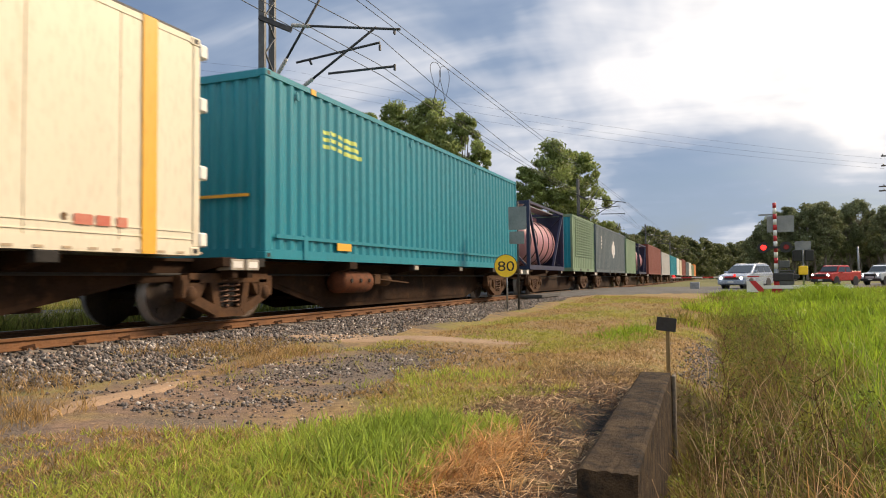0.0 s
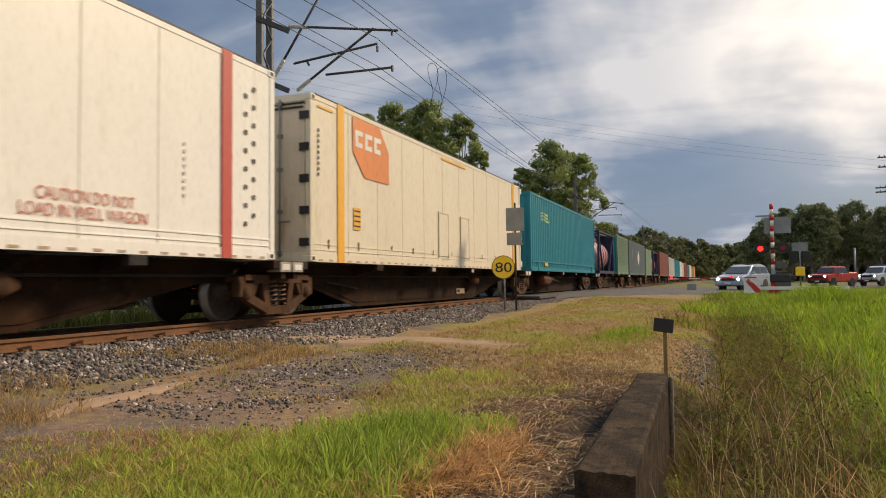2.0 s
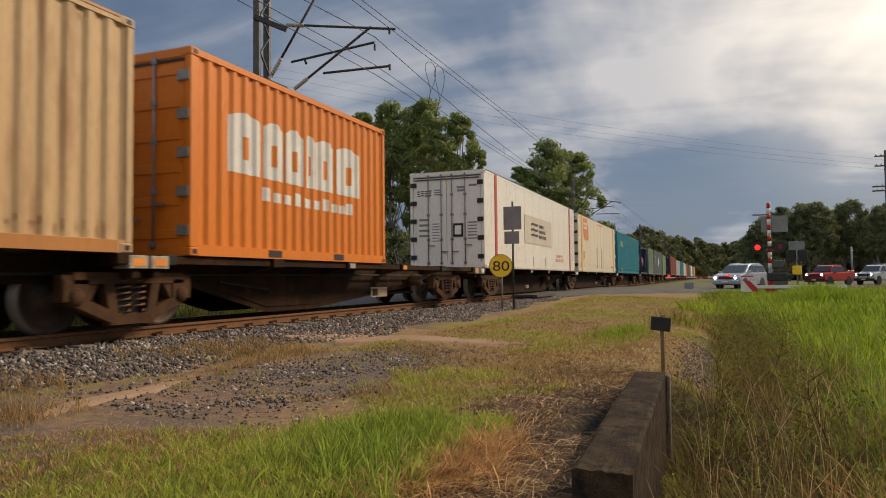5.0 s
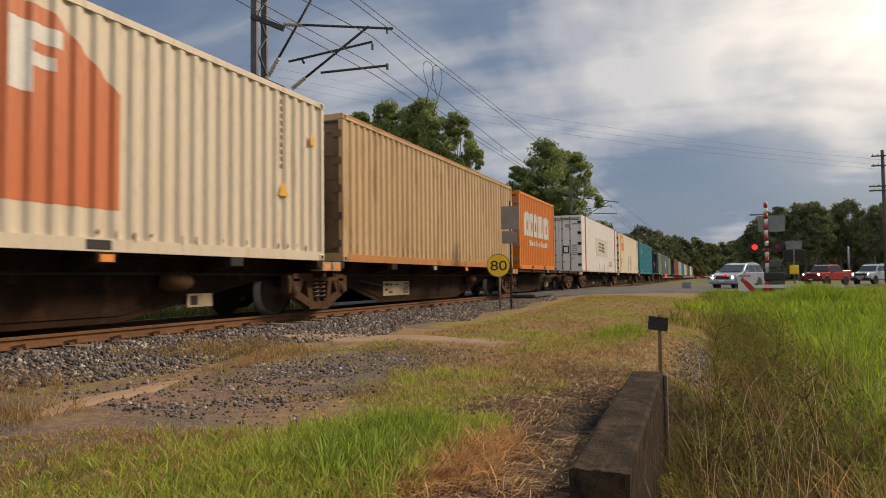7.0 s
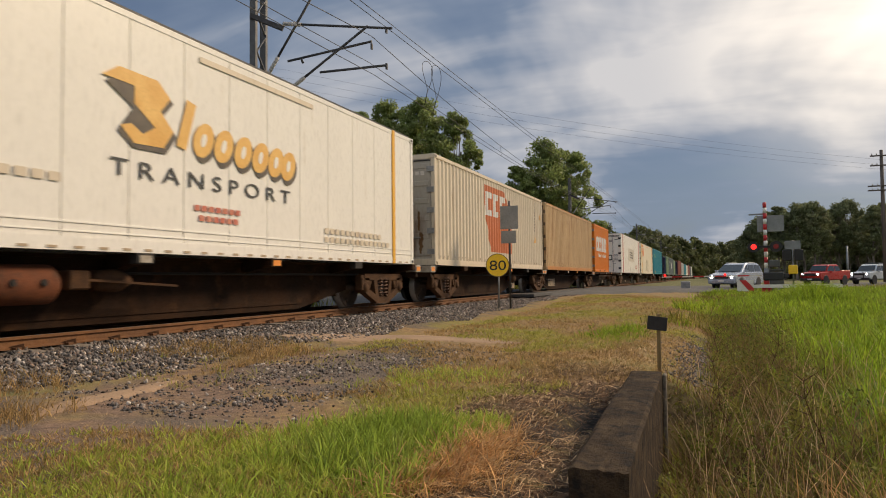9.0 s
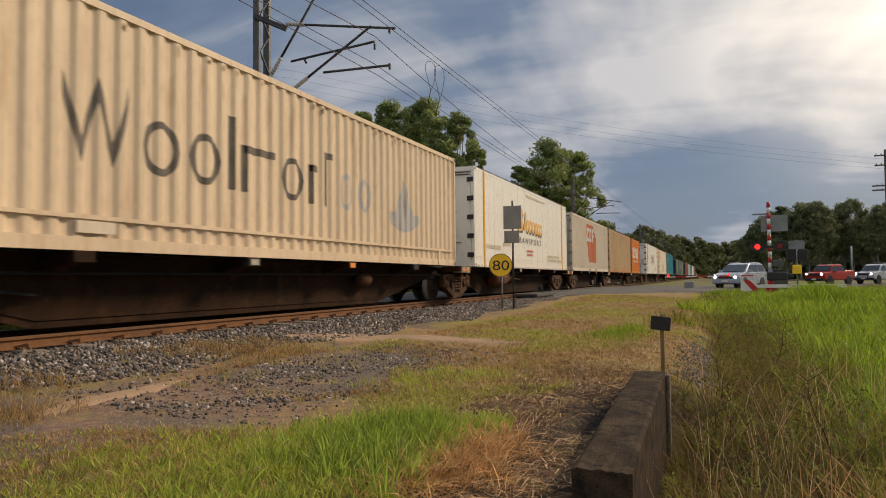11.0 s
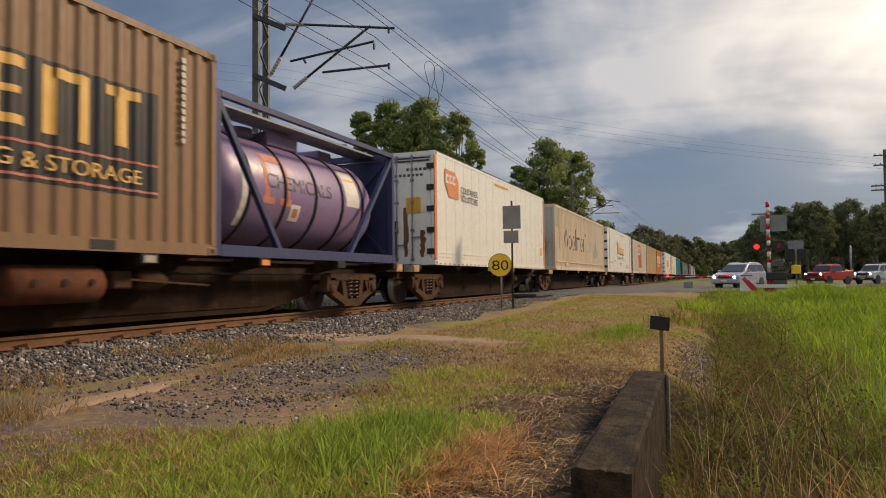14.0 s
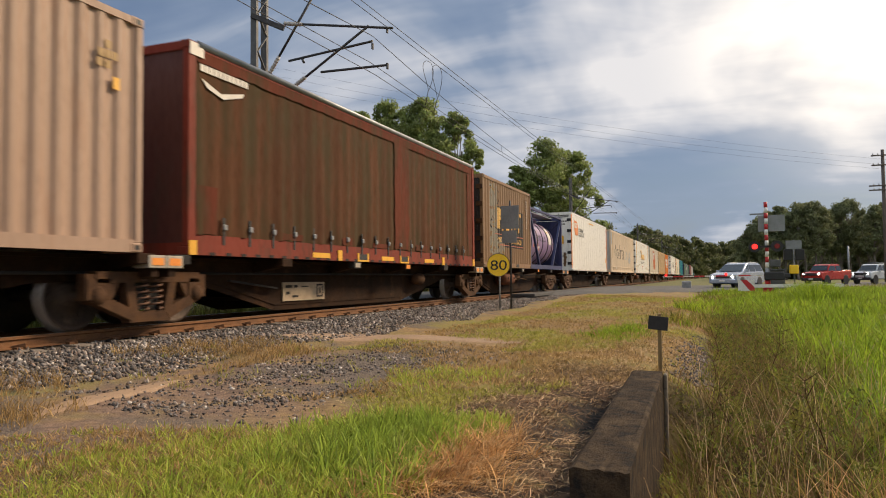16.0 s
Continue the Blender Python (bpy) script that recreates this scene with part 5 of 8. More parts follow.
    part("rail_paint", boxes((HALF - 0.004, HALF + 0.003, 0.2, 12.0, 0.0, 0.15)), P["tanframe"], c)
    part("rail_paint", boxes((HALF - 0.004, HALF + 0.003, 0.2, 12.0, 2.86, 2.895)), P["tanframe"], c)
    rnd = random.Random(32)
    stains(c, [(0.3 + 0.28 * k, z, z - rnd.uniform(0.08, 0.24), rnd.uniform(0.02, 0.05)) for k in range(42) for z in (0.36, 2.78) if rnd.random() < (0.7 if z < 1 else 0.35)], P["stain"], 6, side=True)

    # beige 40-foot box with a large orange logo
    c = container(-61.21, 12.22, 2.9, P["beige"], "beige corrugated container with a large faded orange logo", rear="doors", ends=P["rustdoor"])
    lo = lambda y: 0.5 + max(0.0, 4.95 - y) * 2.2
    hi = lambda y: 2.62 if y < 6.5 else 2.62 - (y - 6.5) * 0.75
    painted(c, (4.28, 7.45, lo, hi), P["logo_red"], 12.22, 0.28, "logo_shape")
    for k, y in enumerate((4.45, 5.22, 5.98)):
        painted(c, (y, y + 0.28, *straight(1.66, 2.42)), white, 12.22, 0.28, "logo_block", lift=0.005)
        painted(c, (y + 0.28, y + 0.66, *straight(2.22, 2.42)), white, 12.22, 0.28, "logo_block", lift=0.005)
        if k < 2:
            painted(c, (y + 0.28, y + 0.66, *straight(1.66, 1.85)), white, 12.22, 0.28, "logo_block", lift=0.005)
        else:
            painted(c, (y + 0.28, y + 0.56, *straight(1.95, 2.1)), white, 12.22, 0.28, "logo_block", lift=0.005)
    bars(c, [(-0.2 + 0.15 * k, -0.1 + 0.15 * k, 2.35, 2.45) for k in range(8)] + [(0.1 + 0.13 * k, 0.2 + 0.13 * k, 2.1, 2.18) for k in range(4)] + [(0.0, 0.35, 1.5 + 0.13 * k, 1.56 + 0.13 * k) for k in range(5)], P["pale"], "number_bar", rear=0.018)
    polygon(c, [(10.75, 1.05), (11.05, 1.05), (10.9, 1.3)], P["yellow"], "warning_triangle")
    stains(c, [(0.25, 1.5, 1.0, 0.10), (0.5, 1.45, 0.9, 0.12), (0.8, 1.4, 0.9, 0.09), (0.3, 0.9, 0.4, 0.10), (0.85, 0.85, 0.3, 0.14), (0.6, 2.3, 1.9, 0.12), (-0.3, 1.2, 0.4, 0.1)], P["stain"], 4, 0.002)
    rnd = random.Random(31)
    stains(c, [(0.4 + 0.28 * k, z, z - rnd.uniform(0.05, 0.14), rnd.uniform(0.02, 0.045)) for k in range(41) for z in (0.26,) if rnd.random() < 0.7], P["stain"], 5, side=True)
    bars(c, [(10.8, 10.87, 1.5 + 0.12 * k, 1.58 + 0.12 * k) for k in range(10)], P["fadedink"], "number_bar")
    patch(c, 11.75, 11.88, 2.05, 2.22, P["yellow"], "notice_plate")

    # white box with script lettering
    c = reefer(-76.34, 13.72, 3.0, P["white"], "white insulated container with a gold script logo and yellow stripe", P["yellow"], 0.98, P["white"], (12.55, 0.9), 0.13)
    polygon(c, [(4.5, 2.1), (4.75, 2.26), (5.4, 2.24), (5.62, 2.05), (5.45, 1.85), (5.68, 1.62), (5.5, 1.38), (5.0, 1.36), (4.78, 1.55), (4.95, 1.6), (5.15, 1.5), (5.35, 1.62), (5.0, 1.86), (5.0, 2.08)], P["gold"], "logo_initial", HALF + 0.005)
    polygon(c, [(4.56, 2.04), (4.8, 2.2), (5.45, 2.18), (5.68, 2.0), (5.5, 1.8), (5.75, 1.56), (5.55, 1.31), (5.0, 1.3), (4.74, 1.48), (5.0, 1.8)], P["fadedink"], "logo_shadow")
    def loop(y, z, a, b, mat, lift, name):
        return polygon(c, [(y + a * math.cos(k * math.pi / 10) + 0.25 * b * math.sin(k * math.pi / 10), z + b * math.sin(k * math.pi / 10)) for k in range(20)], mat, name, HALF + lift, 0.003)
    polygon(c, [(5.74, 1.46), (5.92, 1.42), (6.12, 2.08), (5.94, 2.12)], P["gold"], "logo_block", HALF + 0.005)
    for q, y in enumerate((6.28, 6.72, 7.18, 7.62, 8.04, 8.4)):
        z = 1.62 - 0.012 * q
        loop(y + 0.05, z - 0.07, 0.21, 0.25, P["fadedink"], 0.001, "logo_shadow")
        loop(y, z, 0.21, 0.25, P["gold"], 0.005, "logo_loop")
        loop(y, z, 0.055, 0.10, P["white"], 0.0085, "logo_gap")
    writing("T R A N S P O R T", 0.31, ink, c, (HALF + 0.004, 4.63, 0.93), 3.82, "transport_lettering")
    bars(c, [(6.1 + q * 0.15, 6.21 + q * 0.15, 0.62, 0.7) for q in range(7)] + [(6.2 + q * 0.15, 6.31 + q * 0.15, 0.48, 0.56) for q in range(6)], P["rednote"], "unreadable_notice")
    bars(c, [(9.6 + q * 0.2, 9.75 + q * 0.2, 0.5, 0.6) for q in range(12)] + [(9.6 + q * 0.2, 9.75 + q * 0.2, 0.34, 0.44) for q in range(14)] + [(1.0 + q * 0.2, 1.15 + q * 0.2, 0.6, 0.72) for q in range(9)] + [(3.0 + q * 0.2, 3.15 + q * 0.2, 0.75, 0.85) for q in range(5)], P["beige"], "unreadable_notice")
    patch(c, 6.2, 9.2, 2.72, 2.80, P["beige"], "height_stripe")

    # weathered beige 48-foot box with tall thin lettering
    c = container(-92.58, 14.63, 2.95, P["woolly"], "weathered beige corrugated container with tall dark faded lettering", ends=P["silver"], pockets=False, pitch=0.31)
    part("lower_rub_rail", boxes((HALF - 0.01, HALF + 0.012, 0.3, 14.3, 0.36, 0.41)), P["woolly"], c)
    for y in (1.2, 13.3):
        part("lifting_post", boxes((HALF - 0.02, HALF + 0.016, y, y + 0.13, 0.0, 0.42)), P["woolly"], c)
    for q, (y, wd, z0, z1) in enumerate(((2.14, 0.95, 1.0, 2.05), (3.3, 0.65, 1.0, 1.72), (4.15, 0.65, 1.0, 1.72), (5.0, 0.13, 1.0, 2.1), (5.3, 0.85, 1.0, 1.72), (6.35, 0.65, 1.0, 1.72), (7.2, 0.3, 1.0, 1.7), (7.7, 0.3, 1.0, 2.0), (8.3, 0.5, 1.0, 1.7), (9.05, 0.5, 1.0, 1.7))):
        m = P["fadedink"] if q < 8 else P["silver"]
        if q == 0:
            for k in range(4):
                a, b = y + k * wd / 4, y + (k + 1) * wd / 4
                up = k % 2
                slant = lambda v, a=a, b=b, up=up: ((v - a) / (b - a) if up else (b - v) / (b - a)) * (z1 - z0 - 0.3)
                painted(c, (a, b, (lambda v, f=slant: z0 + f(v)), (lambda v, f=slant: z0 + 0.3 + f(v))), m, 14.63, 0.31, "logo_stroke")
        elif 0.4 < wd < 0.7:
            yc, zc, a, b = y + wd / 2, (z0 + z1) / 2, wd / 2, (z1 - z0) / 2
            arc = lambda v, a, b, yc=yc: b * math.sqrt(max(0.0, 1 - ((v - yc) / a) ** 2))
            painted(c, (y, y + wd, (lambda v, a=a, b=b, f=arc, zc=zc: zc - f(v, a, b)), (lambda v, a=a, b=b, f=arc, zc=zc: zc + f(v, a, b))), m, 14.63, 0.31, "logo_ring")
            painted(c, (y + 0.11, y + wd - 0.11, (lambda v, a=a - 0.11, b=b - 0.1, f=arc, zc=zc: zc - f(v, a, b)), (lambda v, a=a - 0.11, b=b - 0.1, f=arc, zc=zc: zc + f(v, a, b))), P["woolly"], 14.63, 0.31, "logo_gap", lift=0.005)
        else:
            painted(c, (y, y + min(wd, 0.13), *straight(z0, z1)), m, 14.63, 0.31, "logo_stroke")
            if wd > 0.2:
                painted(c, (y, y + wd, *straight(z1 - 0.12, z1)), m, 14.63, 0.31, "logo_stroke")
    painted(c, (10.45, 12.1, (lambda y: 0.72 + 0.25 * ((y - 11.27) / 0.82) ** 2), (lambda y: 1.15 + 0.8 * max(0, 1 - abs(y - 11.27) / 0.5))), P["silver"], 14.63, 0.31, "logo_emblem")
    painted(c, (0.2, 0.75, *straight(1.95, 2.8)), P["silver"], 14.63, 0.31, "repair_patch")
    painted(c, (0.95, 1.2, *straight(1.0, 2.85)), P["tan"], 14.63, 0.31, "stained_rib")
    part("notice_plate", boxes((HALF, HALF + 0.018, 2.3, 2.85, 0.2, 0.34)), P["beige"], c)
    bars(c, [(-0.55, -0.48, 1.5 + 0.12 * k, 1.58 + 0.12 * k) for k in range(10)], P["ink"], "number_bar", rear=0.012)
    part("door_bar", boxes((-1.1, 0.9, -0.012, 0.01, 1.15, 1.2)), P["tan"], c)
    rnd = random.Random(35)
    stains(c, [(0.5 + 0.31 * k, z, z - rnd.uniform(0.06, 0.16), rnd.uniform(0.02, 0.05)) for k in range(45) for z in (2.8,) if rnd.random() < 0.5], P["stain"], 9, side=True)

    # white 40-foot reefer with orange end posts
    c = reefer(-106.98, 12.26, 2.95, P["white"], "white insulated container with orange end posts and small orange logo", None, 0.72, P["white"], post_mat=P["white"])
    for y in (0.0, 12.13):
        part("end_stripe", boxes((HALF - 0.02, HALF + 0.008, y - 0.006, y + 0.136, 0.12, 2.83)), P["logo_orange"], c)
    polygon(c, [(0.72, 2.5), (0.74, 2.2), (1.05, 1.84), (1.8, 1.84), (1.8, 2.3), (1.55, 2.55), (0.74, 2.58)], P["logo_orange"])
    for y in (0.8, 1.06, 1.32):
        polygon(c, [(y, 2.2), (y + 0.2, 2.2), (y + 0.2, 2.27), (y + 0.08, 2.27), (y + 0.08, 2.38), (y + 0.2, 2.38), (y + 0.2, 2.45), (y, 2.45)], white, "logo_block", HALF + 0.006)
    writing("CONTAINER", 0.27, ink, c, (HALF + 0.004, 1.98, 2.05), 1.5, "container_lettering")
    writing("SOLUTIONS", 0.27, ink, c, (HALF + 0.004, 1.98, 1.82), 1.5, "solutions_lettering")
    patch(c, 5.26, 6.9, 2.68, 2.74, P["yellow"], "height_stripe")
    patch(c, 11.5, 11.75, 0.55, 0.85, P["yellow"], "notice_plate")
    patch(c, 11.75, 11.85, 1.5, 1.62, P["yellow"], "notice_plate")
    part("notice_plate", boxes((0.45, 0.85, -0.004, 0.02, 1.35, 1.75)), P["yellow"], c)
    bars(c, [(0.45 + 0.12 * k, 0.53 + 0.12 * k, 2.45, 2.52) for k in range(5)] + [(0.0 + 0.12 * k, 0.08 + 0.12 * k, 2.3, 2.37) for k in range(8)], P["fadedink"], "number_bar", rear=0.018)
    part("logo_shape", boxes((-1.0, -0.7, 0.012, 0.018, 2.2, 2.38)), P["rednote"], c)
    part("logo_shape", boxes((-1.0, -0.7, 0.012, 0.018, 1.85, 2.05)), P["blue"], c)
    part("door_frame_plate", boxes((-0.05, 0.2, -0.01, 0.018, 0.8, 1.15)), M["blackpaint"], c)
    stains(c, [(-0.72, 1.1, 0.3, 0.10), (-0.2, 1.9, 0.25, 0.12), (0.42, 1.5, 0.22, 0.16), (0.9, 0.9, 0.2, 0.18), (-0.5, 0.7, 0.2, 0.2), (0.12, 0.8, 0.2, 0.10)], P["stain"], 3)

    # mauve tank
    c = tank_container(-115.45, P["mauve"], "mauve banded tank in a blue steel frame", P["blue"])
    def wrap(y0, y1, a0, a1, mat, name, lift=0.004):
        bm = bmesh.new()
        rows = [[bm.verts.new(((1.0 + lift) * math.cos(a0 + (a1 - a0) * k / 6), y, 1.17 + (1.0 + lift) * math.sin(a0 + (a1 - a0) * k / 6))) for k in range(7)] for y in (y0, y1)]
        for k in range(6):
            bm.faces.new((rows[0][k], rows[1][k], rows[1][k + 1], rows[0][k + 1]))
        return part(name, bm, mat, c)
    def curved_text(text, y, zc, size, wd, mat, name):
        ob = writing(text, size, mat, c, (0, 0, 0), wd, name)
        for v in ob.data.vertices:
            a = (v.co.z + zc - 1.17) / 1.0
            v.co = Vector(((1.004 + v.co.x) * math.cos(a), v.co.y + y, 1.17 + (1.004 + v.co.x) * math.sin(a)))
        return ob
    for a0, a1, y0, y1 in ((-0.25, -0.12, 1.5, 1.85), (-0.25, -0.12, 2.0, 2.35), (-0.12, 0.5, 1.55, 1.68), (-0.12, 0.5, 2.15, 2.28), (0.5, 0.66, 1.6, 2.25)):
        wrap(y0, y1, a0, a1, P["rednote"], "logo_shape")
    curved_text("CHEMICALS", 1.6, 1.2, 0.36, 2.1, P["ink"], "chemicals_lettering")
    wrap(4.3, 4.85, -0.05, 0.75, P["pale"], "notice_plate")
    wrap(4.35, 4.8, 0.5, 0.55, P["yellow"], "notice_line", 0.007)
    wrap(2.35, 2.65, -0.5, -0.2, P["pale"], "hazard_plate")
    wrap(2.42, 2.58, -0.43, -0.27, P["rednote"], "hazard_mark", 0.007)
    wrap(0.95, 1.1, -0.7, 0.3, P["pale"], "notice_plate")

    # brown 20-foot box with gold lettering
    c = container(-121.49, 6.06, 2.915, P["brown"], "brown corrugated 20-foot container with gold lettering on the side", rear="doors", ends=P["darkbrown"], furniture=M["bogie"])
    painted(c, (0.75, 1.65, (lambda y: 0.35 + 0.12 * math.sin(9 * y)), (lambda y: 2.72 - 0.05 * math.sin(14 * y))), P["greyfig"], 6.06, 0.28, "painted_figures")
    painted(c, (1.55, 2.4, (lambda y: 0.42 + 0.1 * math.sin(11 * y)), (lambda y: 0.9 + 0.1 * math.sin(7 * y))), P["greyfig"], 6.06, 0.28, "painted_figures")
    rnd = random.Random(44)
    for k in range(90):
        # curling brush strokes over the grey ground
        y, z = rnd.uniform(0.72, 1.72), rnd.uniform(0.5, 2.68)
        if k > 70:
            y, z = rnd.uniform(1.6, 2.35), rnd.uniform(0.42, 0.88)
        wd, ht, tilt, bow = rnd.uniform(0.05, 0.16), rnd.uniform(0.03, 0.10), rnd.uniform(-1.6, 1.6), rnd.uniform(-2, 2)
        painted(c, (y, y + wd, (lambda q, y=y, z=z, t=tilt, b=bow: z + t * (q - y) + 4 * b * (q - y) ** 2), (lambda q, y=y, z=z, t=tilt, b=bow, h=ht: z + h + t * (q - y) + 4 * b * (q - y) ** 2)),
                (P["brown"], P["darkbrown"], P["oldyellow"])[k % 3], 6.06, 0.28, "brush_stroke", lift=0.005)
    painted(c, (1.66, 4.95, *straight(0.70, 2.05)), P["darkbrown"], 6.06, 0.28, "painted_panel", lift=0.002)
    for y, wd, z0 in ((1.68, 0.2, 1.3), (2.15, 0.16, 1.2), (2.62, 0.16, 1.3), (3.25, 0.18, 1.25), (3.72, 0.16, 1.22), (4.25, 0.2, 1.28)):
        painted(c, (y, y + wd, *straight(z0, 2.0)), P["gold"], 6.06, 0.28, "logo_stroke", lift=0.005)
    for y0, y1, z0, z1 in ((1.9, 2.15, 1.6, 1.72), (1.98, 2.25, 1.75, 1.98), (2.62, 3.05, 1.88, 2.0), (2.62, 3.0, 1.6, 1.68), (2.62, 3.05, 1.28, 1.38), (3.3, 3.85, 1.88, 2.0), (4.1, 4.63, 1.88, 2.0)):
        painted(c, (y0, y1, *straight(z0, z1)), P["gold"], 6.06, 0.28, "logo_stroke", lift=0.005)
    for z in (1.1, 0.75):
        painted(c, (1.4 if z > 1 else 1.95, 4.95, *straight(z, z + 0.03)), P["rednote"], 6.06, 0.28, "red_line", lift=0.006)
    writing("MOVING & STORAGE", 0.25, P["gold"], c, (HALF - 0.008, 1.68, 0.85), 2.95, "moving_and_storage_lettering")
    bars(c, [(5.35, 5.41, 1.5 + 0.1 * k, 1.57 + 0.1 * k) for k in range(12)], P["pale"], "number_bar")
    bars(c, [(-0.9 + 0.14 * k, -0.8 + 0.14 * k, 2.3, 2.4) for k in range(7)] + [(-0.1, 0.35, z, z + 0.22) for z in (1.0, 1.5)], P["greyfig"], "number_bar", rear=-0.002)

    # red-brown curtain-sided box
    c = rolling(thing("curtain_sided_container", "grimy red-brown curtain-sided container with a row of buckles", "shipping container", group="containers on the train"), -134.66, DECK_Z)
    L, H = 12.3, 2.98
    frame_parts(c, L, H, P["curtainred"], 0.16, 0.1)
    n = 44
    for sx in (-1, 1):
        bm = bmesh.new()
        prev = None
        for k in range(n * 4 + 1):
            y = 0.16 + (L - 0.32) * k / (n * 4)
            d = 0.012 * math.sin(k * 1.3) + 0.010 * math.sin(k * 0.41 + 1)
            col = [bm.verts.new((sx * (HALF - 0.03 + d * f), y, z)) for z, f in ((0.285, 1.6), (1.0, 1.0), (2.2, 0.5), (H - 0.08, 0.1))]
            if prev:
                for j in range(3):
                    bm.faces.new((prev[j], col[j], col[j + 1], prev[j + 1]) if sx > 0 else (prev[j + 1], col[j + 1], col[j], prev[j])).smooth = True
            prev = col
        part("curtain", bm, P["curtain"], c, "grimy red-brown side curtain")
        part("lower_valance", boxes(tuple(sorted((sx * (HALF - 0.05), sx * (HALF - 0.02)))) + (0.16, L - 0.16, 0.15, 0.29)), P["curtainred"], c)
    k = 0
    y = 0.75
    while y < L - 0.4:
        b = part("strap", boxes((HALF - 0.02, HALF - 0.008, y, y + 0.05, 0.15, 0.56)), M["blackpaint"], c)
        part("buckle", bevelled(boxes((HALF - 0.01, HALF + 0.03, y - 0.02, y + 0.06, 0.37, 0.46)), 0.012, 1), M["galv"], b)
        y += 0.62
    for y in (0.02, 4.1, 9.6, 12.1):
        part("yellow_bracket", boxes((HALF - 0.01, HALF + 0.012, y, y + 0.15, 0.0, 0.2)), P["yellow"], c)
    for y in (L / 2 - 1.2, L / 2 + 0.85):
        f = part("fork_pocket", boxes((HALF - 0.01, HALF + 0.010, y - 0.06, y, 0.0, 0.17), (HALF - 0.01, HALF + 0.010, y + 0.36, y + 0.42, 0.0, 0.17), (HALF - 0.01, HALF + 0.010, y, y + 0.36, 0.0, 0.035)), P["yellow"], c, "yellow fork pocket frame")
        part("pocket_hole", boxes((HALF - 0.003, HALF + 0.004, y, y + 0.36, 0.036, 0.15)), M["blackpaint"], f)
    for y in (3.2, 6.0, 8.4):
        patch(c, y, y + 0.6, 0.04, 0.13, P["yellow"], "notice_plate")
    step = mesh_of("rail_notch", boxes((HALF - 0.003, HALF + 0.003, 0, 0.12, 0.0, 0.045)), M["dark"])
    for k in range(32):
        part("rail_notch", step, None, c, at=(0, 0.45 + 0.36 * k, 0))
    part("roof_rail", tube(bmesh.new(), (HALF - 0.02, 0.2, H - 0.02), (HALF - 0.02, L - 0.2, H - 0.02), 0.055), M["greymetal"], c)
    part("roof", boxes((-HALF + 0.05, HALF - 0.05, 0.1, L - 0.1, H - 0.06, H - 0.02)), P["curtainred"], c)
    part("rear_wall", boxes((-HALF + 0.1, HALF - 0.1, 0.03, 0.08, 0.15, H - 0.1)), P["maroon"], c)
    part("front_wall", boxes((-HALF + 0.1, HALF - 0.1, L - 0.08, L - 0.03, 0.15, H - 0.1)), P["curtain"], c)
    rnd = random.Random(14)
    for y0, y1, z0, z1 in ((0.18, 0.62, 0.30, 0.98), (2.2, 2.9, 0.31, 0.42), (4.3, 4.7, 0.31, 0.45), (5.6, 6.3, 0.31, 0.40), (7.9, 8.6, 0.31, 0.46), (9.3, 9.7, 0.31, 0.44), (11.7, 12.1, 0.31, 2.7), (0.18, 12.1, 2.72, 2.9), (6.7, 7.5, 0.32, 2.78)):
        # cleaner red cloth that shows through the grime, with ragged edges
        m = max(4, int((y1 - y0) / 0.12), int((z1 - z0) / 0.12))
        along_y = (y1 - y0) > (z1 - z0)
        lo, hi = [], []
        for q in range(m + 1):
            f = q / m
            if along_y:
                y = y0 + (y1 - y0) * f
                lo.append((y, z0 + rnd.uniform(-0.015, 0.015))); hi.append((y, z1))
            else:
                z = z0 + (z1 - z0) * f
                w = (y1 - y0) * 0.025
                lo.append((y0 + rnd.uniform(-w, w), z)); hi.append((y1 + rnd.uniform(-w, w), z))
        bm = bmesh.new()
        va = [bm.verts.new((HALF - 0.008, *p)) for p in lo]
        vb = [bm.verts.new((HALF - 0.008, *p)) for p in hi]
        for q in range(m):
            f = (va[q], va[q + 1], vb[q + 1], vb[q])
            bm.faces.new(f if along_y else f[::-1])
        part("worn_patch", bm, P["wornred"], c, "cleaner red cloth among the grime")
    part("corner_plate", boxes((HALF, HALF + 0.012, 0.02, 0.3, 2.78, 2.96)), P["pale"], c)
    bars(c, [(0.25 + 0.1 * q, 0.33 + 0.1 * q, 2.6, 2.7) for q in range(11)], P["pale"], "number_bar", HALF - 0.01)
    polygon(c, [(0.27, 2.5), (0.7, 2.37), (1.24, 2.5), (1.2, 2.43), (0.75, 2.3), (0.4, 2.38)], P["pale"], "logo_wings", HALF - 0.01)
    bars(c, [(-0.35, -0.29, 1.3 + 0.12 * k, 1.38 + 0.12 * k) for k in range(10)], P["greyfig"], "number_bar", rear=0.028)

    # following tan box
    c = container(-147.7, 12.22, 2.95, P["pinktan"], "dusty pinkish-tan corrugated container with yellow labels on its side", rear="doors")
    for y, z in ((11.52, 2.3), (11.62, 2.42), (11.62, 2.3), (11.62, 2.18), (11.72, 2.3), (11.5, 2.18)):
        patch(c, y, y + 0.085, z, z + 0.10, P["oldyellow"], "faded_label")
    patch(c, 11.74, 11.84, 1.95, 2.1, P["yellow"], "notice_plate")

    # ahead of the teal box
    c = tank_container(25.62, P["pinktank"], "dusty pink banded tank in a navy steel frame", P["darkblue"], H=2.59)
    c = container(33.68, 6.06, 2.75, P["green"], "faded green louvred 20-foot container", ends=P["teal"], pitch=0.5)
    slat = mesh_of("louvre", boxes((HALF - 0.02, HALF + 0.012, 0.7, 5.6, 0, 0.05)), P["green"])
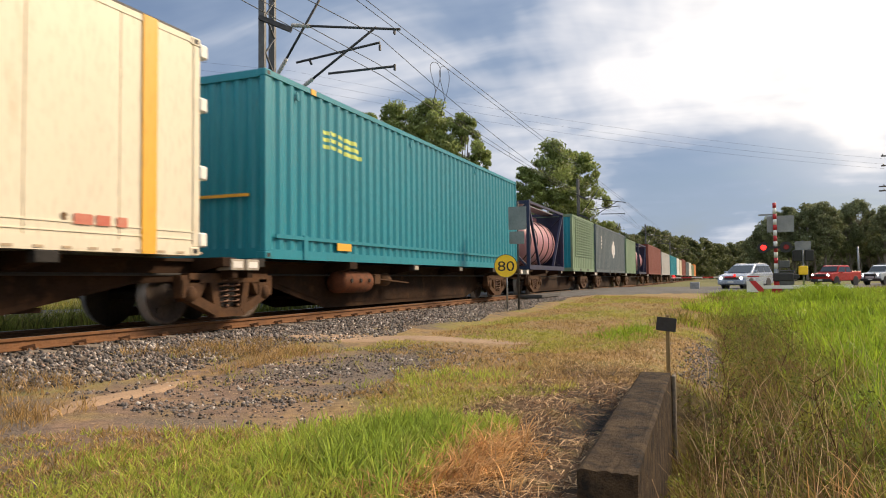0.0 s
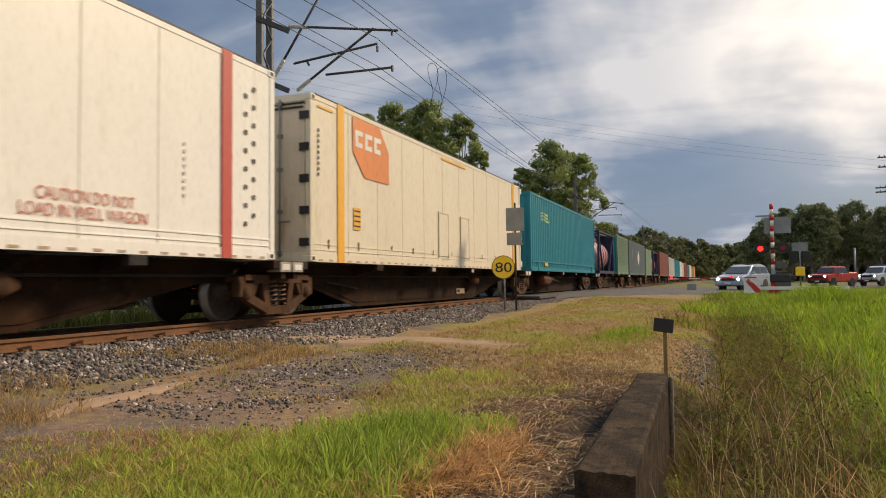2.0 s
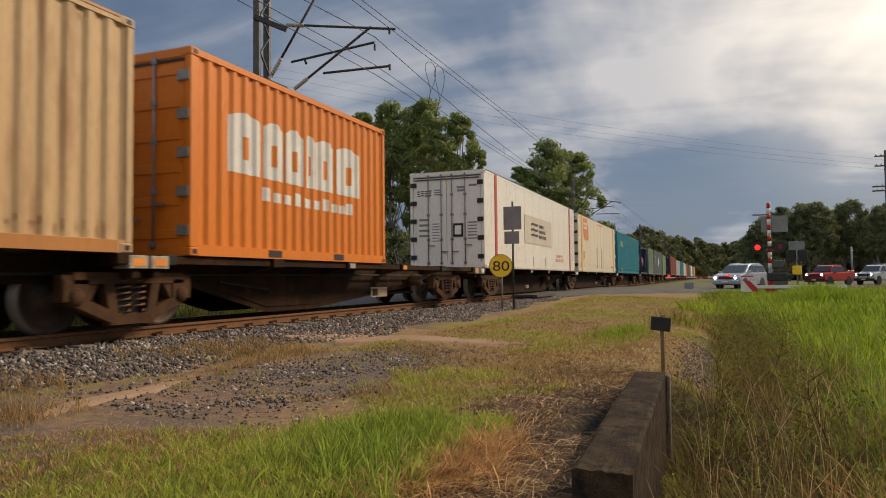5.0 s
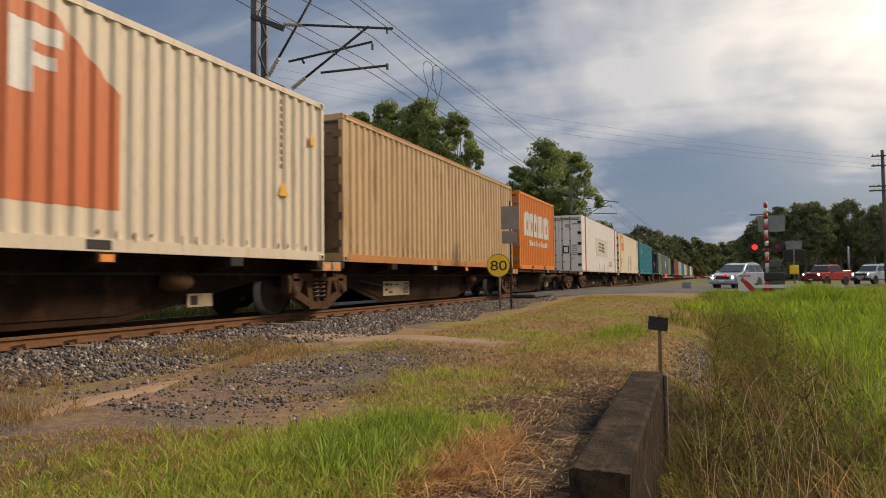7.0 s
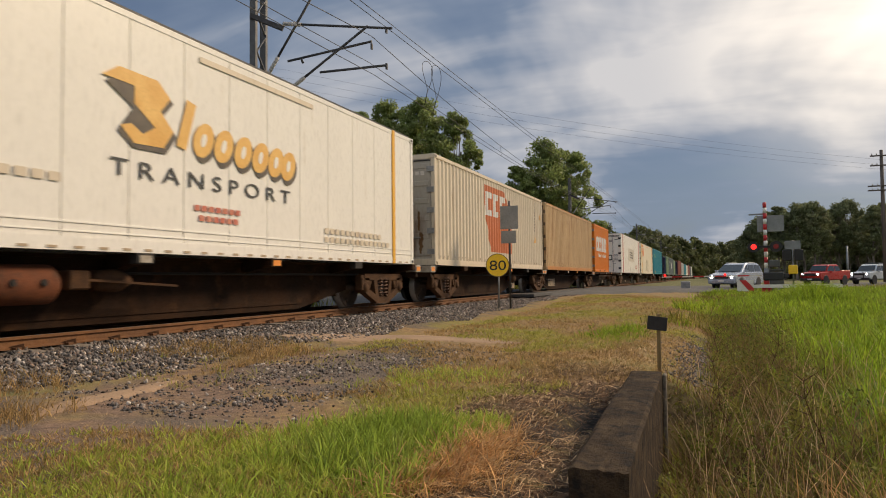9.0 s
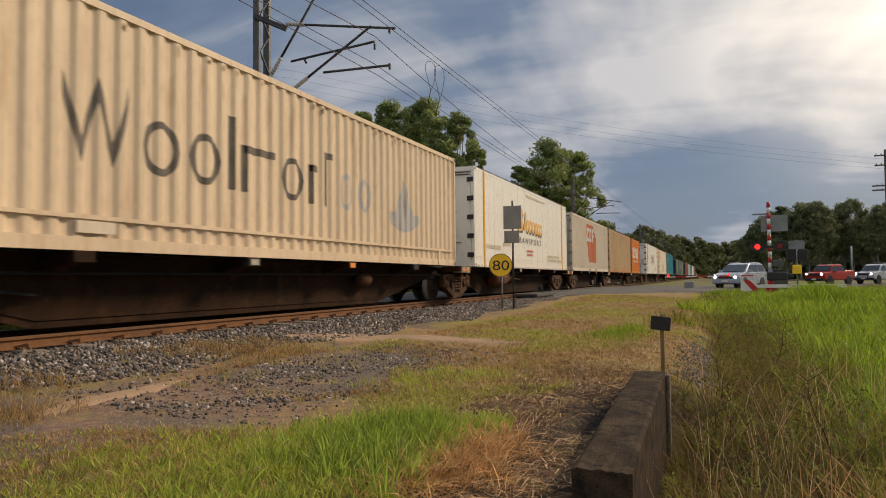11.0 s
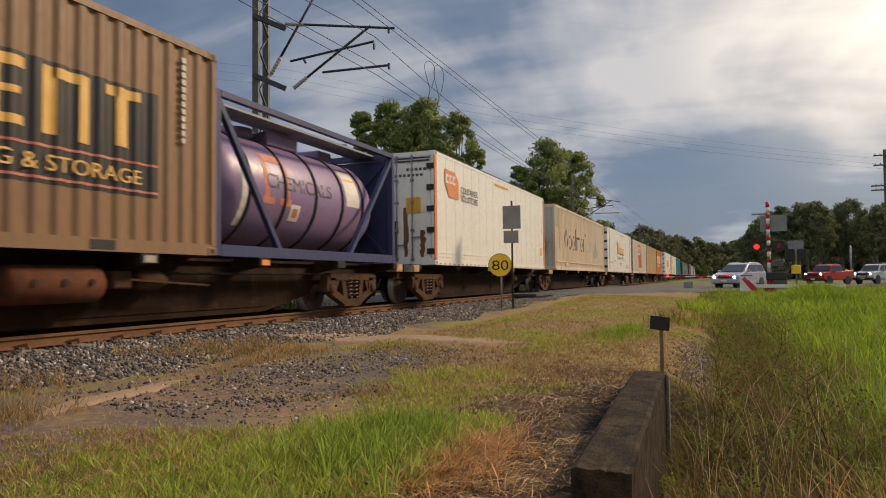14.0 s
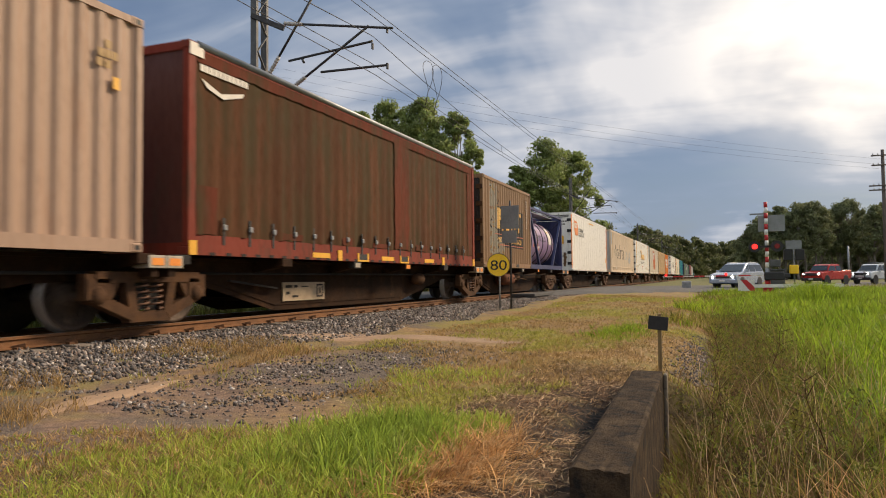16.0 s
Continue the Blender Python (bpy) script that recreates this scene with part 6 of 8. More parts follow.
    for k in range(15):
        part("louvre", slat, None, c, at=(0, 0, 0.75 + 0.13 * k))
    c = container(40.4, 12.6, 2.75, P["grey"], "slate grey container with a white oval mark", pitch=0.5)
    painted(c, (6.4, 7.6, (lambda y: 1.5 - 0.55 * math.sqrt(max(0, 1 - ((y - 7) / 0.6) ** 2))), (lambda y: 1.5 + 0.55 * math.sqrt(max(0, 1 - ((y - 7) / 0.6) ** 2)))), M["white"], 12.6, 0.5, "logo_oval")
    bars(c, [(1.9, 2.15, 1.4 + 0.2 * k, 1.52 + 0.2 * k) for k in range(4)], P["pale"], "number_bar")
    c = container(53.8, 6.06, 2.6, P["green"], "faded olive green 20-foot container", pitch=0.7)
    c = tank_container(62.2, P["pinktank"], "dusty pink banded tank in a navy steel frame", P["darkblue"], H=2.59)
    far = [(70.6, 14.6, P["oxide"], 2.9, "oxide red corrugated container far ahead on the train"), (86.5, 13.2, P["silver"], 2.7, "weathered grey corrugated container far ahead on the train"),
           (101.2, 13.0, P["teal"], 2.7, "teal corrugated container far ahead on the train"), (115.6, 6.06, P["white"], 2.7, "short white container far ahead on the train"),
           (123.0, 6.06, P["beige"], 2.6, "short beige container far ahead on the train"), (130.2, 12.2, P["oxide"], 2.9, "oxide red corrugated container far ahead on the train"), (143.6, 12.2, P["grey"], 2.6, "slate grey corrugated container far ahead on the train"),
           (157.0, 12.2, P["white"], 2.8, "white corrugated container far ahead on the train"), (170.4, 12.2, P["green"], 2.6, "faded green corrugated container far ahead on the train"),
           (183.8, 12.2, P["orange"], 2.9, "orange corrugated container far ahead on the train")]
    for s, L, m, H, lab in far:
        container(s, L, H, m, lab, pitch=0.5, pockets=False)

    # wagons, in packs that share the bogies between them
    wagon(8.85, 24.45, (22.3, 8.75), tank=12.0)
    wagon(-6.75, 8.65, (-6.85,), board=(2.7, 0.7, 0.15))
    wagon(-22.35, -6.95, (-20.5,), board=(-14.8, 0.5, 0.13))
    w = wagon(-35.7, -22.75, (-24.6,), "dusty brown skeletal container wagon with its front half empty", amber=True, fore=8.2, board=(-28.5, 0.8, 0.22))
    part("side_sill", boxes((1.1, 1.2, 0.1, 12.8, -0.12, -0.02)), M["steel"], w)
    wagon(-48.65, -35.9, (-35.8,), board=(-45.3, 1.5, 0.34), amber=True)
    wagon(-61.5, -48.85, (-48.75, -59.8), amber=True, board=(-51.9, 0.55, 0.2))
    wagon(-77.1, -62.3, (-63.78,), tank=-73.5, amber=True)
    wagon(-93.55, -77.3, (-77.2, -93.65), amber=True)
    wagon(-108.3, -93.75, (-106.85,), amber=True)
    wagon(-121.85, -109.1, (-110.9, -121.95), tank=-118.5, amber=True)
    wagon(-135.0, -122.05, (-135.05,), board=(-131.5, 1.45, 0.34), amber=True)
    wagon(-148.3, -135.15, (-146.2,), amber=True)
    for s0, s1 in ((25.1, 40.0), (40.3, 53.3), (53.6, 69.4), (69.9, 85.6), (86.0, 100.4), (100.8, 114.6), (115.0, 129.6), (130.0, 143.0), (143.4, 156.4), (156.8, 169.8), (170.2, 183.2), (183.6, 196.6)):
        wagon(s0, s1, (s0 + 2.2, s1 - 2.2))


build_train()
# ---- trees ----
def leaf_cloud(centres, radii, n, size, seed, droop=0.3):
    """Small leaves scattered in ragged clumps."""
    rs = np.random.RandomState(seed)
    k = rs.randint(0, len(centres), n)
    c, r = np.array(centres)[k], np.array(radii)[k]
    d = rs.randn(n, 3)
    stretch = (0.55 + 0.9 * rs.rand(len(centres), 3))[k] * np.array([1, 1, 0.7])
    far = np.linalg.norm(d, axis=1)[:, None]
    d /= far
    p = c + d * np.minimum(far * 0.55, 1.0) * r[:, None] * stretch
    a = rs.randn(n, 3)
    a[:, 2] -= droop
    a /= np.linalg.norm(a, axis=1)[:, None]
    b = np.cross(a, d + 0.55 * rs.randn(n, 3) + np.array([0, 0, 0.35]))
    b /= np.linalg.norm(b, axis=1)[:, None]
    s = size * (0.6 + 0.8 * rs.rand(n))[:, None]
    return np.stack([p - a * s, p + b * s * 0.42, p - b * s * 0.42, p + a * s], 1)


def tree(x, y, base, height, spread, seed, label, leaves=5000, leaf=0.16, crown_low=0.35, clumps=26, mat="leaf", trunk=0.22, name="gum_tree"):
    rnd = random.Random(seed)
    t = thing(name, label, "tree", (x, y, base), group="trees")
    bm = bmesh.new()
    p, r = Vector((0, 0, -0.3)), trunk
    top = height * 0.8
    spine = [p]
    for k in range(5):
        q = Vector((rnd.uniform(-.05, .05) * height * (k + 1) / 5, rnd.uniform(-.05, .05) * height * (k + 1) / 5, top * (k + 1) / 5))
        tube(bm, p, q, r, r * 0.78, 8, False)
        p, r = q, r * 0.78
        spine.append(p)
    cs, rs_ = [], []
    clumps = int(clumps * 2.6)
    for k in range(clumps):
        f = crown_low + (1 - crown_low) * ((k + rnd.random()) / clumps)
        z = height * f
        wd = spread * math.sin(math.pi * min(0.97, max(0.12, (f - crown_low + 0.12) / (1.12 - crown_low)))) ** 0.7
        a = rnd.uniform(0, 6.283)
        d = wd * math.sqrt(rnd.random())
        c = Vector((d * math.cos(a), d * math.sin(a), z))
        cs.append(c)
        rs_.append(spread * rnd.uniform(0.13, 0.32))
        j = spine[max(1, min(4, int(f * 4.2)))]
        if k % 4 == 0:
            mid_ = j.lerp(c, 0.5) + Vector((0, 0, -0.04 * height))
            tube(bm, j, mid_, trunk * 0.3, trunk * 0.2, 6, False)
            tube(bm, mid_, c, trunk * 0.2, trunk * 0.06, 5, False)
    part("trunk", bm, M["bark"], t)
    V = leaf_cloud([tuple(c) for c in cs], rs_, int(leaves * 1.9), leaf * 0.68, seed)
    part("crown", quads_mesh("crown", V, 4, M[mat]), None, t)
    return t


def seen_at(across, away):
    """A place by its slope across the view and its distance along it."""
    a = radians(HEADING)
    return -away * math.sin(a) + across * away * math.cos(a), away * math.cos(a) + across * away * math.sin(a)


def build_trees():
    g = "grey-green gum tree with a ragged open crown"
    # the two tall gums behind the train
    for across, away, h, w, n, low, cl, sd in ((-0.118, 54, 13.7, 1.7, 5000, 0.62, 16, 15), (-0.078, 53, 14.1, 2.6, 9000, 0.5, 26, 18), (-0.03, 52, 14.0, 2.8, 11000, 0.48, 28, 11), (0.022, 51, 12.7, 2.1, 7500, 0.5, 22, 12), (-0.05, 56, 13.2, 3.2, 7000, 0.4, 24, 16),
                                               (0.150, 75, 15.3, 3.7, 15000, 0.25, 40, 13), (0.106, 73, 12.4, 2.2, 7000, 0.3, 22, 14), (0.185, 77, 14.6, 3.3, 12000, 0.2, 34, 17)):
        x, y = seen_at(across, away)
        tree(x, y, 0.2, h, w, sd, g, n, 0.19 if away < 60 else 0.24, low, cl)
    rnd = random.Random(7)
    # thicket beyond the track
    for k in range(17):
        across = -0.70 + k * 0.036
        away = 46 + rnd.uniform(-3, 5)
        h = np.interp(across, [-0.7, -0.58, -0.5, -0.42, -0.34, -0.26, -0.1], [13.5, 12.8, 8.5, 8.8, 8.2, 6.5, 5.5]) * rnd.uniform(0.9, 1.05)
        x, y = seen_at(across, away)
        tree(x, y, 0.1, h, rnd.uniform(2.8, 3.8), 100 + k, "dark green bushy tree in a thicket beyond the track", 6000, 0.22, 0.1, 26, "leafdark", name="bushy_tree")
    for k in range(16):
        x, y = seen_at(-0.72 + k * 0.05, 38 + rnd.uniform(-2, 2))
        tree(x, y, 0.1, rnd.uniform(2.4, 3.6), rnd.uniform(2.2, 3.0), 150 + k, "low dark green shrub beyond the track", 2600, 0.16, 0.05, 14, "leafdark", trunk=0.08, name="shrub")
    # along the line towards the distance
    for k in range(22):
        across = 0.222 + k * 0.0095
        away = 120 + k * 9 + rnd.uniform(-8, 8)
        x, y = seen_at(across, away)
        h = (np.interp(across, [0.22, 0.25, 0.30, 0.34, 0.42], [0.088, 0.06, 0.076, 0.055, 0.048]) * away + 1.1) * rnd.uniform(0.82, 1.0)
        tree(x, y, 0.3, h, h * rnd.uniform(0.3, 0.42), 200 + k, "distant grey-green tree beside the line", 2600, 0.042 * h, 0.12, 20, "leafdark")
    for k in range(24):
        x, y = seen_at(0.22 + k * 0.011, 330 + rnd.uniform(-20, 30))
        tree(x, y, 0.3, rnd.uniform(12, 17), rnd.uniform(6, 8), 240 + k, "distant tree in a far wood", 1600, 0.8, 0.05, 16, "woodleaf")
    # wood behind the road
    for k in range(26):
        x, y = seen_at(0.437 + k * 0.0125 + rnd.uniform(-.003, .003), 150 + rnd.uniform(-10, 10))
        tree(x, y, 0.3, rnd.uniform(13.6, 16.6) * (1 if k > 2 else 0.62 + 0.13 * k), rnd.uniform(3.2, 4.6), 300 + k, "tall pale-trunked gum tree at the edge of a wood", 5600, 0.34, 0.36, 36, "woodleaf", trunk=0.3)
    for k in range(24):
        x, y = seen_at(0.432 + k * 0.0135, 172 + rnd.uniform(-5, 10))
        tree(x, y, 0.3, rnd.uniform(6, 10), rnd.uniform(4.5, 6), 360 + k, "understorey tree in the shade of a wood", 2600, 0.5, 0.02, 20, "woodleaf")


build_trees()


# ---- overhead line ----
def mast(y, label, arms=True):
    x = -11.0
    m = thing("overhead_line_mast", label, "overhead line mast", (x, y, 0.15), group="overhead line masts")
    H = 9.2
    for sy in (-0.22, 0.22):
        part("channel", boxes((-0.09, 0.09, sy - 0.045, sy + 0.045, 0, H)), M["mastpaint"], m)
    z = 0.4
    k = 0
    while z < H - 0.5:
        s = 1 if k % 2 else -1
        part("lacing_bar", beam(bmesh.new(), (0.08, -0.2 * s, z), (0.08, 0.2 * s, z + 0.5), 0.02, 0.05), M["mastpaint"], m)
        z += 0.5
        k += 1
    part("footing", boxes((-0.35, 0.35, -0.5, 0.5, -0.4, 0.12)), M["concrete"], m)
    if arms:
        z0 = -0.15
        for nm, a, b, r in (("bracket", (0.0, -0.35, 7.95 + z0), (0.75, 0.0, 7.62 + z0), 0.07), ("bracket", (0.0, -0.35, 6.4 + z0), (0.75, 0.0, 6.05 + z0), 0.07)):
            part(nm, beam(bmesh.new(), a, b, 0.12, 0.1), M["catenary"], m)
        for a, b in (((0.75, 0, 7.75 + z0), (3.85, 0, 7.2 + z0)), ((0.35, 0, 6.55 + z0), (1.7, 0, 8.45 + z0)), ((1.1, 0, 6.1 + z0), (3.2, 0, 7.35 + z0)),
                     ((0.9, 0, 6.75 + z0), (3.3, 0, 6.95 + z0)), ((1.85, 0, 6.35 + z0), (3.7, 0, 6.31 + z0)), ((1.3, 0, 6.75 + z0), (1.35, 0, 6.65 + z0))):
            part("cantilever_tube", tube(bmesh.new(), a, b, 0.032), M["catenary"], m)
        for a, b in (((0.78, 0, 7.745 + z0), (1.3, 0, 7.65 + z0)), ((0.28, 0, 6.45 + z0), (0.6, 0, 6.9 + z0)), ((1.0, 0, 6.04 + z0), (1.4, 0, 6.28 + z0))):
            bm = bmesh.new()
            A, B = Vector(a), Vector(b)
            for k in range(7):
                tube(bm, A.lerp(B, k / 7), A.lerp(B, (k + 0.55) / 7), 0.06, 0.045, 10)
            tube(bm, A, B, 0.045, n=8)
            part("insulator", bm, M["insulator"], m)
        for yz in ((3.3, 6.85), (3.7, 6.31), (3.7, 7.2)):
            part("clamp", boxes((yz[0] - 0.02, yz[0] + 0.02, -0.03, 0.03, yz[1] + z0 - 0.10, yz[1] + z0 + 0.045)), M["catenary"], m)
    return m


MASTS = (15.35, 58.2, 112.5, 166)
for k, y in enumerate(MASTS):
    mast(y, "galvanised lattice mast with cantilever arms over the track")


def sagging(name, pts, r, label, sag=0.0):
    """A wire strung over its supports."""
    cu = bpy.data.curves.new(name, "CURVE")
    cu.dimensions, cu.bevel_depth, cu.bevel_resolution = "3D", r, 1
    line = []
    for a, b in zip(pts, pts[1:]):
        for k in range(13):
            f = k / 12
            v = Vector(a).lerp(Vector(b), f)
            v.z -= sag * 4 * f * (1 - f)
            line.append(v)
    sp = cu.splines.new("POLY")
    sp.points.add(len(line) - 1)
    for q, v in zip(sp.points, line):
        q.co = (*v, 1)
    tmp = bpy.data.objects.new(name, cu)
    scene.collection.objects.link(tmp)
    me = bpy.data.meshes.new_from_object(tmp.evaluated_get(bpy.context.evaluated_depsgraph_get()))
    bpy.data.objects.remove(tmp)
    me.materials.clear()
    me.materials.append(M["wire"])
    return tagged(new(name, me), label, "wire", group="overhead wires")


def build_wires():
    spans = [-30.0] + list(MASTS) + [220, 330]
    run = thing("overhead_wires", "dark contact and catenary wires with thin droppers over the track", "overhead wires")

    def strung(name, x, z, sag, r=0.008):
        ob = sagging(name, [(x, y, z) for y in spans], r, "", sag)
        ob.parent = run
        for k in ("label", "category", "group"):
            if k in ob:
                del ob[k]
        return ob
    strung("earth_wire", -7.2, 7.16, 0.03)
    strung("earth_wire", -7.1, 7.24, 0.03)
    strung("catenary_wire", -7.7, 7.08, 1.0, 0.009)
    strung("contact_wire", -7.75, 6.42, 0.42)
    strung("contact_wire", -7.65, 6.12, 0.30)
    for a, b in zip(spans, spans[1:]):
        for f in (0.14, 0.26, 0.4, 0.6, 0.74, 0.86):
            y = a + (b - a) * f
            q = 4 * f * (1 - f)
            part("dropper", tube(bmesh.new(), (-7.65, y, 6.12 - 0.30 * q), (-7.7, y, 7.08 - 1.0 * q), 0.005, n=5), M["wire"], run)
    # slack jumper loops
    for cy, h in ((18.6, 0.42), (19.3, 0.5)):
        bm = bmesh.new()
        pts = [(-7.55 + 0.05 * math.sin(a * 2), cy + 0.33 * math.sin(a), 6.95 + h * math.cos(a)) for a in np.linspace(0, 6.283, 25)]
        for p, q in zip(pts, pts[1:]):
            tube(bm, p, q, 0.008, n=5, cap=False)
        tube(bm, pts[12], (-7.65, cy, 6.1), 0.011, n=5)
        part("jumper_loop", bm, M["wire"], run)
    for k, z in enumerate((11.7, 11.2, 10.8)):
        sagging("power_line", [(-90, 24, 27.5 - 0.8 * k), (-34, 51, 19.2 - 0.7 * k), (14.7, 75, z), (70, 100, z)], 0.006, "thin power line that crosses high over the track", 0.8)


build_wires()


# ---- line-side things ----
def build_lineside():
    s = thing("speed_sign", "round yellow speed board on a thin steel post", "speed sign", pose(-5.8, 19.5, 0.25, 0, 0, 18))
    bm = bmesh.new()
    lathe(bm, [(-0.012, 0.32), (0.006, 0.325), (0.012, 0.31)], True, 40, (0, 0, 1.235))
    disc = part("disc", bm, M["yellow"], s, "yellow disc with a dark rim")
    part("rim", lathe(bmesh.new(), [(-0.016, 0.335), (0.004, 0.335), (0.008, 0.31), (-0.016, 0.318), (-0.016, 0.335)], True, 40, (0, 0, 1.235), False), M["timber"], disc)
    writing("80", 0.40, M["blackpaint"], disc, (-0.245, -0.016, 1.095), 0.47, "number_lettering", rear=True)
    part("post", tube(bmesh.new(), (0.03, 0.04, 0), (0.03, 0.04, 1.35), 0.025), M["galv"], s)
    b = thing("sign_post", "thin steel post with two grey sign plates seen from behind", "sign post", (-5.5, 19.75, 0.25))
    part("post", tube(bmesh.new(), (0, 0, 0), (0, 0, 3.1), 0.03), M["catenary"], b)
    part("sign_plate", boxes((-0.26, 0.27, -0.05, -0.035, 2.28, 2.95)), M["greymetal"], b, "grey back of a sign plate")
    part("sign_plate", boxes((-0.24, 0.2, -0.05, -0.035, 1.87, 2.23)), M["greymetal"], b, "grey back of a smaller sign plate")
    # culvert headwall: a deep wall along the ditch with a pier at its far end
    hw = thing("culvert_headwall", "long weathered headwall of dark mottled concrete beside the ditch", "headwall", (-0.415, 3.6, 0.0))
    bm = boxes((-0.30, 0.0, 0.0, 3.85, -1.15, 0.15))
    bmesh.ops.subdivide_edges(bm, edges=list(bm.edges), cuts=11, use_grid_fill=True)
    rnd = random.Random(2)
    for v in bm.verts:
        rim = (v.co.z > 0.149) and (v.co.x > -0.005 or v.co.x < -0.295 or v.co.y < 0.001)
        v.co.x -= 0.026 * v.co.y
        v.co += Vector((rnd.uniform(-.002, .002), rnd.uniform(-.004, .004), -rnd.uniform(0.004, 0.022) if rim else rnd.uniform(-.0015, .0015)))
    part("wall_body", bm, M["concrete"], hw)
    part("end_pier", bevelled(boxes((-0.095, -0.055, 3.78, 3.90, -1.15, 0.13)), 0.012, 1), M["pier"], hw, "pale weathered pier at the end of the wall")
    # small marker stake
    f = thing("marker_stake", "short timber stake with a small black plate", "marker stake", (-0.63, 8.77, 0.0))
    part("stake", bevelled(boxes((-0.022, 0.022, -0.022, 0.022, -0.3, 0.66)), 0.005, 1), M["timber"], f)
    bm = boxes((-0.125, 0.10, -0.045, -0.025, 0.47, 0.63))
    bmesh.ops.rotate(bm, cent=(0, 0, 0.55), matrix=Matrix.Rotation(radians(6), 3, "Y"), verts=bm.verts)
    part("plate", bm, M["blackpaint"], f, "small black plate")


build_lineside()


# ---- level crossing ----
def build_crossing():
    c = thing("crossing_signal", "red and white level crossing post with flashing lights and lowered boom", "crossing signal", (2.4, 38.0, 0.12))
    n = 12
    for k in range(n):
        part("post_band", tube(bmesh.new(), (0, 0, 1.35 + k * 0.27), (0, 0, 1.35 + (k + 1) * 0.27), 0.085, n=12), M["red"] if k % 2 else M["white"], c)
    part("post_base", tube(bmesh.new(), (0, 0, 0), (0, 0, 1.35), 0.10, n=12), M["galv"], c)
    part("red_guard", bevelled(boxes((-0.22, 0.22, -0.2, 0.2, 0.0, 0.42)), 0.02, 1), M["red"], c)
    part("band_sleeve", tube(bmesh.new(), (0, 0, 0.42), (0, 0, 0.9), 0.13, n=12), M["red"], c)
    part("mechanism", bevelled(boxes((-0.15, 0.75, -0.25, 0.2, 0.75, 1.15)), 0.06), M["trimplastic"], c)
    part("sign_plate", boxes((-0.35, 0.85, 0.1, 0.12, 3.15, 3.95)), M["greymetal"], c, "grey back of a crossing sign")
    part("sign_plate", boxes((-0.72, 0.1, 0.1, 0.12, 3.98, 4.06)), M["greymetal"], c)
    part("cross_arm", boxes((-0.75, 0.8, -0.12, -0.04, 2.35, 2.45)), M["blackpaint"], c)
    for x, m in ((-0.55, "redlamp"), (0.45, "reddim")):
        l = part("lamp_hood", tube(bmesh.new(), (x, -0.02, 2.4), (x, -0.26, 2.4), 0.27, 0.27, 20), M["blackpaint"], c)
        part("lens", tube(bmesh.new(), (x, -0.262, 2.4), (x, -0.28, 2.4), 0.13, 0.11, 20), M[m], l)
    part("bell_box", bevelled(boxes((0.12, 0.6, -0.1, 0.1, 1.4, 1.75)), 0.03), M["mastpaint"], c)
    a, b = Vector((-0.2, 0, 1.0)), Vector((-5.0, 1.8, 0.97))
    n = 9
    for k in range(n):
        part("boom_band", beam(bmesh.new(), a.lerp(b, k / n), a.lerp(b, (k + 1) / n), 0.06, 0.14), M["red"] if k % 2 else M["white"], c)
    for f in (0.35, 0.97):
        q = a.lerp(b, f)
        part("boom_light", tube(bmesh.new(), q + Vector((0, -0.06, 0.08)), q + Vector((0, -0.12, 0.08)), 0.06, n=10), M["redlamp"], c)
    part("boom_counterweight", bevelled(boxes((0.3, 1.0, -0.1, 0.1, 0.85, 1.08)), 0.04), M["trimplastic"], c)

    s = thing("far_sign_post", "steel post with grey sign back, dark lamp box and yellow panel", "sign post", (3.7, 39.2, 0.12))
    part("post", tube(bmesh.new(), (0, 0, 0), (0, 0, 2.75), 0.04), M["galv"], s)
    part("sign_plate", boxes((-0.36, 0.36, -0.06, -0.04, 2.3, 2.72)), M["greymetal"], s)
    for x in (-0.27, 0.27):
        part("lamp_box", bevelled(boxes((x - 0.2, x + 0.2, -0.16, 0.1, 1.72, 2.28)), 0.04), M["blackpaint"], s)
    part("yellow_panel", bevelled(boxes((-0.22, 0.2, -0.12, 0.08, 1.05, 1.5)), 0.05), M["yellow"], s)
    e = thing("equipment_case", "grey equipment case beside the crossing", "equipment case", (3.1, 41.5, 0.12))
    part("case", bevelled(boxes((-0.35, 0.35, -0.3, 0.3, 0.0, 1.25)), 0.03), M["mastpaint"], e)
    part("case_roof", bevelled(boxes((-0.4, 0.4, -0.35, 0.35, 1.25, 1.31)), 0.01, 1), M["mastpaint"], e)
    ch = thing("chevron_board", "white board with a red slanted band on a short post", "marker board", (1.45, 37.2, 0.08))
    part("board", boxes((-0.42, 0.32, -0.02, 0.02, 0.28, 0.82)), M["white"], ch)
    bm = bmesh.new()
    v = [bm.verts.new(p) for p in ((-0.3, -0.026, 0.82), (-0.02, -0.026, 0.82), (0.32, -0.026, 0.45), (0.32, -0.026, 0.28), (0.12, -0.026, 0.28))]
    bm.faces.new(v)
    part("red_band", bm, M["red"], ch)
    part("post", boxes((-0.08, 0.08, 0.021, 0.08, -0.1, 0.5)), M["red"], ch)
    g = thing("guard_rail", "low white steel guard rail beside the crossing", "guard rail", (2.0, 37.6, 0.1))
    part("rail_beam", boxes((-0.3, 3.6, -0.04, 0.04, 0.42, 0.58)), M["white"], g)
    for x in (0.9, 2.2, 3.5):
        part("post", boxes((x - 0.05, x + 0.05, 0.041, 0.12, -0.2, 0.55)), M["galv"], g)
    w = thing("white_cabinet", "small pale cabinet beside the crossing road", "cabinet", (-1.7, 47.5, 0.2))
    part("body", bevelled(boxes((-0.28, 0.28, -0.25, 0.25, -0.1, 0.6)), 0.03), M["galv"], w)


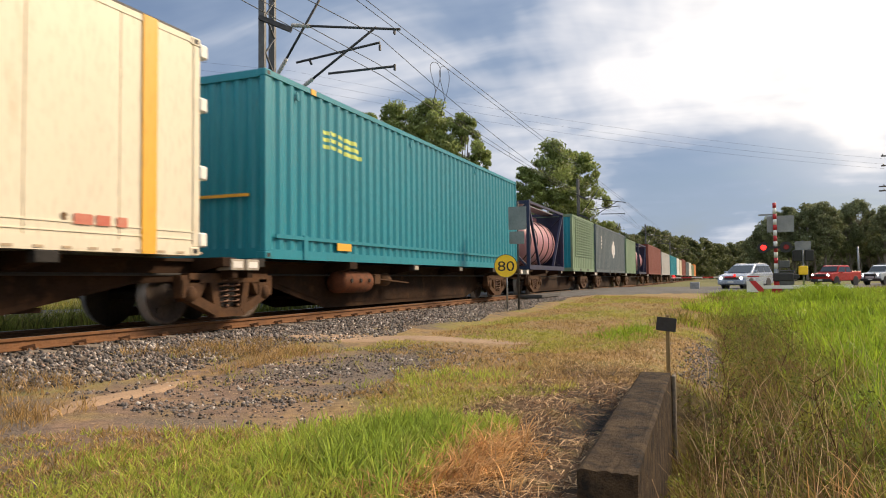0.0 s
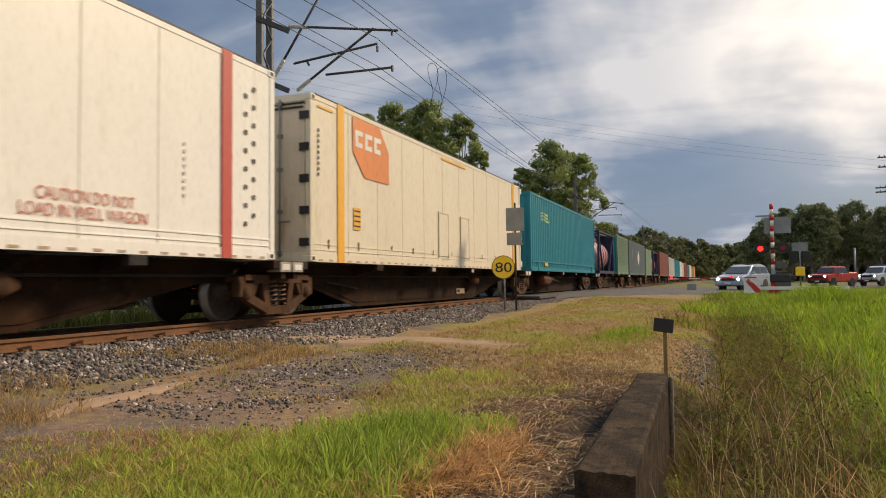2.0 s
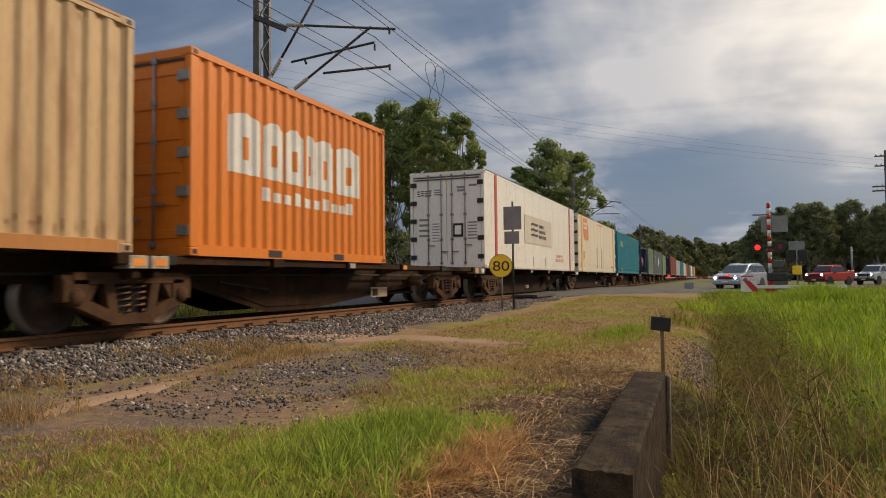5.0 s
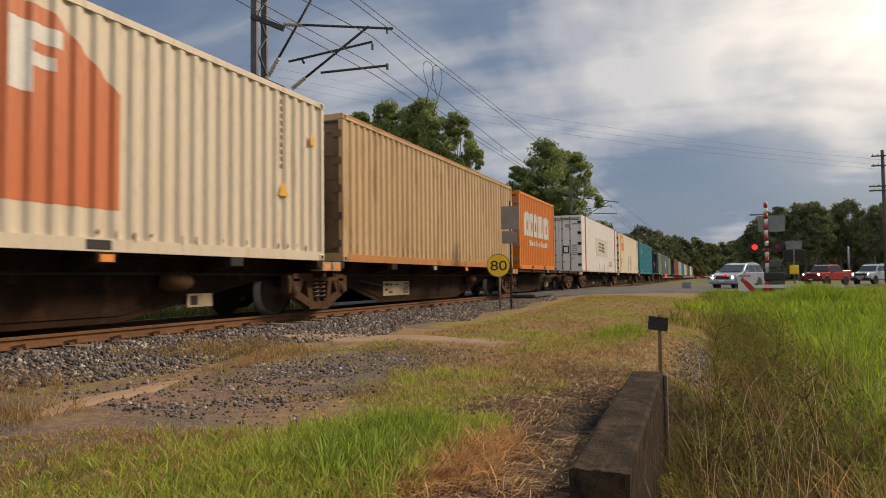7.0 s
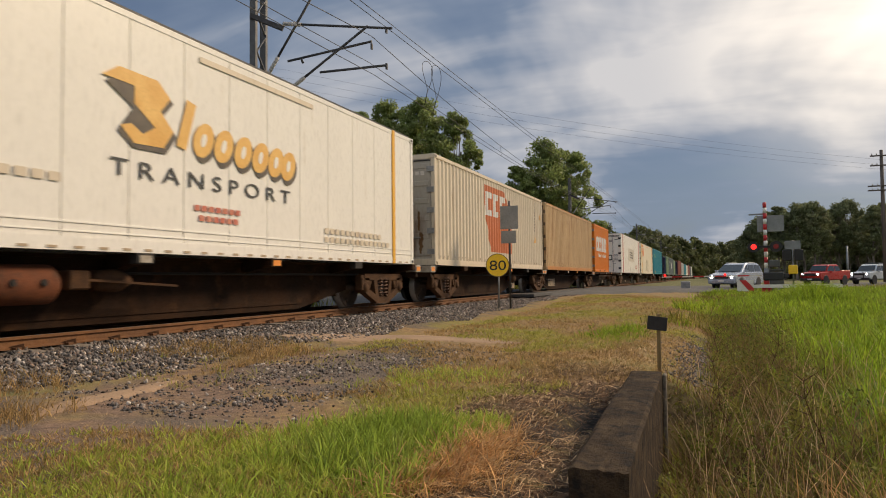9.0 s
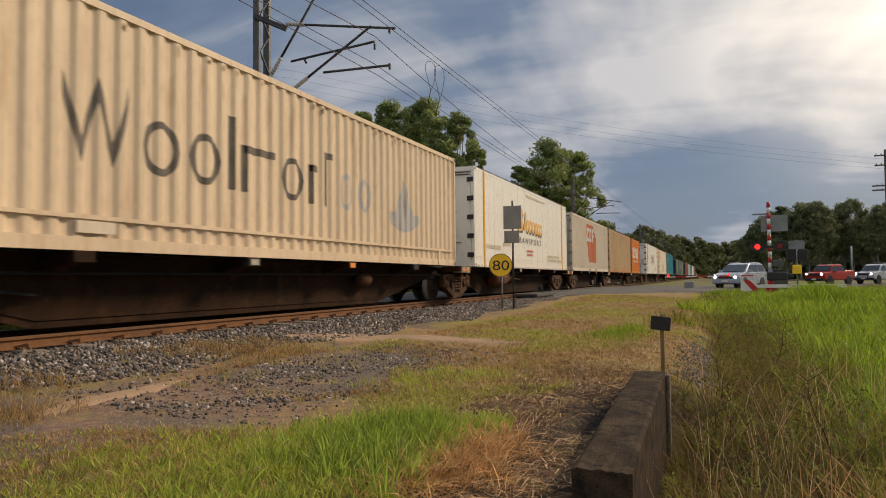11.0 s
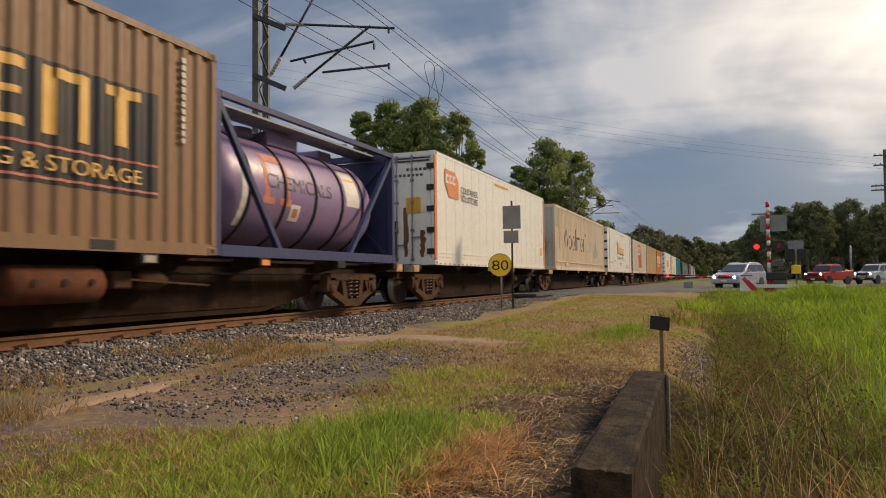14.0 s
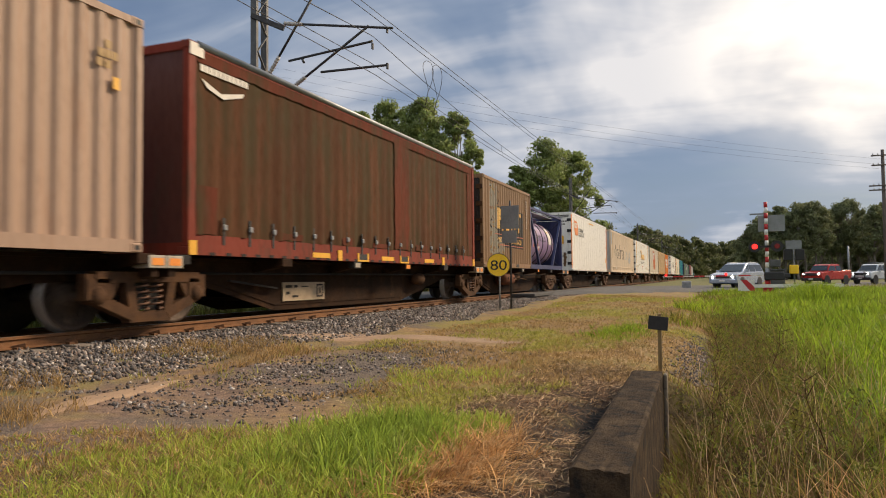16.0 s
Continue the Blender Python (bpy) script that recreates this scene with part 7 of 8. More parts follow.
build_crossing()


# ---- vehicles ----
def vehicle(kind, at, paintwork, label):
    """A car built along -y (its nose): side profile, glasshouse, wheels, lamps."""
    v = thing({"suv": "suv", "ute": "pickup_truck", "wagon": "four_wheel_drive"}[kind], label, "car", at, group="vehicles waiting at the crossing")
    W = 0.92
    if kind == "suv":
        low = [(-2.3, 0.42), (-2.34, 0.7), (-2.2, 0.92), (-1.25, 1.08), (2.2, 1.12), (2.38, 0.95), (2.4, 0.45), (1.9, 0.3), (-1.9, 0.28)]
        cab = [(-1.25, 1.05), (-0.3, 1.60), (0.1, 1.70), (1.7, 1.70), (2.05, 1.60), (2.3, 1.1)]
    else:
        low = [(-2.35, 0.55), (-2.4, 0.85), (-2.3, 1.08), (-1.2, 1.16), (2.5, 1.18), (2.6, 1.1), (2.6, 0.6), (2.0, 0.45), (-2.0, 0.42)]
        cab = [(-1.2, 1.15), (-0.75, 1.72), (-0.5, 1.80), (0.75, 1.80), (0.95, 1.72), (1.05, 1.15)] if kind == "ute" else [(-1.2, 1.15), (-0.6, 1.75), (-0.3, 1.85), (2.3, 1.85), (2.5, 1.7), (2.58, 1.15)]
    body = part("body", bevelled(prism(bmesh.new(), low, -W, W), 0.07, 2), paintwork, v)
    bm = prism(bmesh.new(), cab, -W + 0.06, W - 0.06)
    for q in bm.verts:
        if q.co.z > 1.4:
            q.co.x *= 0.84
    cabin = part("cabin", bevelled(bm, 0.05, 2), paintwork, v)
    z0, z1 = cab[0][1] + 0.06, max(z for y, z in cab) - 0.14

    def at_height(y, z, side):
        f = (z - cab[0][1]) / (max(q for p, q in cab) - cab[0][1])
        return (side * ((W - 0.06) * (1 - 0.16 * f) + 0.012), y, z)
    yf, yr = cab[0][0], cab[-1][0]
    roof_f, roof_r = cab[1][0], cab[-2][0]
    cuts = {"suv": (-0.05, 0.95), "ute": (0.1,), "wagon": (0.0, 1.1)}[kind]
    stops = [roof_f + 0.02, *cuts, roof_r - 0.05]
    for side in (-1, 1):
        for a, b in zip(stops, stops[1:]):
            bm = bmesh.new()
            lo_a = a - (0.55 if a == stops[0] else 0) + 0.05
            lo_b = b + (0.15 if b == stops[-1] else 0) - 0.05
            f = [bm.verts.new(at_height(lo_a, z0, side)), bm.verts.new(at_height(lo_b, z0, side)), bm.verts.new(at_height(b - 0.05, z1, side)), bm.verts.new(at_height(a + 0.05, z1, side))]
            bm.faces.new(f if side > 0 else f[::-1])
            part("side_window", bm, M["glass"], cabin)
    for (ya, za), (yb, zb), nm, s in ((cab[0], cab[1], "windscreen", -1), (cab[-1], cab[-2], "rear_window", 1)):
        bm = bmesh.new()
        f = []
        for x, k in ((-1, 0.12), (1, 0.12), (1, 0.92), (-1, 0.92)):
            y, z = ya + (yb - ya) * k, za + (zb - za) * k
            wd = (W - 0.06) * (1 - 0.13 * k) - 0.1
            f.append(bm.verts.new((x * wd, y + s * 0.05, z + 0.03)))
        bm.faces.new(f)
        part(nm, bm, M["glass"], cabin)
    R = 0.36 if kind == "suv" else 0.40
    for y in ((-1.42, 1.42) if kind == "suv" else (-1.5, 1.6)):
        for side in (-1, 1):
            x = side * (W - 0.12)
            w = part("wheel", lathe(bmesh.new(), [(-0.11, R - 0.1), (-0.1, R), (0.1, R), (0.115, R - 0.1)], False, 24, (0, 0, 0)), M["tyre"], v, at=(x, y, R))
            part("rim", lathe(bmesh.new(), [(side * 0.06, 0.02), (side * 0.1, 0.06), (side * 0.118, R - 0.12), (side * 0.10, R - 0.1)], False, 16), M["rim"], w)
            part("wheel_arch", lathe(bmesh.new(), [(-0.1, R + 0.03), (0.125, R + 0.06), (0.126, R + 0.01)], False, 20), M["trimplastic"], v, at=(x, y, R))
    nose = low[1][0]
    zl = low[2][1] - 0.14
    for side in (-1, 1):
        h = part("headlight", bevelled(boxes((side * 0.66 - 0.17, side * 0.66 + 0.17, nose - 0.02, nose + 0.25, zl - 0.09, zl + 0.08)), 0.03), M["rim"], v)
        part("lamp", tube(bmesh.new(), (side * 0.66, nose - 0.012, zl), (side * 0.66, nose - 0.04, zl), 0.11, 0.09, 14), M["headlamp"], h)
        part("mirror", bevelled(boxes((side * 0.98 - 0.09, side * 0.98 + 0.09, yf + 0.35, yf + 0.48, 1.08, 1.22)), 0.03), paintwork, v)
    part("grille", bevelled(boxes((-0.45, 0.45, nose - 0.015, nose + 0.1, zl - 0.12, zl + 0.08)), 0.02), M["trimplastic"], v)
    part("bumper", bevelled(boxes((-0.88, 0.88, nose - 0.08, nose + 0.2, 0.34, 0.60)), 0.05), M["trimplastic"] if kind != "suv" else paintwork, v)
    part("number_plate", boxes((-0.19, 0.19, nose - 0.1, nose - 0.085, 0.46, 0.56)), M["white"], v)
    if kind == "suv":
        for x in (-0.6, 0.6):
            part("roof_rail", tube(bmesh.new(), (x, -0.1, 1.72), (x, 1.6, 1.72), 0.025), M["greymetal"], v)
    if kind == "ute":
        part("tub_wall", bevelled(boxes((-0.9, -0.82, 1.1, 2.58, 1.1, 1.28), (0.82, 0.9, 1.1, 2.58, 1.1, 1.28), (-0.9, 0.9, 2.5, 2.58, 1.1, 1.28)), 0.02, 1), paintwork, v)
        part("bull_bar", tube(tube(bmesh.new(), (-0.7, nose - 0.14, 0.85), (0.7, nose - 0.14, 0.85), 0.04), (-0.7, nose - 0.12, 0.6), (-0.5, nose - 0.12, 1.1), 0.04), M["trimplastic"], v)
    if kind == "ute" and paintwork == cardark:
        for y in (-0.4, 0.6):
            part("light_bar", bevelled(boxes((-0.62, 0.62, y - 0.04, y + 0.04, 1.9, 1.98)), 0.02, 1), M["white"], v)
        part("roof_rack", boxes((-0.6, -0.56, -0.5, 0.7, 1.8, 1.92), (0.56, 0.6, -0.5, 0.7, 1.8, 1.92), (-0.62, -0.54, -0.6, 0.9, 1.92, 1.97), (0.54, 0.62, -0.6, 0.9, 1.92, 1.97)), M["white"], v)
    if kind == "wagon":
        part("roof_rack", boxes((-0.62, 0.62, -0.1, 1.7, 1.94, 1.98), (-0.6, -0.56, 0, 1.6, 1.84, 1.95), (0.56, 0.6, 0, 1.6, 1.84, 1.95)), M["greymetal"], v)
        part("bull_bar", tube(tube(tube(bmesh.new(), (-0.75, nose - 0.14, 0.95), (0.75, nose - 0.14, 0.95), 0.045), (-0.45, nose - 0.14, 0.55), (-0.4, nose - 0.14, 1.15), 0.04), (0.45, nose - 0.14, 0.55), (0.4, nose - 0.14, 1.15), 0.04), M["trimplastic"], v)
    return v


carsilver = material("silver_car_paint", (0.40, 0.45, 0.54), (0.36, 0.41, 0.50), 0.22, 0.3, 1, 10, 0)
carwhite = material("white_car_paint", (0.62, 0.66, 0.70), (0.58, 0.62, 0.66), 0.25, 0, 1, 10, 0)
carred = material("red_car_paint", (0.52, 0.03, 0.022), (0.46, 0.026, 0.02), 0.28, 0, 1, 10, 0)
cardark = material("maroon_car_paint", (0.16, 0.012, 0.022), (0.13, 0.01, 0.018), 0.28, 0, 1, 10, 0)
vehicle("suv", pose(1.4, 51.5, 0.28, 0, 0, -24), carsilver, "silver-white family car with its headlights on, waiting at the boom")
vehicle("ute", pose(9.3, 71.5, 0.245, 0, 0, -36), carred, "red pickup truck with its headlights on, waiting in the queue")
vehicle("wagon", pose(14.0, 77.0, 0.24, 0, 0, -36), carwhite, "white four-wheel drive with a roof rack and dark bull bar")
vehicle("ute", pose(-17.3, 19.5, 0.33, 0, 0, 160), cardark, "maroon pickup truck with light bars on the road beyond the track")


def build_poles():
    p = thing("power_pole", "tall timber power pole with two cross-arms", "power pole", (14.7, 75.0, 0.4))
    part("pole", tube(bmesh.new(), (0, 0, 0), (0, 0, 12.2), 0.2, 0.14, 12), M["poletimber"], p)
    for z in (11.6, 10.7, 8.8, 8.4):
        a = part("cross_arm", boxes((-0.95 if z > 10 else -1.2, 0.95, -0.22, -0.12, z, z + 0.12)), M["poletimber"], p)
        for x in (-0.8, -0.4, 0.4, 0.8):
            part("insulator", tube(bmesh.new(), (x, -0.17, z + 0.12), (x, -0.17, z + 0.28), 0.05, 0.035), M["insulator"], a)
    q = thing("short_post", "slim grey post by the roadside", "post", (14.3, 92, 0.4))
    part("post", tube(bmesh.new(), (0, 0, 0), (0, 0, 4.0), 0.1), M["galv"], q)


build_poles()
# ---- loose stones and growth ----
def build_growth():
    rs0 = np.random.RandomState(21)

    def shoulder(rs, n):
        y = 3.0 + 30 * rs.rand(n) ** 1.5
        x = -6.9 + 1.35 * rs.rand(n) ** 1.1 + 0.15 * np.sin(y * 1.3)
        return x, y, 0.5 + rs.rand(n) ** 2 * 1.2

    def bed(rs, n):
        y = 3.0 + 40 * rs.rand(n) ** 1.4
        return -9.3 + 2.7 * rs.rand(n), y, 0.5 + rs.rand(n)

    def loose(rs, n):
        y = 4.3 + 5.6 * rs.rand(n)
        x = -4.25 + 0.62 * rs.randn(n) + 0.10 * (y - 5)
        clump = np.sin(2.6 * x + 1.0) * np.sin(2.1 * y) + 0.7 * np.sin(5.3 * x - 3.1 * y) + 0.8 * rs.randn(n)
        k = (clump > 0.1) | (rs.rand(n) < 0.12)
        return x[k], y[k], 0.3 + 1.5 * rs.rand(k.sum()) ** 3

    def ditch(rs, n):
        y = 9.2 + 7 * rs.rand(n)
        return -0.22 + 0.2 * rs.randn(n) + 0.02 * (y - 9), y, 0.5 + rs.rand(n)
    stones("ballast_stones", 23000, shoulder, 0.021, 1, "grey and pale broken ballast stones beside the rail")
    stones("ballast_stones", 7000, bed, 0.028, 2, "grey and rust-stained ballast stones between the sleepers")
    stones("gravel_stones", 12000, loose, 0.0135, 3, "loose dark gravel stones on bare dirt")
    stones("pale_stones", 800, loose, 0.017, 9, "scattered pale stones on bare dirt", "palestone")
    stones("gravel_stones", 2600, ditch, 0.02, 5, "grey stones on the shoulder of the ditch")

    stones("pale_stones", 2600, shoulder, 0.022, 7, "scattered pale and white stones among the ballast", "palestone")

    def uni(n, x0, x1, y0, y1, p=1.0):
        return x0 + (x1 - x0) * rs0.rand(n), y0 + (y1 - y0) * rs0.rand(n) ** p

    def patchy(x, y, f, t):
        k = np.sin(f * x + 1.3) * np.sin(f * 0.8 * y + 0.4) + 0.6 * np.sin(2.3 * f * x - y * f) + 0.5 * rs0.rand(len(x))
        return k > t
    # green grass in front, up to a line that runs out along the bare dirt
    def front(x):
        return 3.96 + 0.70 * (x + 3.58)
    x, y = uni(6000, -5.3, -1.45, 2.4, 5.2)
    wob = 0.16 * np.sin(3.1 * x + 1) + 0.10 * np.sin(7.3 * x) + 0.10 * rs0.randn(6000)
    k = (y < front(x) - 0.12 + wob) & (rs0.rand(6000) < np.clip((x + 6.4) / 1.2, 0.7, 1))
    x, y = x[k], y[k]
    g = rs0.rand(len(x)) < np.clip((x + 4.1) / 2.6, 0.10, 0.74)
    h = (0.07 + 0.07 * rs0.rand(len(x))) * np.clip((x + 5.6) / 2.6, 0.6, 1.15)
    tufts("short_green_grass", x[g], y[g], 11, 0.028, h[g], 0.0075, M["fronttuft"], "short fresh green grass at the edge of the verge", 31, 0.75)
    tufts("dry_grass", x[~g], y[~g], 9, 0.03, h[~g] * 0.85, 0.006, M["straw"], "dry straw-coloured grass among the green", 32, 0.95)
    # tall lush patch
    x, y = -1.98 + 0.26 * rs0.randn(330), 4.15 + 0.40 * rs0.randn(330)
    k = (x < -1.55) & (y > 2.7) & (y < front(x) - 0.32)
    x, y = x[k], y[k]
    tufts("green_grass_tuft", x, y, 16, 0.035, 0.16 + 0.11 * rs0.rand(len(x)), 0.0105, M["lush"], "tall lush green grass tuft on the verge", 45, 0.55)
    # dead curled tuft beside it
    x, y = -1.44 + 0.12 * rs0.randn(120), 4.0 + 0.36 * rs0.randn(120)
    tufts("dead_grass_tuft", x, y, 22, 0.035, 0.14 + 0.12 * rs0.rand(120), 0.008, M["curled"], "orange-brown curled dead grass tuft", 33, 1.5)
    # turf of the verge, thinner towards the dirt and the litter
    x, y = uni(15500, -5.0, 0.9, 4.6, 31, 1.5)
    bare = (y > front(x) + 0.1) & (y < front(x) + 1.5 + 0.3 * np.sin(2 * x)) & (x < -2.75 + 0.25 * np.sin(3 * y))
    gravelly = (x < -3.4 + 0.2 * np.sin(2.2 * y)) & (y < 8.8)
    sandy = (np.hypot((x + 4.6) / 1.5, (y - 10.9) / 0.55) < 1)
    j = ((x < -1.85 + 0.10 * (y - 5) + 0.25 * np.sin(2 * y) - 0.3 * (y > 12)) | (y > 14)) & ~bare & ~gravelly & ~sandy
    x, y = x[j], y[j]
    far = np.clip(y / 14, 0.75, 1.9)
    k = patchy(x, y, 1.1, 0.5)
    tufts("verge_turf", x[k], y[k], 9, 0.06 * far[k], (0.05 + 0.06 * rs0.rand(k.sum())), 0.008 * far[k].mean(), M["turf"], "short yellow-green turf on the verge", 34, 0.9)
    k = ~k & (rs0.rand(len(x)) < 0.85)
    tufts("verge_straw", x[k], y[k], 9, 0.06 * far[k], (0.04 + 0.07 * rs0.rand(k.sum())), 0.0075 * far[k].mean(), M["straw"], "short dry straw-coloured turf on the verge", 35, 1.1)
    # brighter tufts on the shoulder of the verge
    x, y = -1.75 + 0.25 * rs0.randn(70), 14.2 + 0.9 * rs0.randn(70)
    tufts("shoulder_tufts", x, y, 14, 0.06, 0.13 + 0.12 * rs0.rand(len(x)), 0.012, M["grass"], "bright green grass tufts on the verge", 49, 0.7)
    x, y = -2.7 + 0.32 * rs0.randn(90), 7.0 + 0.5 * rs0.randn(90)
    tufts("olive_tufts", x, y, 12, 0.05, 0.08 + 0.09 * rs0.rand(len(x)), 0.008, M["fronttuft"], "olive grass tufts at the edge of the gravel", 55, 0.8)
    # dry growth by the ballast
    x, y = uni(1500, -6.3, -4.5, 3.2, 8.6)
    k = patchy(x, y, 1.7, 0.2) & ((x < -5.0) | (y < 4.3))
    tufts("dry_tufts", x[k], y[k], 10, 0.045, 0.07 + 0.13 * rs0.rand(k.sum()), 0.0055, M["straw"], "thin dry grass tufts at the foot of the ballast", 36, 0.8)
    x, y = uni(90, -6.0, -3.6, 5.2, 9.5)
    tufts("sparse_green_tufts", x, y, 9, 0.04, 0.06 + 0.08 * rs0.rand(90), 0.007, M["turf"], "sparse green tufts on the gravel", 50, 0.8)
    x, y = uni(650, -4.9, -2.6, 3.8, 6.6)
    blades("strewn_straw", x, y, 0.03 + 0.03 * rs0.rand(650), 0.006, M["palestraw"], "pale straw strewn on bare dirt", 56, 4.5)
    # dead litter beside the headwall
    x, y = uni(9000, -2.0, -0.80, 3.3, 9)
    k = rs0.rand(len(x)) < np.where((np.abs(x + 0.98) < 0.24) & (np.abs(y - 5.9) < 0.7), 0.25, 1.0)
    x, y = x[k], y[k]
    blades("dead_litter", x, y, 0.03 + 0.05 * rs0.rand(len(x)), 0.007, M["deadgrass"], "flattened dead brown grass beside the headwall", 37, 3.2)
    x, y = uni(4600, -2.05, -0.80, 3.3, 12)
    k = rs0.rand(len(x)) < np.where((np.abs(x + 0.98) < 0.24) & (np.abs(y - 5.9) < 0.7), 0.2, 1.0)
    x, y = x[k], y[k]
    blades("dry_twigs", x, y, 0.04 + 0.05 * rs0.rand(len(x)), 0.008, M["palestraw"], "pale dry stalks strewn over dark dead litter", 47, 4.5)
    x, y = uni(1500, -2.4, -0.3, 7.6, 15)
    tufts("shoulder_straw", x, y, 8, 0.06, 0.05 + 0.08 * rs0.rand(1500), 0.008, M["straw"], "tan withered grass on the shoulder of the ditch", 51, 1.3)
    # weeds in the ditch, ragged at both edges, lower beside the wall
    def ditch_line(n, y0, y1, p, spread):
        y = y0 + (y1 - y0) * rs0.rand(n) ** p
        left = np.where(y < 8.7, -0.46, 0.08 - 0.25 * rs0.rand(n))
        return left + (spread - left) * rs0.rand(n) + 0.10 * np.sin(2.1 * y) * (rs0.rand(n) > 0.5), y

    def ditch_height(x, y):
        """How tall weeds grow: up to a little under the bank's edge."""
        lip = np.interp(x, [-0.45, -0.15, 0.3, 1.2], [-0.32, -0.12, 0.10, 0.22])
        return np.where(y < 8.4, np.clip(lip - ground_z(x, y), 0.12, 0.9), 0.42)
    x, y = ditch_line(1700, 3.0, 24, 1.3, 1.45)
    x = np.where(y < 8.0, np.maximum(x, -0.46), x)
    k = patchy(x, y, 3.2, -0.3)
    x, y = x[k], y[k]
    tufts("ditch_weeds", x, y, 10, 0.05, ditch_height(x, y) * (0.35 + 0.65 * rs0.rand(len(x))), 0.012, M["weed"], "tangled olive and brown weeds in the ditch", 38, 0.85)
    x, y = ditch_line(1500, 3.2, 20, 1.25, 1.0)
    x = np.where(y < 8.0, np.maximum(x, -0.44), x)
    tufts("dead_weeds", x, y, 8, 0.05, ditch_height(x, y) * (0.4 + 0.6 * rs0.rand(len(x))), 0.007, M["brownweed"], "tangled dead brown weeds in the ditch", 46, 0.8)
    x, y = uni(260, -0.25, 1.8, 3.0, 9, 1.5)
    blades("dead_stalks", x, y, ditch_height(x, y) + 0.05 + 0.28 * rs0.rand(len(x)), 0.006, M["palestraw"], "long pale dead stalks in the ditch", 39, 0.55)
    x, y = uni(105, -0.36, 2.2, 3.3, 4.3)
    tufts("pale_stalk_tufts", x, y, 6, 0.03, ditch_height(x, y) + 0.04 + 0.16 * rs0.rand(105), 0.007, M["curled"], "tall dry tufts near the end of the headwall", 52, 0.6)
    x, y = ditch_line(420, 3.8, 20, 1.2, 1.1)
    x = np.where(y < 8.0, np.maximum(x, -0.34), x)
    z = ground_z(x, y)
    V = leaf_cloud(np.stack([x, y, z + ditch_height(x, y) * (0.35 + 0.55 * rs0.rand(len(x)))], -1), 0.06 + 0.10 * rs0.rand(len(x)), 8000, 0.017, 61, 0.0)
    tagged(new("ditch_foliage", quads_mesh("ditch_foliage", V, 4, M["ditchleaf"])), "low leafy olive weeds that fill the ditch", "weeds", kind="stuff")
    # woody bare stems of taller weeds
    for x, y, h, a in ((-0.12, 7.4, 0.95, 8), (0.15, 6.6, 0.85, -10), (0.55, 9.5, 0.9, 14), (0.75, 5.6, 0.7, -16), (-0.05, 9.0, 0.8, 5), (1.5, 6.4, 0.75, 4)):
        weed = thing("tall_weed", "tall thin dark weed with bare branching stems", "weed", pose(x, y, float(ground_z(x, y)), 0, a, 0), group="tall weeds")
        bm = bmesh.new()
        rnd = random.Random(int(100 * x + 7 * y))
        p = Vector((0, 0, -0.05))
        for q in range(6):
            e = Vector((rnd.uniform(-.03, .03), rnd.uniform(-.03, .03), h * (q + 1) / 6))
            tube(bm, p, e, 0.006 - 0.0006 * q, 0.0055 - 0.0006 * q, 5, False)
            if q > 1:
                for s_ in (-1, 1):
                    part("branch", tube(bmesh.new(), e, e + Vector((s_ * rnd.uniform(.06, .16), rnd.uniform(-.08, .08), rnd.uniform(.06, .15))), 0.003, 0.0015, 4, False), M["bogie"], weed)
            p = e
        part("stem", bm, M["bogie"], weed)
        rs = np.random.RandomState(int(50 * y))
        c = np.stack([rs.uniform(-.14, .14, 24), rs.uniform(-.1, .1, 24), h * rs.uniform(0.35, 1.12, 24)], -1)
        part("leaves", quads_mesh("leaves", leaf_cloud(c, np.full(24, 0.04), 150, 0.014, int(9 * y)), 4, M["ditchleaf"]), None, weed)
    # grass of the bank
    x, y = uni(13500, 0.6, 15, 3.4, 45, 1.6)
    k = x > 0.62 + 0.22 * np.sin(y * 0.9) + 0.95 * rs0.rand(len(x)) ** 1.5 - 0.35 * np.clip((y - 13) / 8, 0, 1)
    x, y = x[k], y[k]
    far = np.clip(y / 9, 0.8, 2.6)
    h = (0.22 + 0.24 * rs0.rand(len(x))) * np.clip((x + 0.4) / 1.8, 0.7, 1.05)
    tufts("bank_grass", x, y, 10, 0.06 * far, h, 0.011 * far, M["grass"], "long bright green grass on the bank", 40, 0.55)
    x, y = uni(2600, 0.8, 12, 3.4, 30, 1.5)
    blades("bank_seed_stalks", x, y, 0.25 + 0.28 * rs0.rand(len(x)), 0.005, M["straw"], "pale seed stalks among the bank grass", 41, 0.8)
    # longer grass towards the crossing, which hides the near side of the road
    x, y = uni(7000, -1.6, 16, 17, 49)
    edge = np.interp(y, [p[1] for p in EDGE], [p[0] for p in EDGE])
    k = (x > edge + 0.7) & (x > -1.0 + 0.05 * (y - 17) + 0.5 * np.sin(y)) & (np.hypot(x - 2.4, y - 38) > 1.6)
    x, y = x[k], y[k]
    g = patchy(x, y, 0.7, -0.25)
    tufts("rough_grass", x[g], y[g], 10, 0.13, 0.26 + 0.22 * rs0.rand(g.sum()), 0.022, M["grass"], "rough green grass beside the road", 42, 0.6)
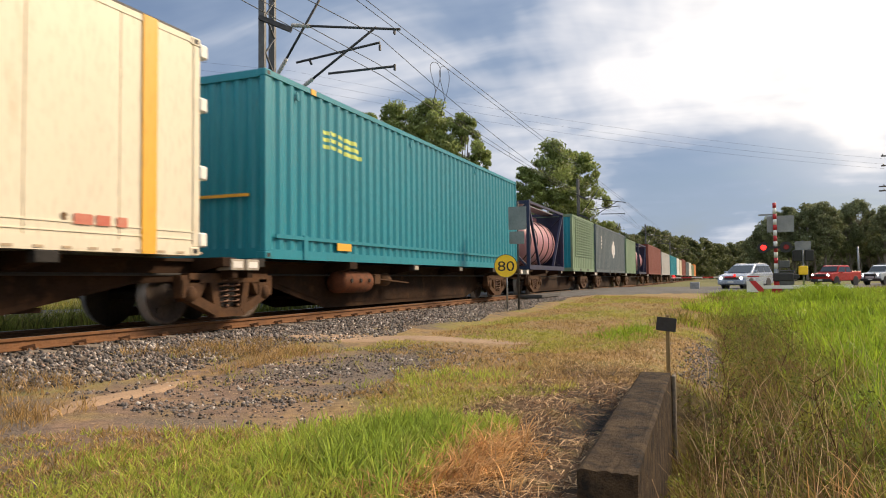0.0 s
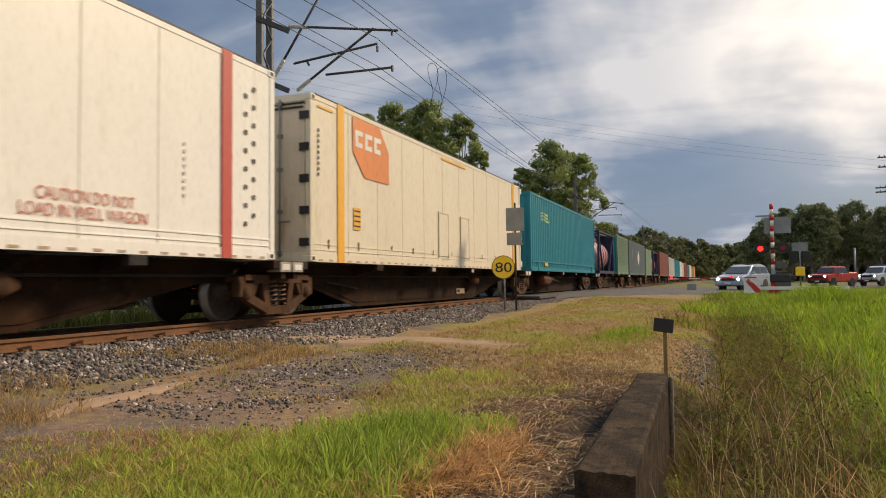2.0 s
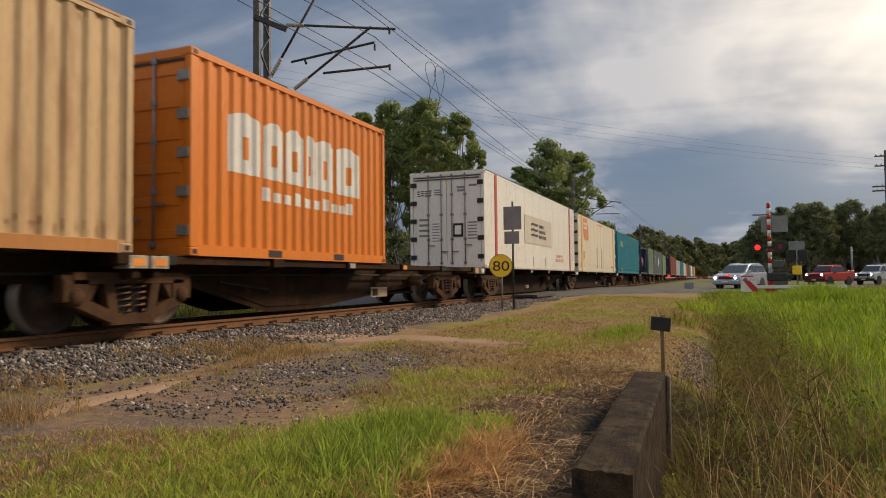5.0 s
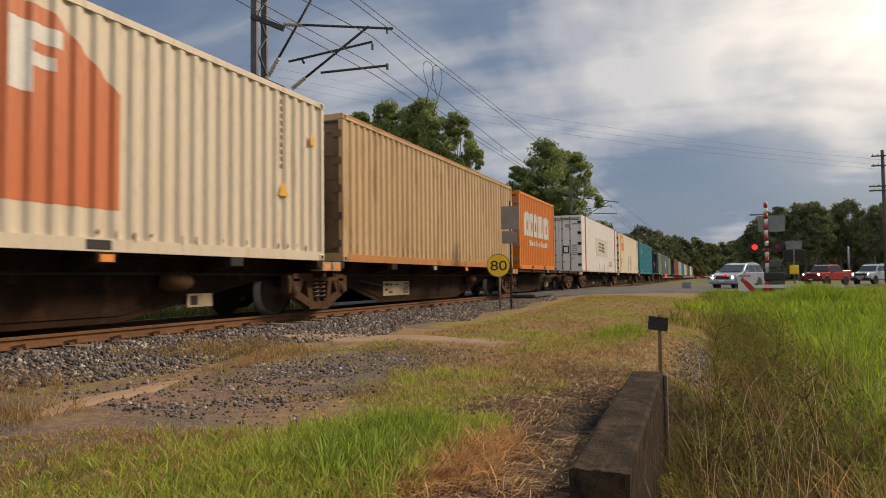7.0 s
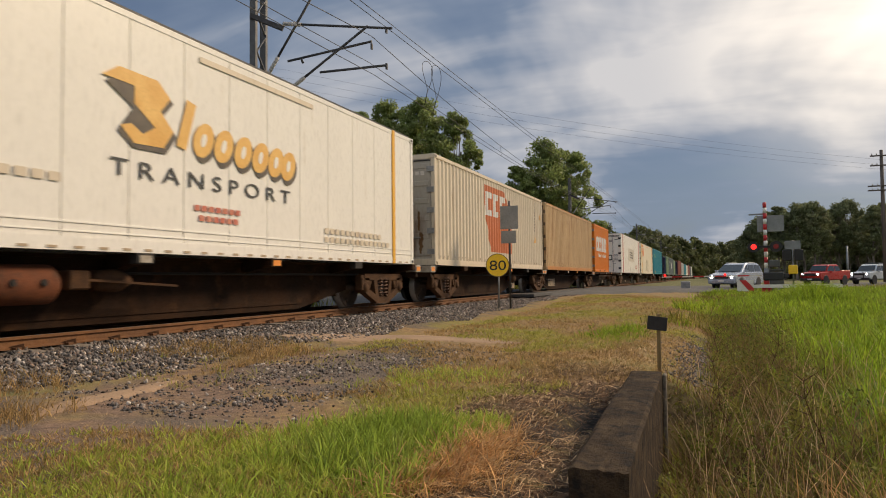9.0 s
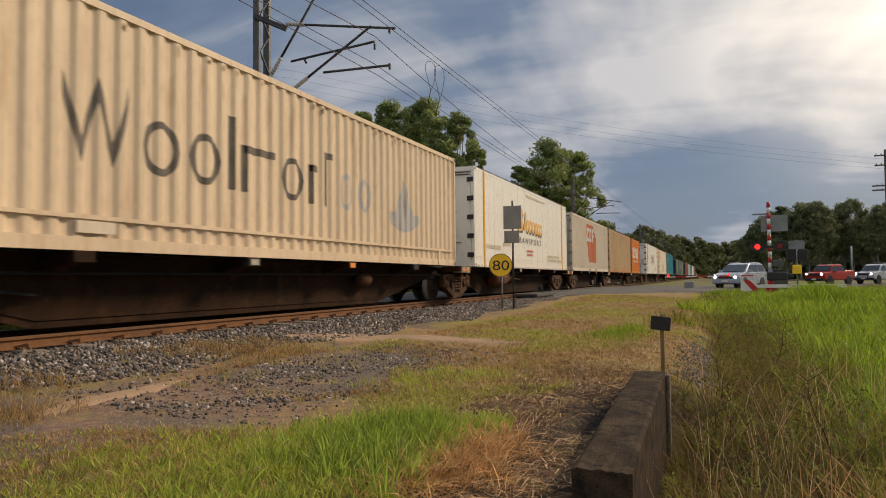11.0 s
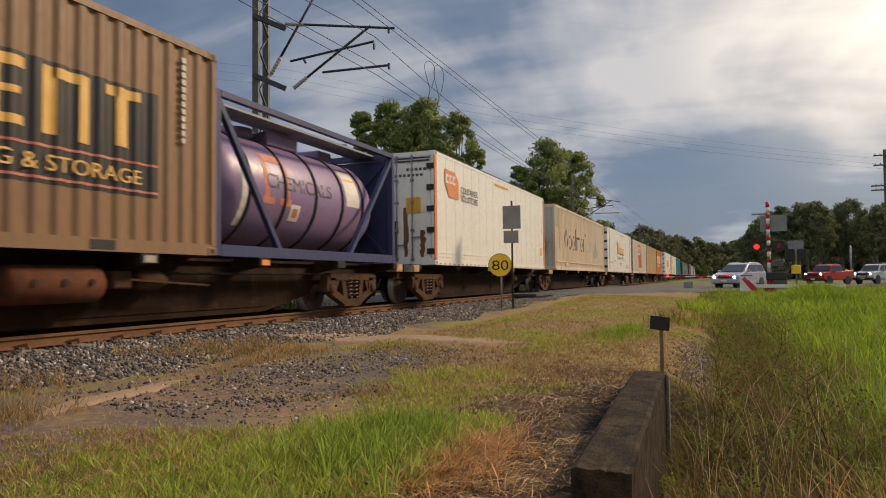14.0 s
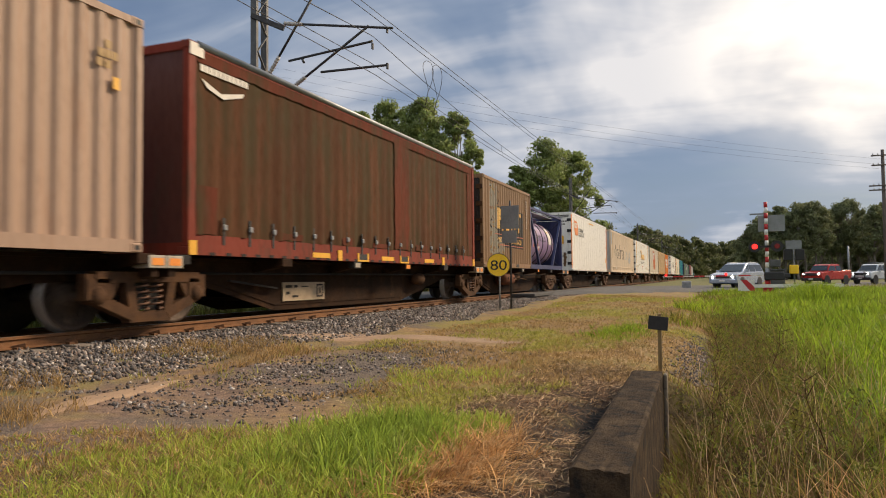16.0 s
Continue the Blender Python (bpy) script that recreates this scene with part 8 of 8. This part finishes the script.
    tufts("withered_grass", x[~g], y[~g], 10, 0.13, 0.2 + 0.22 * rs0.rand((~g).sum()), 0.02, M["weed"], "withered olive grass beside the road", 53, 0.6)
    x, y = uni(9000, 3.0, 34, 40, 95, 1.2)
    edge = np.interp(y, [p[1] for p in EDGE], [p[0] for p in EDGE])
    k = (x > edge + 0.6)
    blades("rough_grass", x[k], y[k], 0.15 + 0.25 * rs0.rand(k.sum()), 0.03, M["weed"], "rough olive grass farther along the road", 54, 0.7)
    # far side of the line
    x, y = uni(30000, -26, -10.4, 6, 60, 1.2)
    edge = np.interp(y, [p[1] for p in EDGE], [p[0] for p in EDGE])
    k = (x > edge + 0.4) | (x < edge - 8.6)
    blades("far_verge_grass", x[k], y[k], 0.15 + 0.35 * rs0.rand(k.sum()), 0.02, M["weed"], "rough grass and weeds beyond the track", 43, 0.7)
    x, y = uni(16000, -14.5, -10.3, 5.5, 21)
    edge = np.interp(y, [p[1] for p in EDGE], [p[0] for p in EDGE])
    k = ((x > edge + 0.3) | (x < edge - 8.6)) & (y < 19 + 1.5 * np.sin(3 * x))
    x, y = x[k], y[k]
    blades("far_verge_weeds", x, y, 0.3 + 0.35 * rs0.rand(len(x)), 0.018, M["ditchleaf"], "tall dark green weeds beyond the track", 48, 0.7)
    # bush of tall grass in front of the queue
    x, y = 3.1 + 0.7 * rs0.randn(5000), 26.5 + 1.0 * rs0.randn(5000)
    blades("tall_grass_bush", x, y, 0.4 + 0.55 * rs0.rand(5000) * np.exp(-((x - 3.1) / 0.9) ** 2), 0.02, M["grass"], "bushy clump of tall bright green grass", 44, 0.7)


build_growth()
# ---- what moves ----
def motions():
    times = [k * 0.5 for k in range(33)]
    for ob, s, z in moving:
        walk(ob, [(t, Matrix.Translation((TRACK_X, s + travelled(t), z))) for t in times])
    # wheels roll on the rails: one row every other frame
    ticks = [k / 15 for k in range(241)]
    turns = [Matrix.Rotation(-travelled(t) / 0.44, 4, "X") for t in ticks]
    for ob, y in axles:
        walk(ob, [(t, Matrix.Translation((0, y, 0)) @ m) for t, m in zip(ticks, turns)])


motions()
